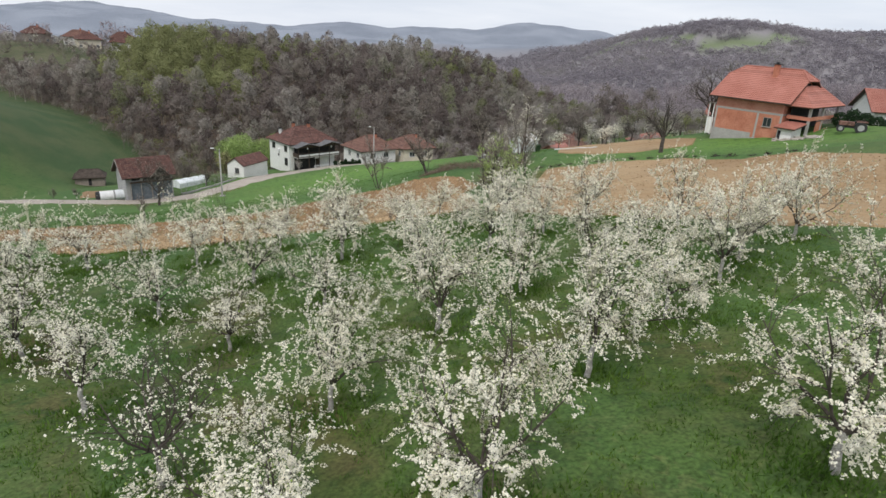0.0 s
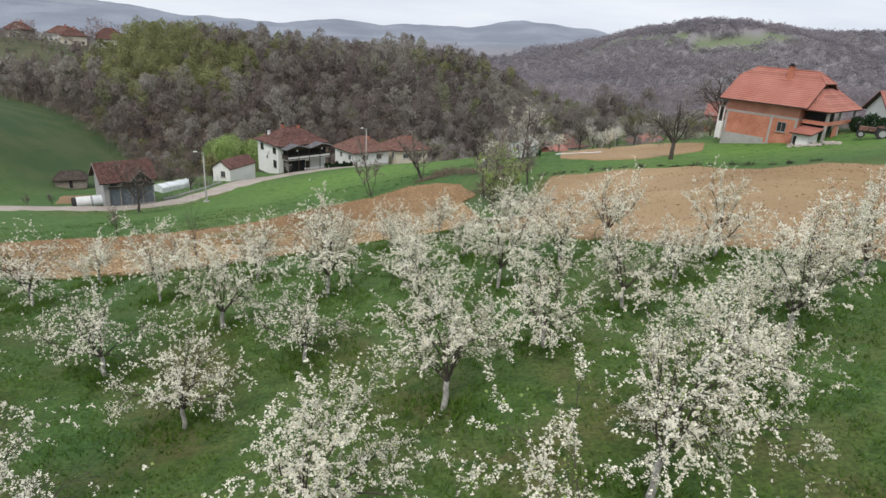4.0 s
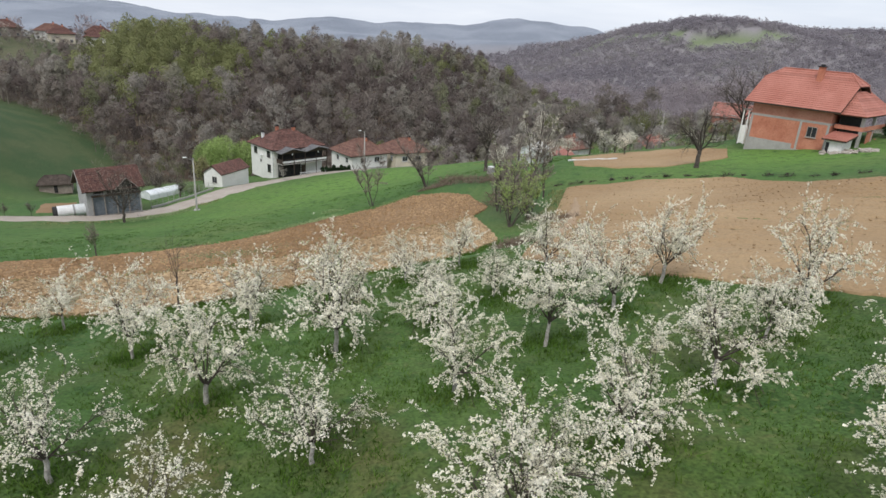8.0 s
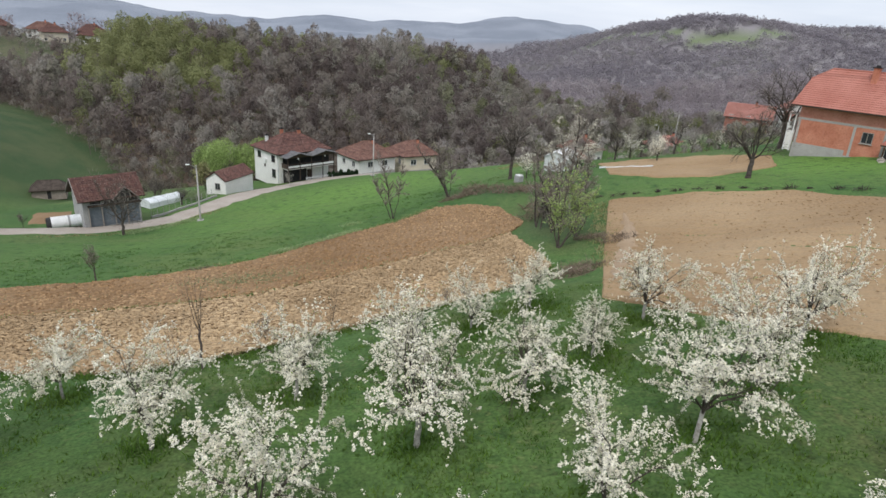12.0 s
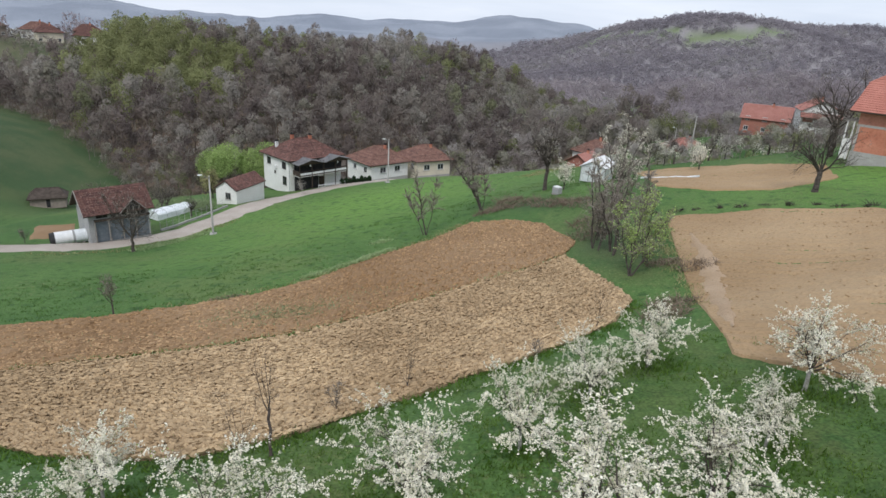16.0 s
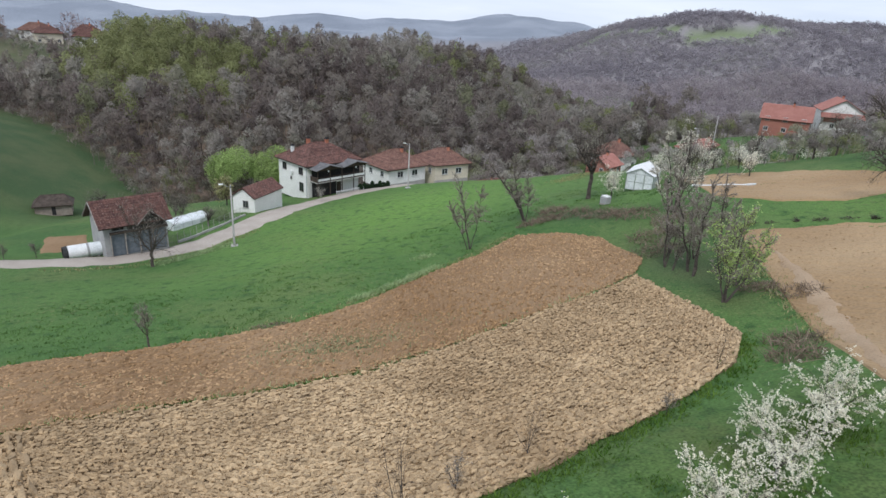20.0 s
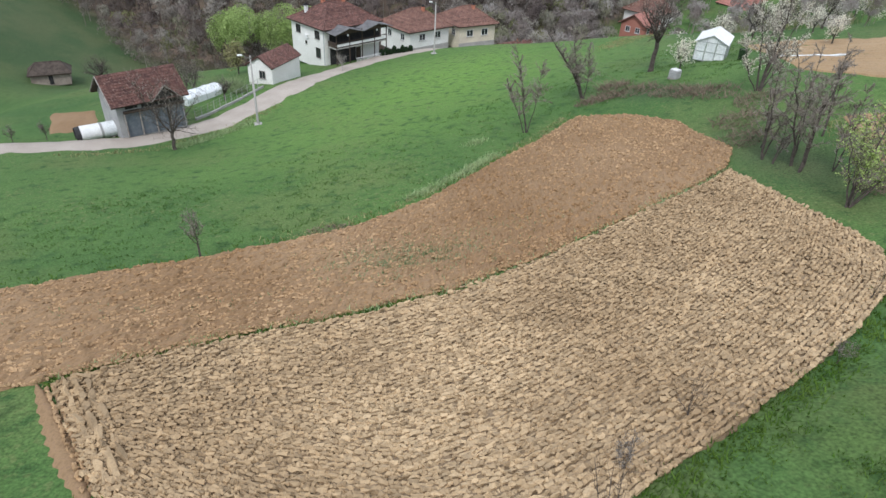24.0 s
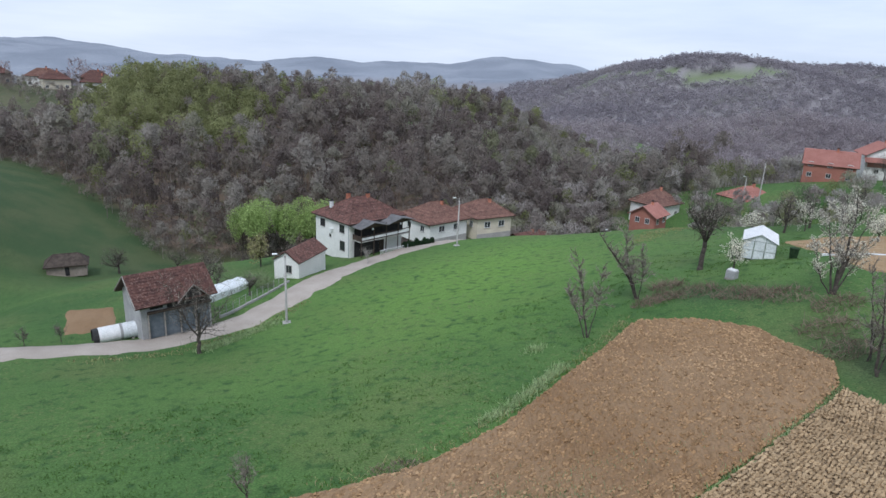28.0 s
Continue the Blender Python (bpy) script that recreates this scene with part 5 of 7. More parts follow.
def barn():
    L, W, h, r = 7.2, 5.6, 3.2, 2.3
    t = thing_at("barn", -39.6, 97.0, -19.5, 35, "grey block barn with a worn brown tile roof", "barn")
    bm = bmesh.new(); shell(bm, L, W, -1.0, h, 0.25); gable_fill(bm, 0, 0.25, W, h, r * 0.98); gable_fill(bm, L - 0.25, L, W, h, r * 0.98); part("wall", bm, M["greyblock"], t)
    o = 0.6
    roof = tiled("roof", t, M["tile_old"], ((-o, -o, h - 0.2), (L + o, -o, h - 0.2), (L + o, W / 2, h + r + 0.1), (-o, W / 2, h + r + 0.1)), ((L + o, W + o, h - 0.2), (-o, W + o, h - 0.2), (-o, W / 2, h + r + 0.1), (L + o, W / 2, h + r + 0.1)))
    part("verge", boxes((-o - 0.06, -o, h - 0.3, -o, -o + 0.1, h - 0.1)), M["greywood"], roof)
    tub = Tubes()
    tub.add((-o - 0.05, -o, h - 0.2), (-o - 0.05, W / 2, h + r + 0.06), 0.07, 0.07, 4); tub.add((-o - 0.05, W + o, h - 0.2), (-o - 0.05, W / 2, h + r + 0.06), 0.07, 0.07, 4)
    part("bargeboard", tub.mesh(), M["greywood"], roof, "weathered pale board")
    bm = bmesh.new()
    a = [bm.verts.new(p) for p in ((3.5, -0.75, 2.85), (6.9, -0.75, 2.85), (5.2, -0.75, 4.5), (5.2, 2.1, 4.62))]
    b = [bm.verts.new(q.co + Vector((0, 0, 0.09))) for q in a]
    for s in (b, ):
        bm.faces.new((s[0], s[2], s[3])); bm.faces.new((s[1], s[3], s[2]))
    bm.faces.new((a[0], a[3], a[2])); bm.faces.new((a[1], a[2], a[3]))
    for p, q in ((0, 2), (2, 1)):
        bm.faces.new((a[p], a[q], b[q], b[p]))
    part("dormer_roof", bm, M["tile_old"], roof)
    tub = Tubes(); tub.add((3.5, -0.8, 2.88), (5.2, -0.8, 4.55), 0.06, 0.06, 4); tub.add((6.9, -0.8, 2.88), (5.2, -0.8, 4.55), 0.06, 0.06, 4)
    part("dormer_board", tub.mesh(), M["greywood"], roof, "weathered pale board")
    bm = bmesh.new(); v = [bm.verts.new(q) for q in ((3.9, -0.5, 2.9), (6.5, -0.5, 2.9), (5.2, -0.5, 4.2))]; w2 = [bm.verts.new(q.co + Vector((0, 0.08, 0))) for q in v]
    bm.faces.new(v); bm.faces.new(w2[::-1]); part("dormer_wall", bm, M["dark_paint_shade"], roof)
    for x in (4.5, 5.2, 5.9):
        part("dormer_post", boxes((x - 0.06, -0.58, 2.9, x + 0.06, -0.51, 3.5)), M["greywood"], roof)
    # dark sheet on the wall paints the shade of the open loft
    part("loft_opening", boxes((2.6, -0.05, 2.34, 7.0, -0.008, 2.98)), M["dark_paint_shade"], t)
    for x in (3.2, 4.4, 5.6, 6.8):
        part("loft_post", boxes((x, -0.12, 2.3, x + 0.14, -0.052, 3.0)), M["greywood"], t)
    # same dark sheet for the shaded hay hole; the wall is solid
    part("hay_opening", boxes((0.9, -0.03, 2.45, 2.2, -0.004, 2.98)), M["dark_paint_shade"], t)
    part("lintel", boxes((0.6, -0.35, 2.05, L, -0.006, 2.3)), M["darkwood"], t)
    for i in range(4):
        x = 0.7 + i * 1.6
        part("gate_leaf", boxes((x, -0.08, -0.7, x + 1.48, -0.006, 2.0)), M["bluegrey"], t, "grey-blue boarded barn gate")
        part("post", boxes((x - 0.11, -0.3, -0.9, x - 0.01, -0.12, 2.05)), M["greywood"], t)


def hut():
    L, W, h, r = 6.4, 4.0, 1.5, 1.6
    x, y = -73.5, 150.0
    t = thing_at("hut", x, y, at(x, y), 20, "low old stone hut with a sagging brown roof", "hut")
    bm = bmesh.new(); shell(bm, L, W, -0.8, h, 0.3); part("wall", bm, M["oldwall"], t)
    hip(t, L, W, h, r, 0.4, 4.0, M["thatch"])
    part("door", boxes((2.9, -0.05, -0.5, 3.6, 0.0, 1.3)), M["dark_paint_shade"], t)


def red_house():
    L, W, h, r = 9.6, 9.0, 4.6, 3.7     # x runs back from the corner, y along the front
    t = thing_at("brick_house", 52.2, 73.2, -2.3, 34, "unfinished red brick house with bright orange-red tile roof", "house")
    fr = t
    bm = bmesh.new(); shell(bm, L, W, -1.2, 2.76, 0.3); part("wall", bm, M["brick"], t)
    bm = bmesh.new(); shell(bm, L, W, 2.764, h, 0.3); part("upper_wall", bm, M["brick_upper"], t, "duller weathered red brick")
    # open white store against the far end
    part("store_wall", boxes((0.2, W + 0.25, -0.9, 0.32, W + 1.0, 1.3)), M["plaster"], t, "white plastered end wall")
    for y0 in (W + 0.3, W + 0.95):
        part("store_post", boxes((0.05, y0, -1.0, 0.17, y0 + 0.12, 3.2)), M["whitepaint"], t, "white painted post")
    part("store_beam", boxes((0.0, W + 0.1, 3.2, 0.22, W + 1.2, 3.36)), M["greywood"], t)
    part("store_rafter", boxes((0.22, W + 0.2, 3.2, 2.6, W + 0.32, 3.34)), M["greywood"], t)
    # ring beams and columns
    for z in (2.75,):
        part("ring_beam", boxes((-0.03, -0.03, z, 0.0, W + 0.03, z + 0.25), (0.0, -0.03, z, L, 0.0, z + 0.25)), M["concrete"], t)
    for y in (0.0, 3.0, W - 0.28):
        part("column", boxes((-0.025, y, -1.2, -0.004, y + 0.25, 2.75)), M["concrete"], t)
    part("column", boxes((L * 0.5, -0.025, -1.2, L * 0.5 + 0.25, -0.004, 2.55)), M["concrete"], t)
    part("plinth", boxes((-0.06, 3.6, -2.0, -0.006, W + 0.06, 0.1)), M["concrete"], t, "grey unrendered concrete plinth")
    part("plinth", boxes((-0.06, 0.2, -1.6, -0.006, 3.6, -0.45)), M["concrete"], t)
    window(t, 0, 1.75, 1.15, 1.1, 1.2, "x-", "greywood", 1, 0.1)
    # roof: ridge along y with clipped ends
    o, ez = 0.75, h - 0.25
    a, b = (-o, -0.9, ez), (-o, W + 0.9, ez)
    ra, rb = (L / 2, 0.7, h + r), (L / 2, W - 0.7, h + r)
    ma, mb = (L / 2 - 1.6, -0.9, h + r - 1.25), (L / 2 - 1.6, W + 0.9, h + r - 1.25)
    a2, b2, ma2, mb2 = (L + o, -0.9, ez), (L + o, W + 0.9, ez), (L / 2 + 1.6, -0.9, h + r - 1.25), (L / 2 + 1.6, W + 0.9, h + r - 1.25)
    roof = tiled("roof", t, M["tile_red"], (b, a, ma, mb), (mb, ma, ra, rb), (a2, b2, mb2, ma2), (ma2, mb2, rb, ra), (ma, ma2, ra, ra), (mb2, mb, rb, rb))
    caps = Tubes()
    for p, q in ((ra, rb), (ma, ra), (mb, rb), (ma2, ra), (mb2, rb)):
        caps.add(Vector(p) + Vector((0, 0, 0.07)), Vector(q) + Vector((0, 0, 0.07)), 0.1, 0.1, 6)
    part("ridge_tiles", caps.mesh(), M["tile_red"], roof)
    part("gutter", boxes((-o - 0.1, -0.9, ez - 0.1, -o, W + 0.9, ez + 0.02)), M["darkwood"], roof)
    bm = bmesh.new()
    for y0 in (-0.02, W - 0.25):
        v = [bm.verts.new(p) for p in ((0, y0, h), (L, y0, h), (L / 2 + 1.6, y0, h + r - 1.5), (L / 2 - 1.6, y0, h + r - 1.5))]
        w2 = [bm.verts.new(q.co + Vector((0, 0.27, 0))) for q in v]
        bm.faces.new(v); bm.faces.new(w2[::-1])
        for i in range(4):
            bm.faces.new((v[i], w2[i], w2[(i + 1) % 4], v[(i + 1) % 4]))
    part("gable_wall", bm, M["brick"], t)
    # dark panel on the solid gable paints a shaded attic hole
    part("attic_opening", boxes((L / 2 - 1.3, -0.09, h + 0.5, L / 2 + 1.3, -0.03, h + 2.1)), M["dark_paint_shade"], t)
    chimney(t, L / 2 - 1.2, 3.6, h + 1.4, h + r + 0.55, 0.6, "brick")
    part("flashing", boxes((L / 2 - 1.7, 3.0, h + 2.45, L / 2 - 1.5, 4.5, h + 2.55)), M["tile_red"], roof)
    # terrace on the side with its own hipped roof
    ter = part("terrace", boxes((0.8, -3.0, -1.4, L + 0.3, -0.004, 0.35)), M["concrete"], t)
    for x, y in ((0.9, -2.95), (4.6, -2.95), (L - 0.2, -2.95)):
        part("column", boxes((x, y, 0.35, x + 0.3, y + 0.3, 4.2)), M["concrete"], ter)
    part("parapet", boxes((0.85, -3.0, 2.5, L + 0.2, -2.85, 2.95), (0.85, -2.85, 2.5, 1.0, -0.1, 2.95)), M["brick"], ter)
    part("brick_infill", boxes((3.5, -2.9, 0.35, 5.2, -2.75, 2.3)), M["brick"], ter)
    part("brick_infill", boxes((6.4, -2.9, 0.35, 8.5, -2.75, 1.3)), M["brick"], ter)
    # thin dark sheet stands in for the shade inside the terrace
    part("dark_interior", boxes((1.0, -0.5, 0.36, L + 0.1, -0.45, 4.2)), M["dark_paint_shade"], ter)
    e0, e1, e2, e3 = (0.0, -3.3, 4.15), (L + 0.8, -3.3, 4.15), (L + 0.8, 0.6, 4.15), (0.0, 0.6, 4.15)
    k0, k1 = (3.0, -0.5, 6.5), (L - 1.6, -0.5, 6.5)
    tiled("terrace_roof", t, M["tile_red"], (e0, e1, k1, k0), (e1, e2, k1, k1), (e3, e0, k0, k0))
    # entrance box with its little roof
    ent = part("entrance", boxes((-1.9, -2.35, -2.9, 0.7, -0.6, 1.55)), M["plaster"], t, "pale rendered entrance box")
    part("entrance_door", boxes((-1.96, -1.0, -2.2, -1.906, -0.66, 1.2)), M["dark_paint_shade"], t)
    tiled("canopy", t, M["tile_red"], ((-2.4, -2.75, 1.6), (-2.4, -0.2, 1.6), (1.2, -0.2, 2.15), (1.2, -2.75, 2.15)))


white_house()
small_house(-4.1, 147.9, -23.8, 34, 9.7, 9.1, 3.0, 2.9, "plaster", "tile_mid", (3.0, 6.8), "low cream-white house with a hipped red tile roof")
small_house(6.0, 152.6, -23.9, 24, 8.4, 8.9, 3.2, 2.6, "cream", "tile_mid", (2.4, 5.9), "low cream house with a hipped red tile roof")
shed()
barn()
hut()
red_house()


# ---------------------------------------------------------------- single trees
bare_tree(35.3, 69.6, 7.0, 3.8, 101, "walnut_tree", "old leafless walnut with a gnarled trunk on the field edge", r0=0.27, limbs=6, trunk_h=1.9, levels=3, kids=4)
bare_tree(50.6, 87.6, 10.8, 5.0, 102, "pear_tree", "tall dark leafless tree beside the brick house", r0=0.3, limbs=6, trunk_h=3.6, levels=3, kids=4)
stem_tree(19.6, 77.2, [(0.4, 0.2, 8.6, 0.17), (-1.7, 0.3, 7.6, 0.1), (2.1, -0.2, 7.4, 0.1), (0.5, 1.4, 6.8, 0.08), (3.1, 0.3, 5.8, 0.07), (-2.6, -0.4, 5.2, 0.06)], 103, "wild_pear_tree", "tall ragged tree partly covered in white blossom", branches=18, reach=0.25, leaf="blossom", leaf_n=5600, leaf_size=0.038)
bare_tree(16.3, 90.5, 8.4, 2.7, 104, "pollard_tree", "dark knotty leafless tree by the glass shed", r0=0.26, limbs=7, trunk_h=3.0, levels=3, kids=5, up=0.7)
stem_tree(7.9, 86.1, [(-4.4, 0.4, 6.2, 0.18), (-1.5, 0.8, 7.0, 0.1), (-2.9, -0.6, 5.0, 0.07), (-0.2, 0.3, 5.6, 0.05)], 105, "leaning_tree", "bare tree of several stems leaning over the meadow edge", branches=30, reach=0.24)
stem_tree(0.8, 80.2, [(-1.5, 0.3, 7.4, 0.09), (0.9, 0.5, 6.0, 0.05), (-2.4, -0.4, 5.0, 0.05)], 106, "bare_tree", "slim leafless tree standing on the meadow edge", branches=30, reach=0.24)
for k, (x, y, h, dx, r) in enumerate(((13.2, 65.2, 6.4, -0.8, 0.1), (13.9, 63.3, 7.6, -2.3, 0.1), (13.8, 62.1, 7.4, 0.3, 0.1), (13.3, 64.2, 3.4, 0.1, 0.06), (15.5, 65.4, 7.0, -0.6, 0.07), (18.2, 66.6, 6.8, -0.6, 0.08), (15.0, 61.0, 5.2, 0.2, 0.06), (14.4, 67.2, 6.2, -1.2, 0.06))):
    stem_tree(x, y, [(dx, 0.3, h, r), (dx * 0.4 + 0.6 * math.cos(k * 1.7), -0.3, h * 0.82, r * 0.6)], 120 + k, "hedgerow_tree", "slender leafless tree in the thicket between the fields", "thicket trees between the fields", branches=18, reach=0.26)
stem_tree(12.5, 56.3, [(0.2, 0.1, 6.2, 0.09), (-1.7, 0.4, 5.0, 0.06), (1.9, -0.4, 5.2, 0.06), (0.9, 1.2, 4.6, 0.05), (2.6, 0.3, 3.6, 0.05), (-0.9, -1.0, 3.9, 0.05)], 131, "young_tree", "young tree with fresh yellow-green leaves beside the ploughed field", "young trees beside the ploughed field", "bark", 14, 0.3, "freshleaf", 3600, 0.048)
stem_tree(14.6, 58.6, [(0.2, 0.1, 5.4, 0.08), (-0.8, 0.4, 4.2, 0.05), (0.9, -0.4, 4.0, 0.05)], 132, "young_tree", "young tree with fresh yellow-green leaves beside the ploughed field", "young trees beside the ploughed field", "bark", 12, 0.3, "freshleaf", 1800, 0.048)
bare_tree(-32.9, 92.2, 8.8, 4.4, 133, "roadside_tree", "leafless tree with wide low branches beside the lane", r0=0.2, limbs=7, trunk_h=1.9, kids=4)
bare_tree(-23.1, 60.9, 3.4, 0.8, 134, "sapling", "thin dark leafless sapling at the field edge", r0=0.07, limbs=4, trunk_h=1.1, kids=4, up=0.9)
bare_tree(-8.7, 37.1, 4.9, 0.8, 135, "sapling", "tall thin leafless sapling on the orchard bank", r0=0.06, limbs=4, trunk_h=1.9, kids=2, up=1.0, twigs=False, bark="bark")
bare_tree(-9.8, 37.6, 3.0, 1.0, 136, "sapling", "thin leafless sapling on the orchard bank", r0=0.03, limbs=5, trunk_h=0.3, kids=2, up=1.0, twigs=False, bark="bark")
bare_tree(-3.6, 42.3, 3.2, 0.7, 137, "shrub", "reddish bare shrub on the edge of the ploughed field", r0=0.04, limbs=6, trunk_h=0.3, kids=2, up=1.1, twigs=False, bark="bark")
bare_tree(6.9, 47.6, 3.0, 0.6, 138, "shrub", "reddish bare shrub on the edge of the ploughed field", r0=0.035, limbs=5, trunk_h=0.3, kids=2, up=1.1, twigs=False, bark="bark")
bare_tree(-6.6, 40.3, 1.6, 0.4, 139, "shrub", "small dark bare shrub on the orchard bank", r0=0.03, limbs=4, trunk_h=0.4, kids=3, bark="bark")
bare_tree(2.4, 43.7, 1.2, 0.4, 140, "shrub", "small dark bare shrub on the orchard bank", r0=0.02, limbs=4, trunk_h=0.2, kids=3, bark="bark")
bare_tree(-63.5, 156.5, 5.6, 3.0, 141, "walnut_tree", "dark leafless fruit tree beside the old hut", r0=0.22, limbs=6, trunk_h=1.5)
bare_tree(-50.5, 96.2, 2.0, 0.7, 142, "sapling", "small leafless fruit sapling beside the lane", r0=0.05, limbs=5, trunk_h=0.6)
bare_tree(-47.6, 97.4, 2.2, 0.7, 143, "sapling", "small leafless fruit sapling beside the lane", r0=0.05, limbs=5, trunk_h=0.6)
bare_tree(-16.2, 124.9, 3.0, 1.1, 145, "sapling", "small pale leafless sapling beside the lane", r0=0.05, limbs=6, trunk_h=0.8, kids=4, bark="limewash")
bare_tree(-33.2, 133.5, 5.4, 2.0, 144, "fruit_tree", "bushy tree with pale beige buds behind the garage", r0=0.12, limbs=6, trunk_h=1.6, leaf="strawgrass", leaf_size=0.13, leaf_n=1400)
for k, (x, y, h, s) in enumerate(((-36.5, 117.5, 4.6, 2.0), (-38.5, 121.5, 5.0, 2.0), (-31.5, 112.5, 3.4, 1.4), (-27.8, 127, 5.0, 1.8), (-55, 165, 7, 3), (-47, 158, 6, 2.5), (-40, 160, 6, 2.5), (28, 160, 7, 3), (38, 172, 8, 3), (20, 168, 7, 2.8), (60, 158, 8, 3.2), (67, 165, 9, 3), (75, 160, 8, 3), (84, 163, 9, 3.2), (95, 160, 8, 3), (104, 168, 9, 3.4), (46, 150, 7, 2.6), (118, 178, 8, 3), (36, 105, 5.5, 2.2), (41, 107, 5, 2), (46, 106, 6, 2.4), (54, 104, 5.5, 2.3), (60, 107, 6, 2.6), (67, 108, 6, 2.6))):
    bare_tree(x, y, h, s, 150 + k, "village_tree", "leafless grey garden tree among the village houses", r0=0.16, limbs=6, trunk_h=h * 0.25, kids=4, group="garden trees of the village")
for k, (x, y, h, s) in enumerate(((33, 107, 3.2, 1.6), (38, 104, 4.0, 1.9), (41, 101, 3.4, 1.6), (54, 152, 5, 2.4), (66, 150, 5, 2.6), (88, 156, 5, 2.6), (24, 153, 5, 2.5), (29, 152, 5, 2.4), (17.5, 87.0, 3.6, 1.5), (36, 91, 3.2, 1.5), (46, 128, 5, 2.4), (52, 124, 5, 2.2), (58, 128, 5, 2.6), (64, 122, 5, 2.3), (72, 130, 6, 2.6), (80, 138, 6, 2.6), (44, 118, 4, 2.0), (90, 140, 6, 2.5), (51, 110, 4.8, 2.3), (56, 110.5, 4.2, 2.0), (62, 113, 4.6, 2.2), (8, 315, 6, 3), (17, 313, 7, 3), (27, 318, 6, 3), (-4, 312, 6, 3), (36, 322, 6, 3), (-146, 301, 7, 3.4), (-157, 303, 8, 4), (-139, 300, 6, 3), (-166, 300, 7, 3.5))):
    bare_tree(x, y, h, s, 180 + k, "cherry_tree", "small fruit tree in white blossom near the houses", r0=0.09, limbs=6, trunk_h=h * 0.25, kids=4, leaf="blossom", leaf_size=0.05, leaf_n=1200, twigs=False, group="blossoming garden trees")


def willow(x, y, h, r, seed):
    rng = np.random.default_rng(seed)
    t = empty("willow_tree", pose(x, y, at(x, y)), "rounded willow with dense bright yellow-green spring leaves", "tree", "willows below the wood")
    trunk, wood, pts = grow(rng, h, r, 7, h * 0.2, 0.25, 3, 0.5, 0.3, 5)
    part("trunk", trunk.mesh(), M["darkbark"], t); part("branchwork", wood.mesh(), M["darkbark"], t)
    pts = np.array(pts)
    lob = rng.normal(size=(7, 3)) * (r * 0.4, r * 0.4, h * 0.07) + (0, 0, h * 0.72)
    d = rng.normal(size=(9000, 3)); d /= np.linalg.norm(d, axis=1)[:, None]
    p = lob[rng.integers(0, 7, 9000)] + d * (rng.uniform(0.45, 1, 9000) ** 0.5)[:, None] * (r * 0.6, r * 0.6, h * 0.19)
    p = p[p[:, 2] > h * (0.5 + 0.08 * np.sin(p[:, 0] * 1.7))]
    c, f = cards(p, 0.14, rng, 0.05)
    part("foliage", (c.tolist(), f), M["willow"], t)


willow(-43.0, 172.5, 18.5, 5.0, 201)
willow(-35.0, 174, 17.5, 5.2, 202)
willow(-27.5, 175, 17.5, 5.0, 203)


# ---------------------------------------------------------------- thicket, hedges, tufts
def tuft_cloud(name, spots, material, label, height, width, blades, seed, lean=0.5, category="grass"):
    rng = np.random.default_rng(seed)
    s = np.repeat(np.asarray(spots, float), blades, 0)
    n = len(s)
    s = s + rng.normal(size=s.shape) * width * 1.6
    z = land(s[:, 0], s[:, 1])
    base = np.stack([s[:, 0], s[:, 1], z - 0.02], 1)
    a = rng.uniform(0, 6.283, n); w = width * rng.uniform(0.25, 0.5, n); h = height * rng.uniform(0.5, 1.3, n)
    side = np.stack([np.cos(a), np.sin(a), 0 * a], 1) * w[:, None]
    tip = base + np.stack([rng.normal(size=n) * lean * h, rng.normal(size=n) * lean * h, h], 1)
    v = np.stack([base - side, base + side, tip], 1).reshape(-1, 3)
    f = np.arange(3 * n).reshape(-1, 3)
    tagged(part(name, (v.tolist(), f.tolist()), material), label, category, kind="stuff")


def strip(points, n, spread, seed):
    rng = np.random.default_rng(seed)
    p = along(points, 400)
    return p[rng.integers(0, 400, n)] + rng.normal(size=(n, 2)) * spread


def bramble(x, y, r, h, seed, label="tangled heap of brown brambles and cut twigs", name="bramble_thicket", material="brush", n=300):
    rng = np.random.default_rng(seed)
    t = empty(name, pose(x, y, at(x, y)), label, "shrub", "bramble thickets on the bank")
    v, f = [], []
    for _ in range(n):
        a, q = rng.uniform(0, 6.28), rng.random() ** 0.5 * r
        p = np.array([math.cos(a) * q, math.sin(a) * q * 0.7, 0.0]); p[2] = at(x + p[0], y + p[1]) - at(x, y) + rng.random() * h * 0.4 * (1 - q / r)
        d = np.array([rng.normal() * 0.8, rng.normal() * 0.8, rng.uniform(0.1, 1.0)]) * h * rng.uniform(0.4, 0.9)
        w = np.cross(d, rng.normal(size=3)); w *= 0.02 / (np.linalg.norm(w) + 1e-9)
        k = len(v); m = p + d * 0.55 + (0, 0, h * 0.12)
        v += [list(p - w), list(p + w), list(m + w * 0.7), list(m - w * 0.7), list(p + d)]; f += [(k, k + 1, k + 2, k + 3), (k + 3, k + 2, k + 4)]
    tagged(part("twigwork", (v, f), M[material], t), kind="stuff")


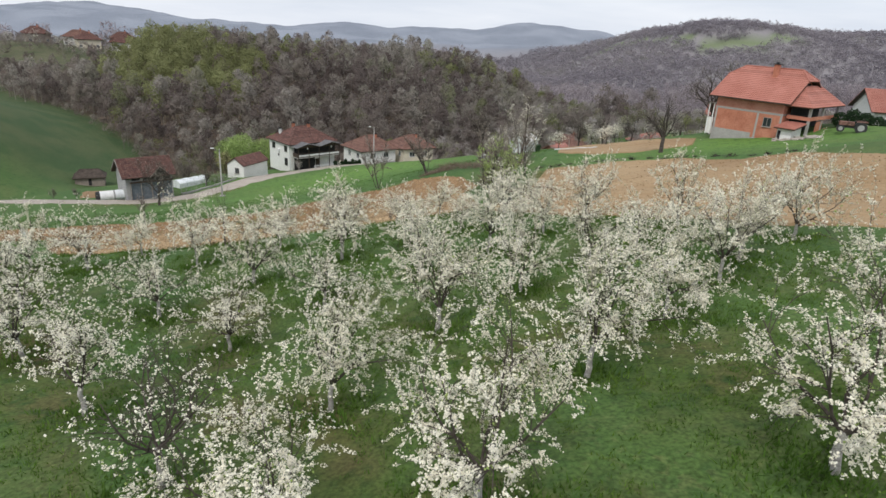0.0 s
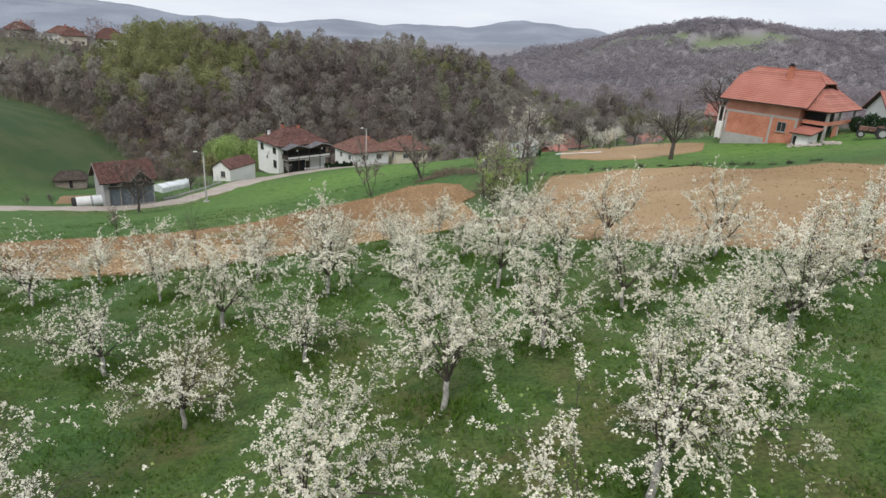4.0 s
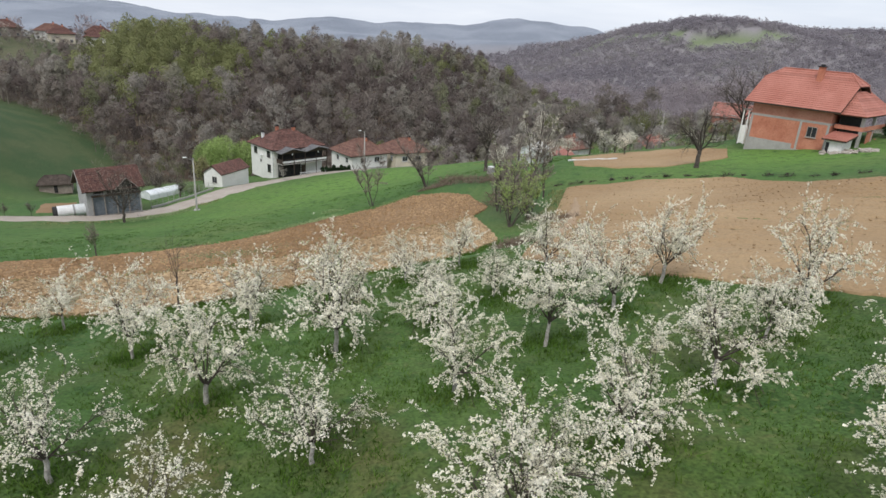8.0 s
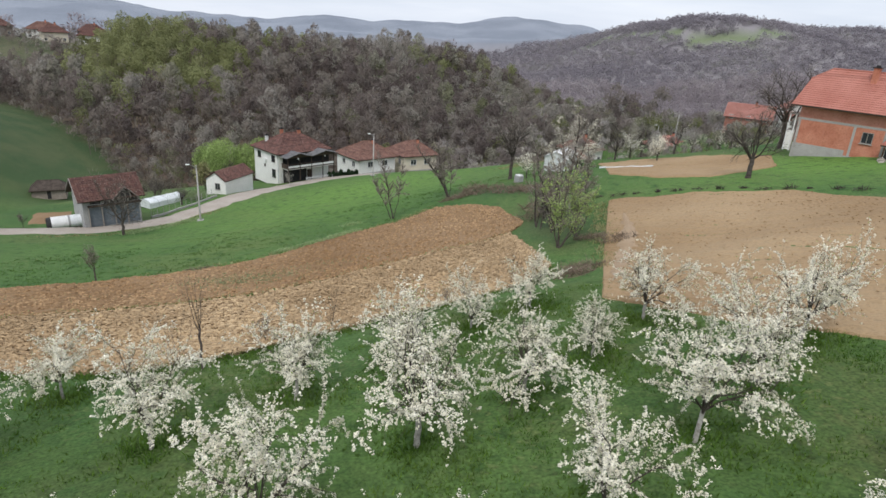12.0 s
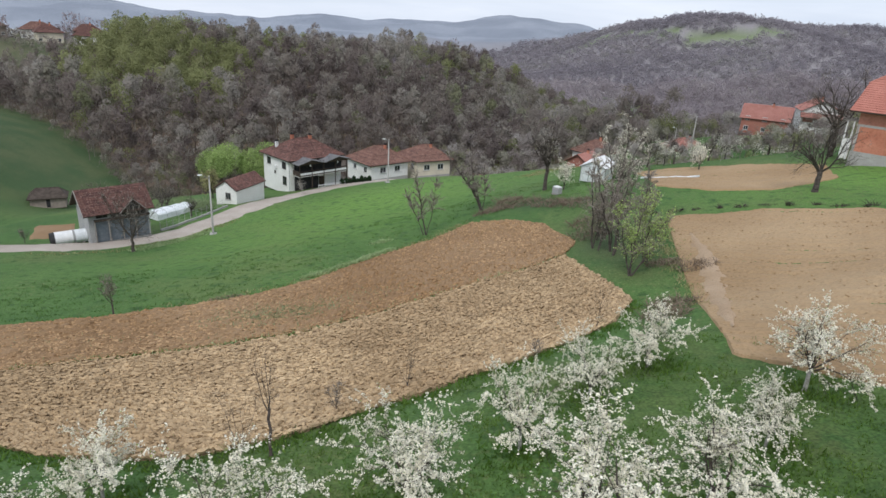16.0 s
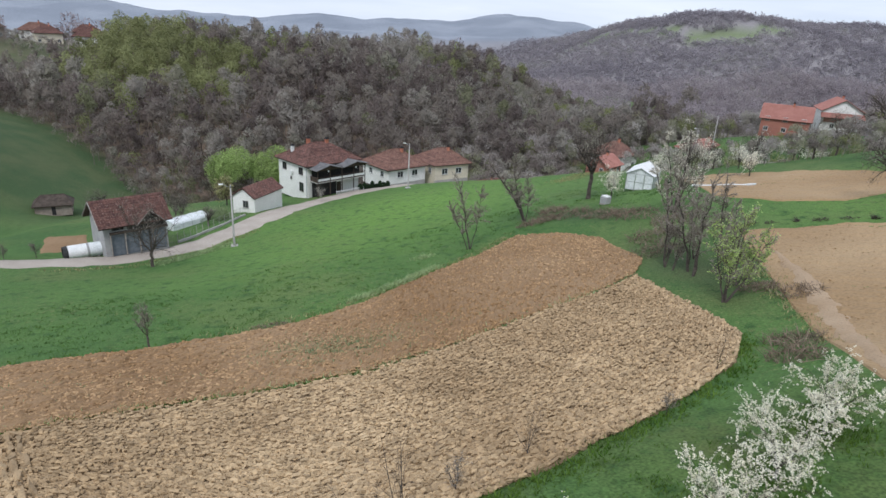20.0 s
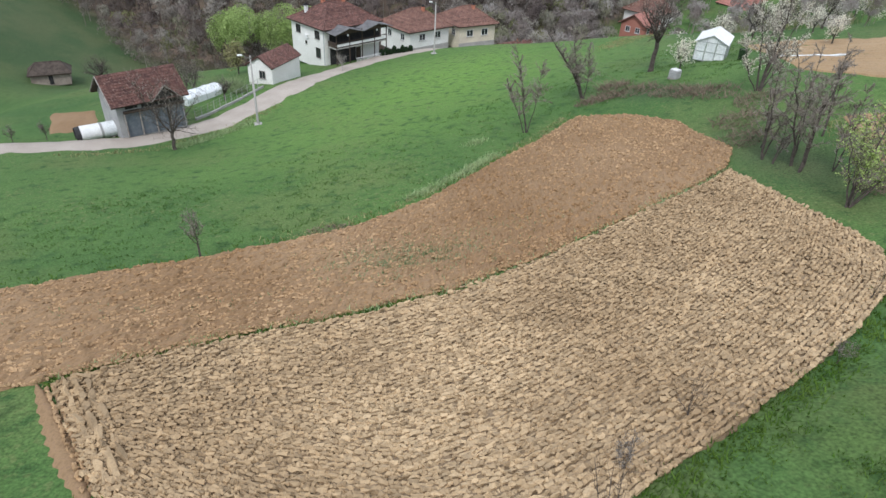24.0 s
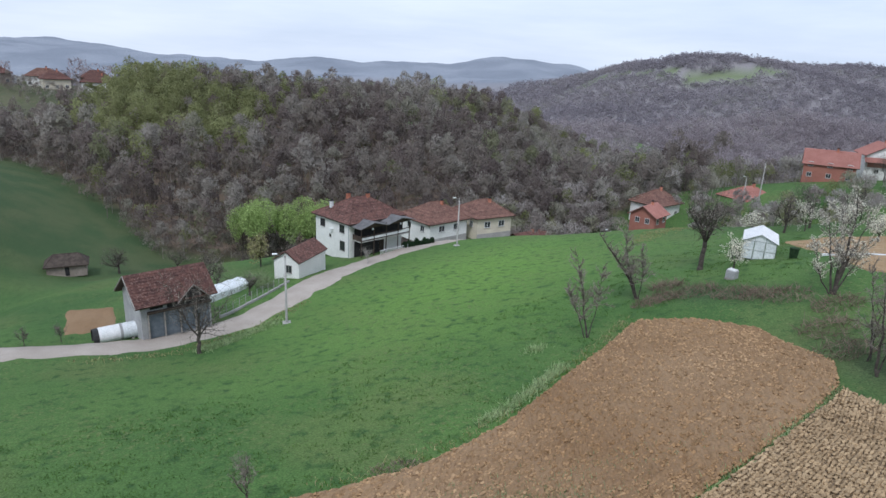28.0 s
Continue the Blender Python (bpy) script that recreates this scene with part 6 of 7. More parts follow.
for k, (x, y, r, h) in enumerate(((9.4, 84.8, 1.8, 1.3), (12.2, 84.2, 2.2, 1.4), (14.2, 81.5, 2.0, 1.2), (16.8, 78.6, 2.3, 1.3), (18.5, 75.2, 2.0, 1.4), (15.4, 72.2, 2.2, 1.5), (11.2, 87.2, 1.6, 1.6), (14.2, 69.0, 2.0, 1.3), (16.6, 55.5, 1.6, 1.0), (12.0, 49.4, 1.5, 1.1), (10.6, 47.4, 1.4, 1.0), (-15.8, 63.4, 1.6, 0.5), (15.5, 80.0, 1.8, 1.1), (8.0, 84.6, 1.4, 0.7), (15.4, 57.4, 1.3, 0.8))):
    bramble(x, y, r, h * 0.65, 300 + k)
for k in range(16):
    t0 = k / 15
    q = along([(20.8, 71.0), (26.9, 68.1), (31.8, 65.2), (35.6, 60.4), (40.9, 53.5)], 16)[k]
    bramble(q[0] + 0.4 * math.sin(k * 3.1), q[1], 0.5 + 0.3 * math.sin(k * 1.7), 0.42 + 0.2 * math.sin(k * 2.3), 340 + k, "low dark stumpy shrub of the field hedge", "hedge_shrub", "darkbark", 60)

VERGE_N = FIELD_B[1][:-2]
tuft_cloud("verge_grass", np.vstack([strip([(x, y + 0.5) for x, y in VERGE_N], 260, 0.3, 1), strip([(x, y - 0.4) for x, y in FIELD_A[0]], 900, 0.35, 3), strip([(x, y + 0.1) for x, y in FIELD_A[1][:5]], 520, 0.16, 14)]), M["grassblade"], "rough green grass along the field edges", 0.22, 0.1, 4, 21)
tuft_cloud("dry_grass", np.vstack([strip([(x, y + 0.9) for x, y in VERGE_N[3:]], 260, 0.35, 4), strip([(20, 113), (26, 119), (32, 123)], 420, 1.1, 8), strip([(x, y + 0.1) for x, y in FIELD_A[1]], 330, 0.2, 5), strip([(-44, 90), (-36, 92.2), (-28, 101.5), (-24, 108)], 300, 0.5, 6), strip([(13.2, 47.5), (16.2, 57), (20.4, 68.5)], 420, 0.5, 7)]), M["strawgrass"], "pale dry grass along banks and lane", 0.2, 0.1, 4, 22)


def orchard_grass():
    rng = np.random.default_rng(9)
    x, y = rng.uniform(-32, 24, 60000), rng.uniform(3, 47, 60000)
    ok = (y < 42.5 + 0.2 * x - 1.5) & (y < 62 - 2.1 * x + 4) & (ripple(x, y, 1.3) + ripple(y, x, 0.6) + rng.normal(size=60000) * 0.5 > 0.15) & (np.abs(x - 3) < 0.95 * (y + 8))
    tuft_cloud("orchard_grass", np.stack([x[ok], y[ok]], 1)[:17000], M["grassblade"], "short uneven grass under the plum trees", 0.13, 0.06, 5, 23)
    p = []
    for px, py in PLUMS:
        n = 100
        p.append(np.stack([px + rng.normal(size=n) * 0.75, py + rng.normal(size=n) * 0.7], 1))
    tuft_cloud("trunk_grass", np.vstack(p), M["grassblade"], "longer lush grass round the plum trunks", 0.24, 0.08, 5, 24)


orchard_grass()


def weeds():
    rng = np.random.default_rng(33)
    p = np.vstack([rng.normal(size=(1500, 2)) * (2.6, 1.3) + (-11.2, 58.2), rng.normal(size=(160, 2)) * (3, 0.7) + (-4.5, 61.0), rng.normal(size=(120, 2)) * (5, 1.0) + (-24, 54)])
    tuft_cloud("field_weeds", p, M["weed"], "sparse green weeds sprouting on the tilled field", 0.3, 0.12, 4, 25)


tuft_cloud("pale_grass", np.vstack([strip([(-10.4, 67.6), (-6.5, 70.9), (-2.8, 75.0)], 420, 0.22, 9), strip([(-4.4, 78.6), (-3.4, 79.4)], 60, 0.35, 15), strip([(-33, 93.0), (-29.5, 97.8), (-26.4, 102.0)], 420, 0.5, 16), strip([(x, y + 0.2) for x, y in FIELD_A[1]], 260, 0.18, 10)]), M["palegrass"], "pale green grass tufts along the field edges", 0.3, 0.12, 4, 28)
weeds()


def meadow_grass():
    rng = np.random.default_rng(12)
    x, y = rng.uniform(-62, 34, 90000), rng.uniform(56, 132, 90000)
    edge = np.interp(x, [p[0] for p in FIELD_B[1][:8]], [p[1] for p in FIELD_B[1][:8]])
    lane = np.interp(x, [p[0] for p in ROAD], [p[1] for p in ROAD])
    clump = hash01(np.floor(x / 0.9 + 0.5 * np.sin(y)), np.floor(y / 0.55 + 0.4 * np.sin(x * 1.3)), 2.0) * 0.6 + hash01(np.floor(x / 5), np.floor(y / 4), 7.0) * 0.4
    ok = (y > edge + 1.2) & (y < np.minimum(lane - 3.2, 92 + 0.5 * x)) & (clump + rng.normal(size=len(x)) * 0.12 > 0.66)
    p = np.stack([x[ok], y[ok]], 1)
    tuft_cloud("meadow_tufts", p[:7500], M["tuft"], "darker tufts of grass across the sloping meadow", 0.13, 0.1, 4, 26)
    tuft_cloud("meadow_blades", p[7500:13000], M["tuftlight"], "lighter young grass across the sloping meadow", 0.12, 0.1, 4, 27)


meadow_grass()


# ---------------------------------------------------------------- garden and yard things
def glass_shed():
    t = thing_at("greenhouse", 23.1, 89.0, at(22.4, 90.6) - 0.05, 55, "small white polycarbonate greenhouse on the grass bank", "greenhouse")
    L, W, h, r = 4.4, 3.0, 1.95, 0.75
    fr = Tubes()
    for x in (0, L / 3, 2 * L / 3, L):
        for y in (0, W):
            fr.add((x, y, -0.2), (x, y, h), 0.035, 0.035, 4)
        fr.add((x, 0, h), (x, W / 2, h + r), 0.035, 0.035, 4); fr.add((x, W, h), (x, W / 2, h + r), 0.035, 0.035, 4)
    for y in (0, W, W / 3, 2 * W / 3):
        fr.add((0, y, -0.2), (0, y, h + (0 if y in (0, W) else r * 0.6)), 0.035, 0.035, 4)
    for z in (0.1, 1.0, h):
        fr.add((0, 0, z), (0, W, z), 0.03, 0.03, 4); fr.add((0, 0, z), (L, 0, z), 0.03, 0.03, 4)
    part("frame", fr.mesh(), M["galv"], t)
    for i in range(3):
        for z0, z1 in ((0.12, 0.97), (1.03, h - 0.03)):
            part("panel", boxes((0.01, i * W / 3 + 0.05, z0, 0.03, (i + 1) * W / 3 - 0.05, z1)), M["plastic"], t)
            part("panel", boxes((i * L / 3 + 0.05, 0.01, z0, (i + 1) * L / 3 - 0.05, 0.03, z1)), M["plastic"], t)
            part("panel", boxes((i * L / 3 + 0.05, W - 0.03, z0, (i + 1) * L / 3 - 0.05, W - 0.01, z1)), M["plastic"], t)
    for y0, y1 in ((-0.15, W / 2), (W + 0.15, W / 2)):
        bm = bmesh.new()
        p = [(-0.2, y0, h - 0.05), (L + 0.2, y0, h - 0.05), (L + 0.2, y1, h + r), (-0.2, y1, h + r)]
        a, b = [bm.verts.new((q[0], q[1], q[2] + 0.06)) for q in p], [bm.verts.new((q[0], q[1], q[2] + 0.02)) for q in p]
        bm.faces.new(a); bm.faces.new(b[::-1])
        for i in range(4):
            bm.faces.new((a[i], b[i], b[(i + 1) % 4], a[(i + 1) % 4]))
        part("roof_sheet", bm, M["whitepaint"], t)
    bm = bmesh.new(); v = [bm.verts.new(q) for q in ((0.02, 0, h), (0.02, W, h), (0.02, W / 2, h + r))]; w = [bm.verts.new(q.co + Vector((0.02, 0, 0))) for q in v]
    bm.faces.new(v); bm.faces.new(w[::-1])
    part("gable_panel", bm, M["plastic"], t)


def water_box():
    x, y = 16.1, 85.0
    t = thing_at("water_tank", x, y, at(x, y), 30, "grey caged plastic water tank standing on grass", "tank")
    t.scale = (0.75, 0.75, 0.75)
    part("tank", boxes((-0.5, -0.6, 0.1, 0.5, 0.6, 1.1), bev=0.06), M["greyblock"], t)
    part("lid", boxes((-0.42, -0.5, 1.1, 0.42, 0.5, 1.22), bev=0.03), M["whitepaint"], t, "white plastic lid")
    part("pallet", boxes((-0.55, -0.62, -0.1, 0.55, 0.62, 0.09)), M["greywood"], t)


def dark_bin():
    x, y = 24.6, 88.4
    t = thing_at("bin", x, y, at(x, y), 0, "dark green plastic bin on the grass", "bin")
    tb = Tubes(); tb.add((0, 0, -0.05), (0, 0, 1.0), 0.34, 0.42, 12); part("body", tb.mesh(), M["evergreen"], t)
    tb = Tubes(); tb.add((0, 0, 1.0), (0, 0, 1.08), 0.45, 0.4, 12); part("lid", tb.mesh(), M["evergreen"], t)


def white_tank():
    a, b = Vector((-44.4, 96.9, 0)), Vector((-40.9, 99.0, 0))
    d = (b - a).normalized(); z = at(-42.7, 98) + 0.75
    t = thing_at("storage_tank", a.x, a.y, z, math.degrees(math.atan2(d.y, d.x)), "long white cylindrical tank lying beside the barn", "tank")
    ln, R, n = (b - a).length, 0.85, 24

    def ring(x0, x1, r0, r1, hollow=False):
        bm = bmesh.new()
        rows = [[bm.verts.new((x, math.cos(6.2832 * i / n) * r, math.sin(6.2832 * i / n) * r)) for i in range(n)] for x, r in ((x0, r0), (x1, r1), (x1, r1 - 0.06), (x0, r0 - 0.06))]
        for k in range(4):
            for i in range(n):
                bm.faces.new((rows[k][i], rows[k][(i + 1) % n], rows[(k + 1) % 4][(i + 1) % n], rows[(k + 1) % 4][i]))
        return bm

    part("shell", ring(0.5, ln * 0.62, R, R), M["whitepaint"], t, smooth=False); part("shell", ring(ln * 0.66, ln, R, R), M["plastic"], t)
    part("band", ring(ln * 0.61, ln * 0.67, R + 0.02, R + 0.02), M["greyblock"], t)
    part("end_ring", ring(0.0, 0.52, R * 0.94, R + 0.01), M["rubber"], t); part("end_ring", ring(ln, ln + 0.5, R * 1.0, R * 0.95), M["rubber"], t)
    tb = Tubes(); tb.add((0.25, 0, 0), (0.3, 0, 0), R * 0.9, R * 0.9, n); part("end_plate", tb.mesh(), M["greywood"], t)
    for x in (0.9, ln - 0.6):
        part("cradle", boxes((x, -0.7, -1.1, x + 0.25, 0.7, -0.66)), M["greywood"], t)


def poly_tunnel():
    t = thing_at("poly_tunnel", -35.9, 111.2, at(-34, 113.5) - 0.05, 52, "low white plastic-covered garden tunnel beyond the barn", "greenhouse")
    L, W, n = 6.2, 2.8, 10
    bm = bmesh.new()
    prev = None
    for k in range(9):
        x = L * k / 8; sag = 0.06 * math.sin(k * 2.4)
        row = [bm.verts.new((x, W / 2 - W / 2 * math.cos(math.pi * i / n), (1.2 + sag) * math.sin(math.pi * i / n) ** 0.35 if 0 < i < n else -0.1)) for i in range(n + 1)]
        if prev:
            for i in range(n):
                bm.faces.new((prev[i], prev[i + 1], row[i + 1], row[i]))
        else:
            bm.faces.new(row)
        prev = row
    bm.faces.new(prev[::-1])
    part("cover", bm, M["plastic"], t)
    for k in (0, 2, 4, 6, 8):
        tb = Tubes(); x = L * k / 8
        pts = [(x, W / 2 - (W / 2 + 0.02) * math.cos(math.pi * i / n), 1.23 * math.sin(math.pi * i / n) ** 0.35 if 0 < i < n else -0.1) for i in range(n + 1)]
        for p, q in zip(pts, pts[1:]):
            tb.add(p, q, 0.025, 0.025, 4)
        part("hoop", tb.mesh(), M["galv"], t)


def street_pole(x, y, h, z=None, lamp=True, turn=0, label="grey concrete street pole with a lamp arm beside the lane"):
    t = thing_at("street_lamp", x, y, z if z is not None else at(x, y), turn, label, "street lamp", "street poles along the lane")
    tb = Tubes(); tb.add((0, 0, -0.5), (0, 0, h), 0.15, 0.085, 10); part("pole", tb.mesh(), M["concrete"], t, smooth=True)
    part("footing", boxes((-0.45, -0.45, -0.3, 0.45, 0.45, 0.12), bev=0.05), M["concrete"], t)
    if lamp:
        tb = Tubes(); tb.add((0, 0, h - 0.35), (-0.9, -0.25, h + 0.15), 0.03, 0.025, 6); part("arm", tb.mesh(), M["galv"], t)
        part("lamp_head", boxes((-1.35, -0.42, h + 0.1, -0.8, -0.14, h + 0.24), bev=0.04), M["whitepaint"], t, "white lamp head")
    part("crossbar", boxes((-0.05, -0.35, h - 0.25, 0.05, 0.35, h - 0.17)), M["darkwood"], t)


def sheet_strip():
    p = along([(27.0, 87.6), (29.4, 85.6), (32.2, 84.0)], 14)
    v, f = [], []
    for k, (x, y) in enumerate(p):
        for d in (-0.2, 0.2):
            v.append((x + d * 0.6 + 0.05 * math.sin(k * 2), y + d * 0.8, at(x, y) + 0.17 + 0.03 * math.sin(k * 1.7 + d)))
    for k in range(13):
        f.append((2 * k, 2 * k + 1, 2 * k + 3, 2 * k + 2))
    n = len(v)
    v += [(a, b, c - 0.14) for a, b, c in v]
    f += [tuple(i + n for i in q[::-1]) for q in f]
    f += [(2 * k, 2 * k + 2, 2 * k + 2 + n, 2 * k + n) for k in range(13)] + [(2 * k + 1, 2 * k + 1 + n, 2 * k + 3 + n, 2 * k + 3) for k in range(13)]
    tagged(part("plastic_sheet", (v, f), M["plastic"]), "white plastic crop sheet laid in a strip on soil", "sheet")


def marker_post(x, y, lean=8, h=1.3):
    t = empty("marker_post", pose(x, y, at(x, y), lean, -4, 0), "white painted leaning post at the field corner", "post")
    part("post", boxes((-0.09, -0.05, -0.3, 0.09, 0.05, h * 0.45), bev=0.01), M["greywood"], t)
    part("board", boxes((-0.16, -0.07, h * 0.4, 0.16, 0.0, h * 1.15), bev=0.01), M["whitepaint"], t, "white board")


def soil_patch():
    v, f = [], []
    for i in range(9):
        for j in range(9):
            x = -48.6 + i * 0.78 - 0.72 * j + 0.1 * math.sin(j * 2.0); y = 99.2 + j * 1.75 + 0.15 * math.sin(i * 2.0)
            edge = i in (0, 8) or j in (0, 8)
            v.append((x, y, at(x, y) + (-0.1 if edge else 0.09 + 0.04 * math.sin(i * 3 + j * 5))))
    for i in range(8):
        for j in range(8):
            f.append((i * 9 + j, (i + 1) * 9 + j, (i + 1) * 9 + j + 1, i * 9 + j + 1))
    tagged(part("garden_bed", (v, f), M["soil_red"]), "freshly dug brown garden bed behind the barn", "field", kind="structure")


def tractor():
    x, y = 57.6, 67.3
    t = thing_at("tractor", x, y, at(x, y) + 0.0, -35, "small old open tractor parked on the grass", "tractor")
    part("bonnet", boxes((-1.6, -0.32, 0.75, 0.0, 0.32, 1.25), bev=0.06), M["tile_mid"], t)
    part("chassis", boxes((-1.7, -0.2, 0.5, 1.0, 0.2, 0.78), bev=0.03), M["rubber"], t)
    part("seat", boxes((0.45, -0.25, 1.15, 0.9, 0.25, 1.25), (0.82, -0.25, 1.25, 0.92, 0.25, 1.65), bev=0.02), M["darkwood"], t)
    part("fender", boxes((0.1, -0.75, 1.3, 1.3, -0.45, 1.38), bev=0.02), M["tile_mid"], t); part("fender", boxes((0.1, 0.45, 1.3, 1.3, 0.75, 1.38), bev=0.02), M["tile_mid"], t)
    tb = Tubes(); tb.add((0.0, 0, 1.2), (0.3, 0, 1.55), 0.03, 0.03, 6); part("steering_column", tb.mesh(), M["rubber"], t)
    for wx, wy, R in ((-1.35, -0.6, 0.42), (-1.35, 0.6, 0.42), (0.7, -0.62, 0.66), (0.7, 0.62, 0.66)):
        tb = Tubes(); tb.add((wx, wy - 0.14, R), (wx, wy + 0.14, R), R, R, 16); tb.add((wx, wy + 0.14, R), (wx, wy - 0.14, R), R, R, 16)
        w = part("wheel", tb.mesh(), M["rubber"], t)
        tb = Tubes(); tb.add((wx, wy - 0.16, R), (wx, wy + 0.16, R), R * 0.55, R * 0.55, 12); tb.add((wx, wy + 0.16, R), (wx, wy - 0.16, R), R * 0.55, R * 0.55, 12); part("rim", tb.mesh(), M["greyblock"], w)


def evergreen_shrub(x, y, r, h, seed):
    rng = np.random.default_rng(seed)
    t = empty("evergreen_shrub", pose(x, y, at(x, y)), "dark clipped evergreen shrub beside the house", "shrub", "evergreen hedge")
    tb = Tubes(); tb.add((0, 0, -0.2), (0, 0, h * 0.6), 0.06, 0.03, 5); part("stem", tb.mesh(), M["darkbark"], t)
    d = rng.normal(size=(700, 3)); d /= np.linalg.norm(d, axis=1)[:, None]
    p = d * rng.uniform(0.6, 1, 700)[:, None] * (r, r, h / 2) + (0, 0, h / 2)
    c, f = cards(p, 0.11, rng, 0.04); part("foliage", (c.tolist(), f), M["evergreen"], t)


def stone_heap(x, y, n, w, d, seed):
    """A loose bank of flat stones, each one a piece."""
    rng = np.random.default_rng(seed)
    t = empty("stone_bank", pose(x, y, at(x, y), 0, 0, 34), "low bank of pale loose stones before the brick house", "stones")
    for k in range(n):
        a, b, c = rng.uniform(0.22, 0.55), rng.uniform(0.18, 0.4), rng.uniform(0.06, 0.13)
        bm = boxes((-a, -b, -c, a, b, c), bev=0.06)
        for v in bm.verts:
            v.co += Vector(rng.normal(size=3)) * 0.035
        ob = part("stone", bm, M["stone"], t)
        u, w2 = rng.uniform(-w, w) * 0.5, rng.uniform(-d, d) * 0.5
        q = t.matrix_world @ Vector((w2, u, 0))
        ob.matrix_basis = Matrix.LocRotScale((w2, u, at(q.x, q.y) - at(x, y) + rng.uniform(0.0, 0.1)), Euler((rng.normal() * 0.15, rng.normal() * 0.15, rng.uniform(0, 3))), Vector((1, 1, 1)))


def garden_wall():
    """Low concrete edging with wire fence posts along the lane."""
    p = along([(-33.6, 104.6), (-31.6, 107.8), (-29.2, 112.1), (-26.9, 116.0)], 13)
    t = thing_at("garden_fence", p[0][0], p[0][1], at(*p[0]), 0, "low concrete garden edging with thin posts beside the lane", "fence")
    o = t.matrix_world.translation
    for k in range(12):
        a, b = p[k], p[k + 1]
        ln, yaw = math.hypot(*(b - a)), math.atan2(*(b - a)[::-1])
        bm = boxes((0, -0.12, -0.4, ln + 0.01 * (k % 2), 0.12, 0.32), bev=0.02)
        ob = part("kerb_block", bm, M["concrete"], t); ob.matrix_basis = Matrix.Translation((a[0] - o.x, a[1] - o.y, at(*a) - o.z)) @ Matrix.Rotation(yaw, 4, "Z")
        tb = Tubes(); tb.add((0, 0, 0.2), (0, 0, 1.5), 0.04, 0.035, 6)
        ob = part("post", tb.mesh(), M["concrete"], t); ob.matrix_basis = Matrix.Translation((a[0] - o.x, a[1] - o.y, at(*a) - o.z))
    for h in (0.7, 1.1, 1.45):
        tb = Tubes()
        for k in range(12):
            tb.add((p[k][0] - o.x, p[k][1] - o.y, at(*p[k]) - o.z + h), (p[k + 1][0] - o.x, p[k + 1][1] - o.y, at(*p[k + 1]) - o.z + h), 0.012, 0.012, 3)
        part("wire", tb.mesh(), M["galv"], t)


garden_wall()
for k, (x, y, r, h) in enumerate(((-33.5, 116.0, 1.6, 2.2), (-31.2, 118.5, 1.5, 2.0), (-35.2, 119.5, 1.8, 2.4), (-37.2, 116.8, 1.4, 1.8), (-30.0, 115.2, 1.1, 1.5))):
    bramble(x, y, r, h, 500 + k, "loose budding garden shrub behind the lane fence", "garden_shrub", "weed", 260)
stone_heap(52.4, 69.6, 46, 5.2, 2.2, 77)
glass_shed(); water_box(); dark_bin(); white_tank(); poly_tunnel(); sheet_strip(); soil_patch(); tractor()
marker_post(-26.95, 46.75)
street_pole(-25.6, 100.6, 8.0, turn=10)
street_pole(-1.1, 134.2, 8.2, turn=20)
street_pole(36.6, 158.6, 9.5, turn=0)
street_pole(72.5, 168, 10.0, turn=10)
street_pole(79.5, 172, 10.0, lamp=False, label="grey concrete utility pole among the houses")
for k in range(7):
    evergreen_shrub(60.6 + k * 1.35, 74.0 - k * 0.55, 0.95, 1.9 + 0.3 * math.sin(k * 2), 400 + k)
for k in range(8):
    evergreen_shrub(-9.8 + k * 0.75, 136.2 + k * 0.62, 0.4, 1.3 + 0.3 * math.sin(k * 2.7), 420 + k)


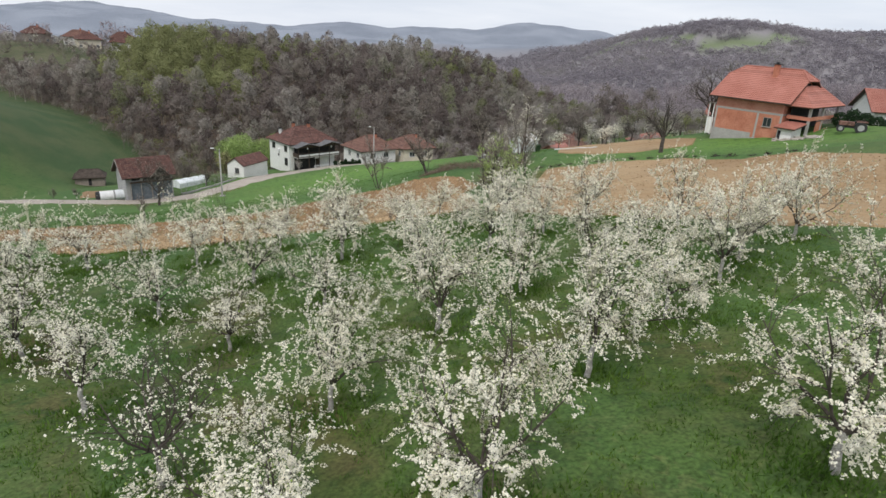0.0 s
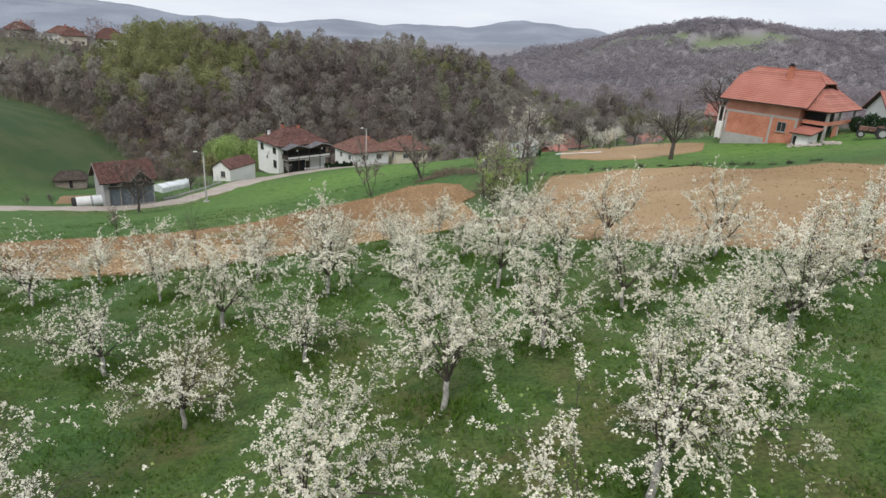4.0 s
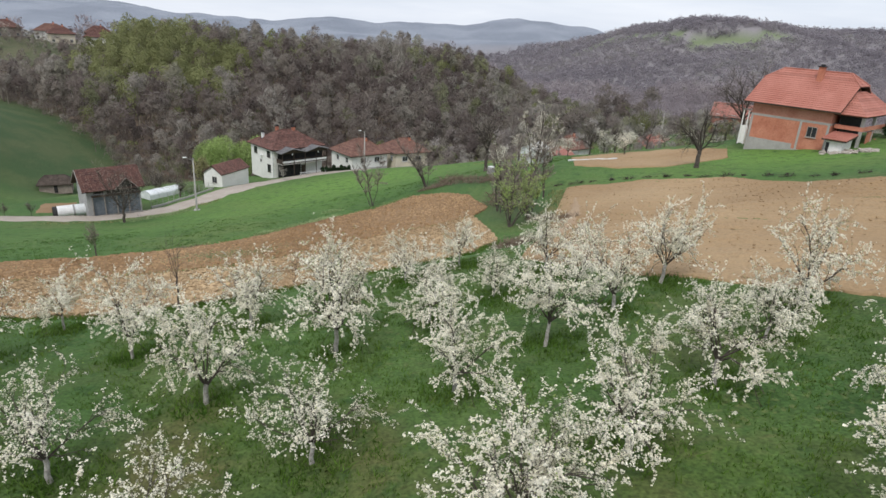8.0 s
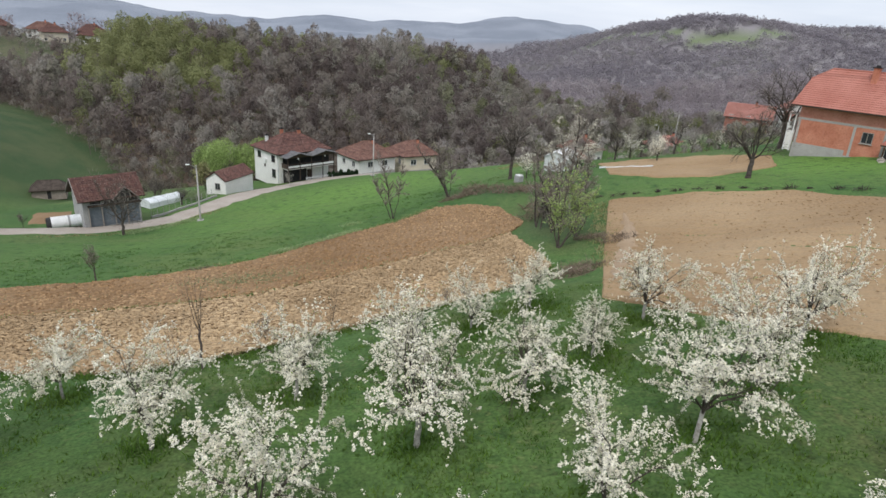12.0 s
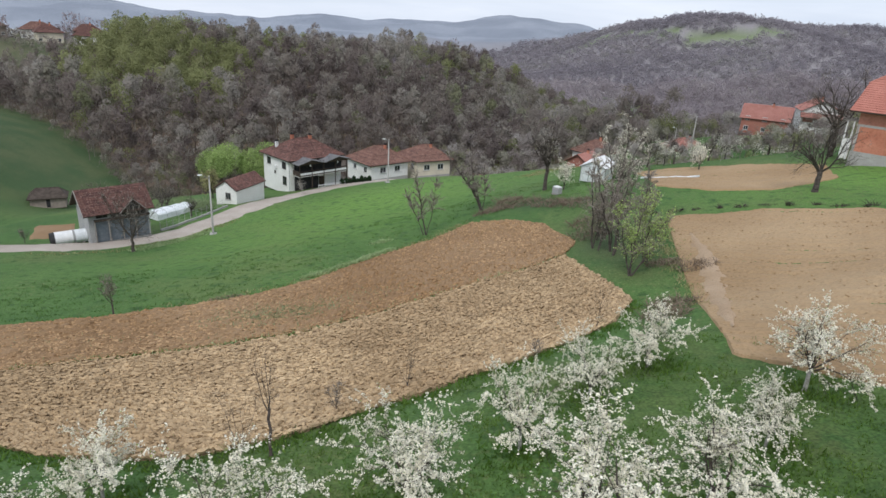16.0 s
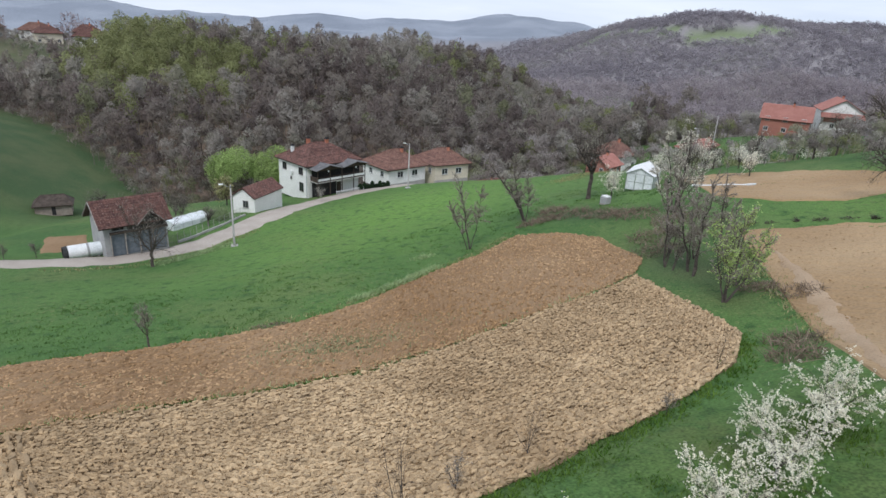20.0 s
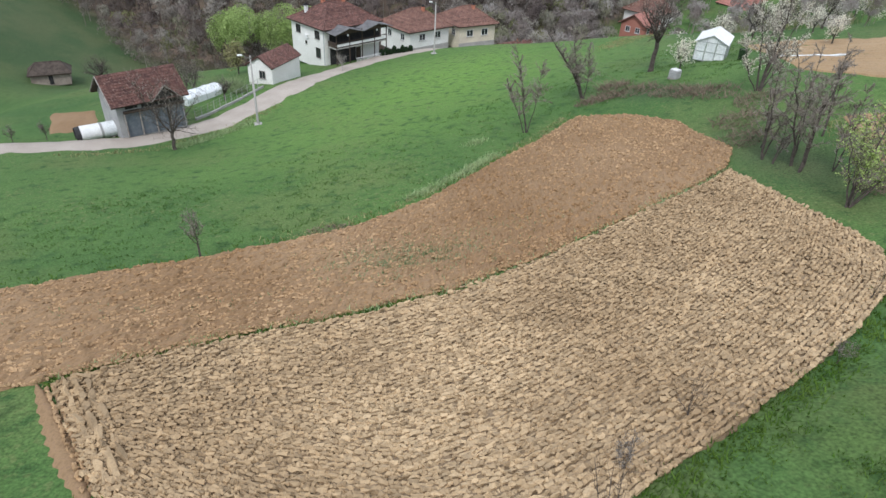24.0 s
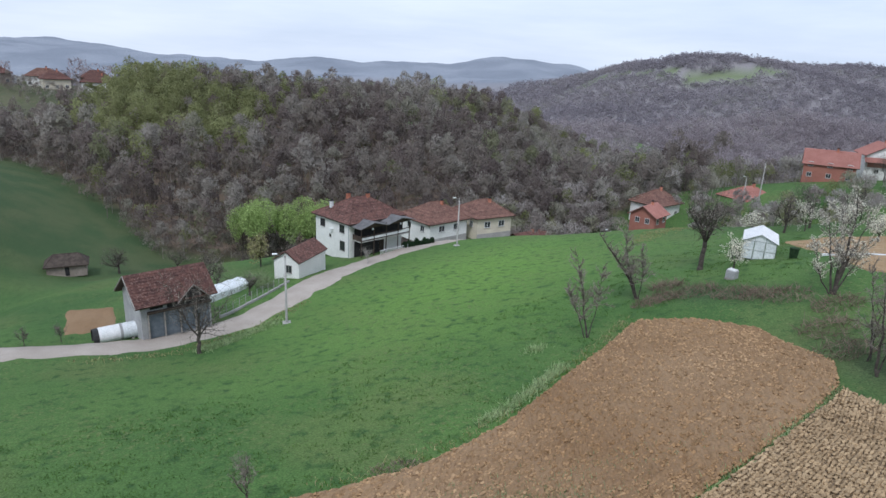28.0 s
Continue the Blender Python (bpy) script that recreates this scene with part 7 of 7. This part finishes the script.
# ---------------------------------------------------------------- houses of the village
def far_house(x, y, yaw, L, W, h, r, wall, roof, label, dz=0.0, storeys=1, gable=False, cat="house", low=-3.0):
    t = thing_at("village_house", x, y, at(x, y) + dz, yaw, label, cat)
    bm = bmesh.new(); shell(bm, L, W, low, h, 0.3)
    if gable:
        gable_fill(bm, 0, 0.3, W, h, r); gable_fill(bm, L - 0.3, L, W, h, r)
    part("wall", bm, M[wall], t)
    if gable:
        o = 0.6
        tiled("roof", t, M[roof], ((-o, -o, h - 0.2), (L + o, -o, h - 0.2), (L + o, W / 2, h + r + 0.1), (-o, W / 2, h + r + 0.1)), ((L + o, W + o, h - 0.2), (-o, W + o, h - 0.2), (-o, W / 2, h + r + 0.1), (L + o, W / 2, h + r + 0.1)))
    else:
        hip(t, L, W, h, r, 0.6, max(1.0, L - W * 0.8), M[roof])
    for s in range(storeys):
        for k in range(max(2, int(L / 3.2))):
            window(t, 1.5 + k * (L - 3.0) / max(1, int(L / 3.2) - 1), 0, 0.9 + 2.8 * s, 1.2, 1.2, "y-", "whitepaint", 1)
        for k in range(2):
            window(t, 0, W * (0.3 + 0.4 * k), 0.9 + 2.8 * s, 1.1, 1.2, "x-", "whitepaint", 1)
    chimney(t, L * 0.6, W * 0.45, h + r * 0.3, h + r + 0.7, 0.5, "brick")
    return t


far_house(49, 163.5, 40, 6.4, 6.0, 2.7, 2.0, "brick_dull", "tile_haze", "small red brick village house with a haze-paled tile roof", gable=True, dz=-25.4 - at(49, 163.5))
far_house(54, 172, 30, 9, 8, 4.0, 3.0, "plaster", "tile_mid", "pale village house with a dark red tile roof", dz=-26.0 - at(54, 172))
far_house(78, 174, 15, 10, 9, 4.2, 2.8, "plaster", "tile_haze", "long white village house with a haze-paled red tile roof", dz=-4.2)
far_house(101.5, 187, -37, 12, 9, 4.4, 3.4, "brick_dull", "tile_haze", "unrendered red brick village house with a broad haze-paled roof", storeys=2, gable=True, dz=1.0)
gabled = far_house(129.5, 183.5, 63, 11, 10, 5.8, 3.0, "plaster", "tile_haze", "two-storey white village house with a red gabled roof", storeys=1, gable=True, dz=0.5)
tiled("canopy", gabled, M["tile_haze"], ((-1.7, -0.5, 3.9), (-1.7, 10.5, 3.9), (0.1, 10.5, 5.2), (0.1, -0.5, 5.2)))
# flat dull-red band painted for the shaded storey under the canopy
part("veranda", boxes((-0.08, 0.5, 2.5, -0.01, 9.5, 4.2)), M["brick_dull"], gabled)
far_house(70.5, 80.5, -20, 12, 9, 3.2, 2.6, "plaster", "tile_red", "white neighbouring house with a red tile roof", gable=True, dz=-2.2 - at(70.5, 80.5), low=-14.0)
far_house(17.5, 158, 28, 8, 6, 2.2, 1.6, "greywood", "tile_old", "low dark wooden outbuilding with a brown roof", gable=True)
far_house(27, 163, 20, 7, 5, 2.2, 1.3, "greywood", "tile_old", "low dark wooden outbuilding with a brown roof", gable=True)
for k, (x, y, yaw, L, wl2, rf) in enumerate(((-130, 316, 20, 13, "plaster", "tile_old"), (-143, 312, 30, 10, "cream", "tile_old"), (-154, 322, 10, 12, "plaster", "tile_mid"), (-165, 312, 40, 10, "oldwall", "tile_old"), (-136, 333, 25, 11, "oldwall", "tile_old"))):
    far_house(x, y, yaw, L, 9, 4.5, 3, wl2, rf, "distant hilltop village house with a brown tile roof", storeys=1, dz=-0.6)
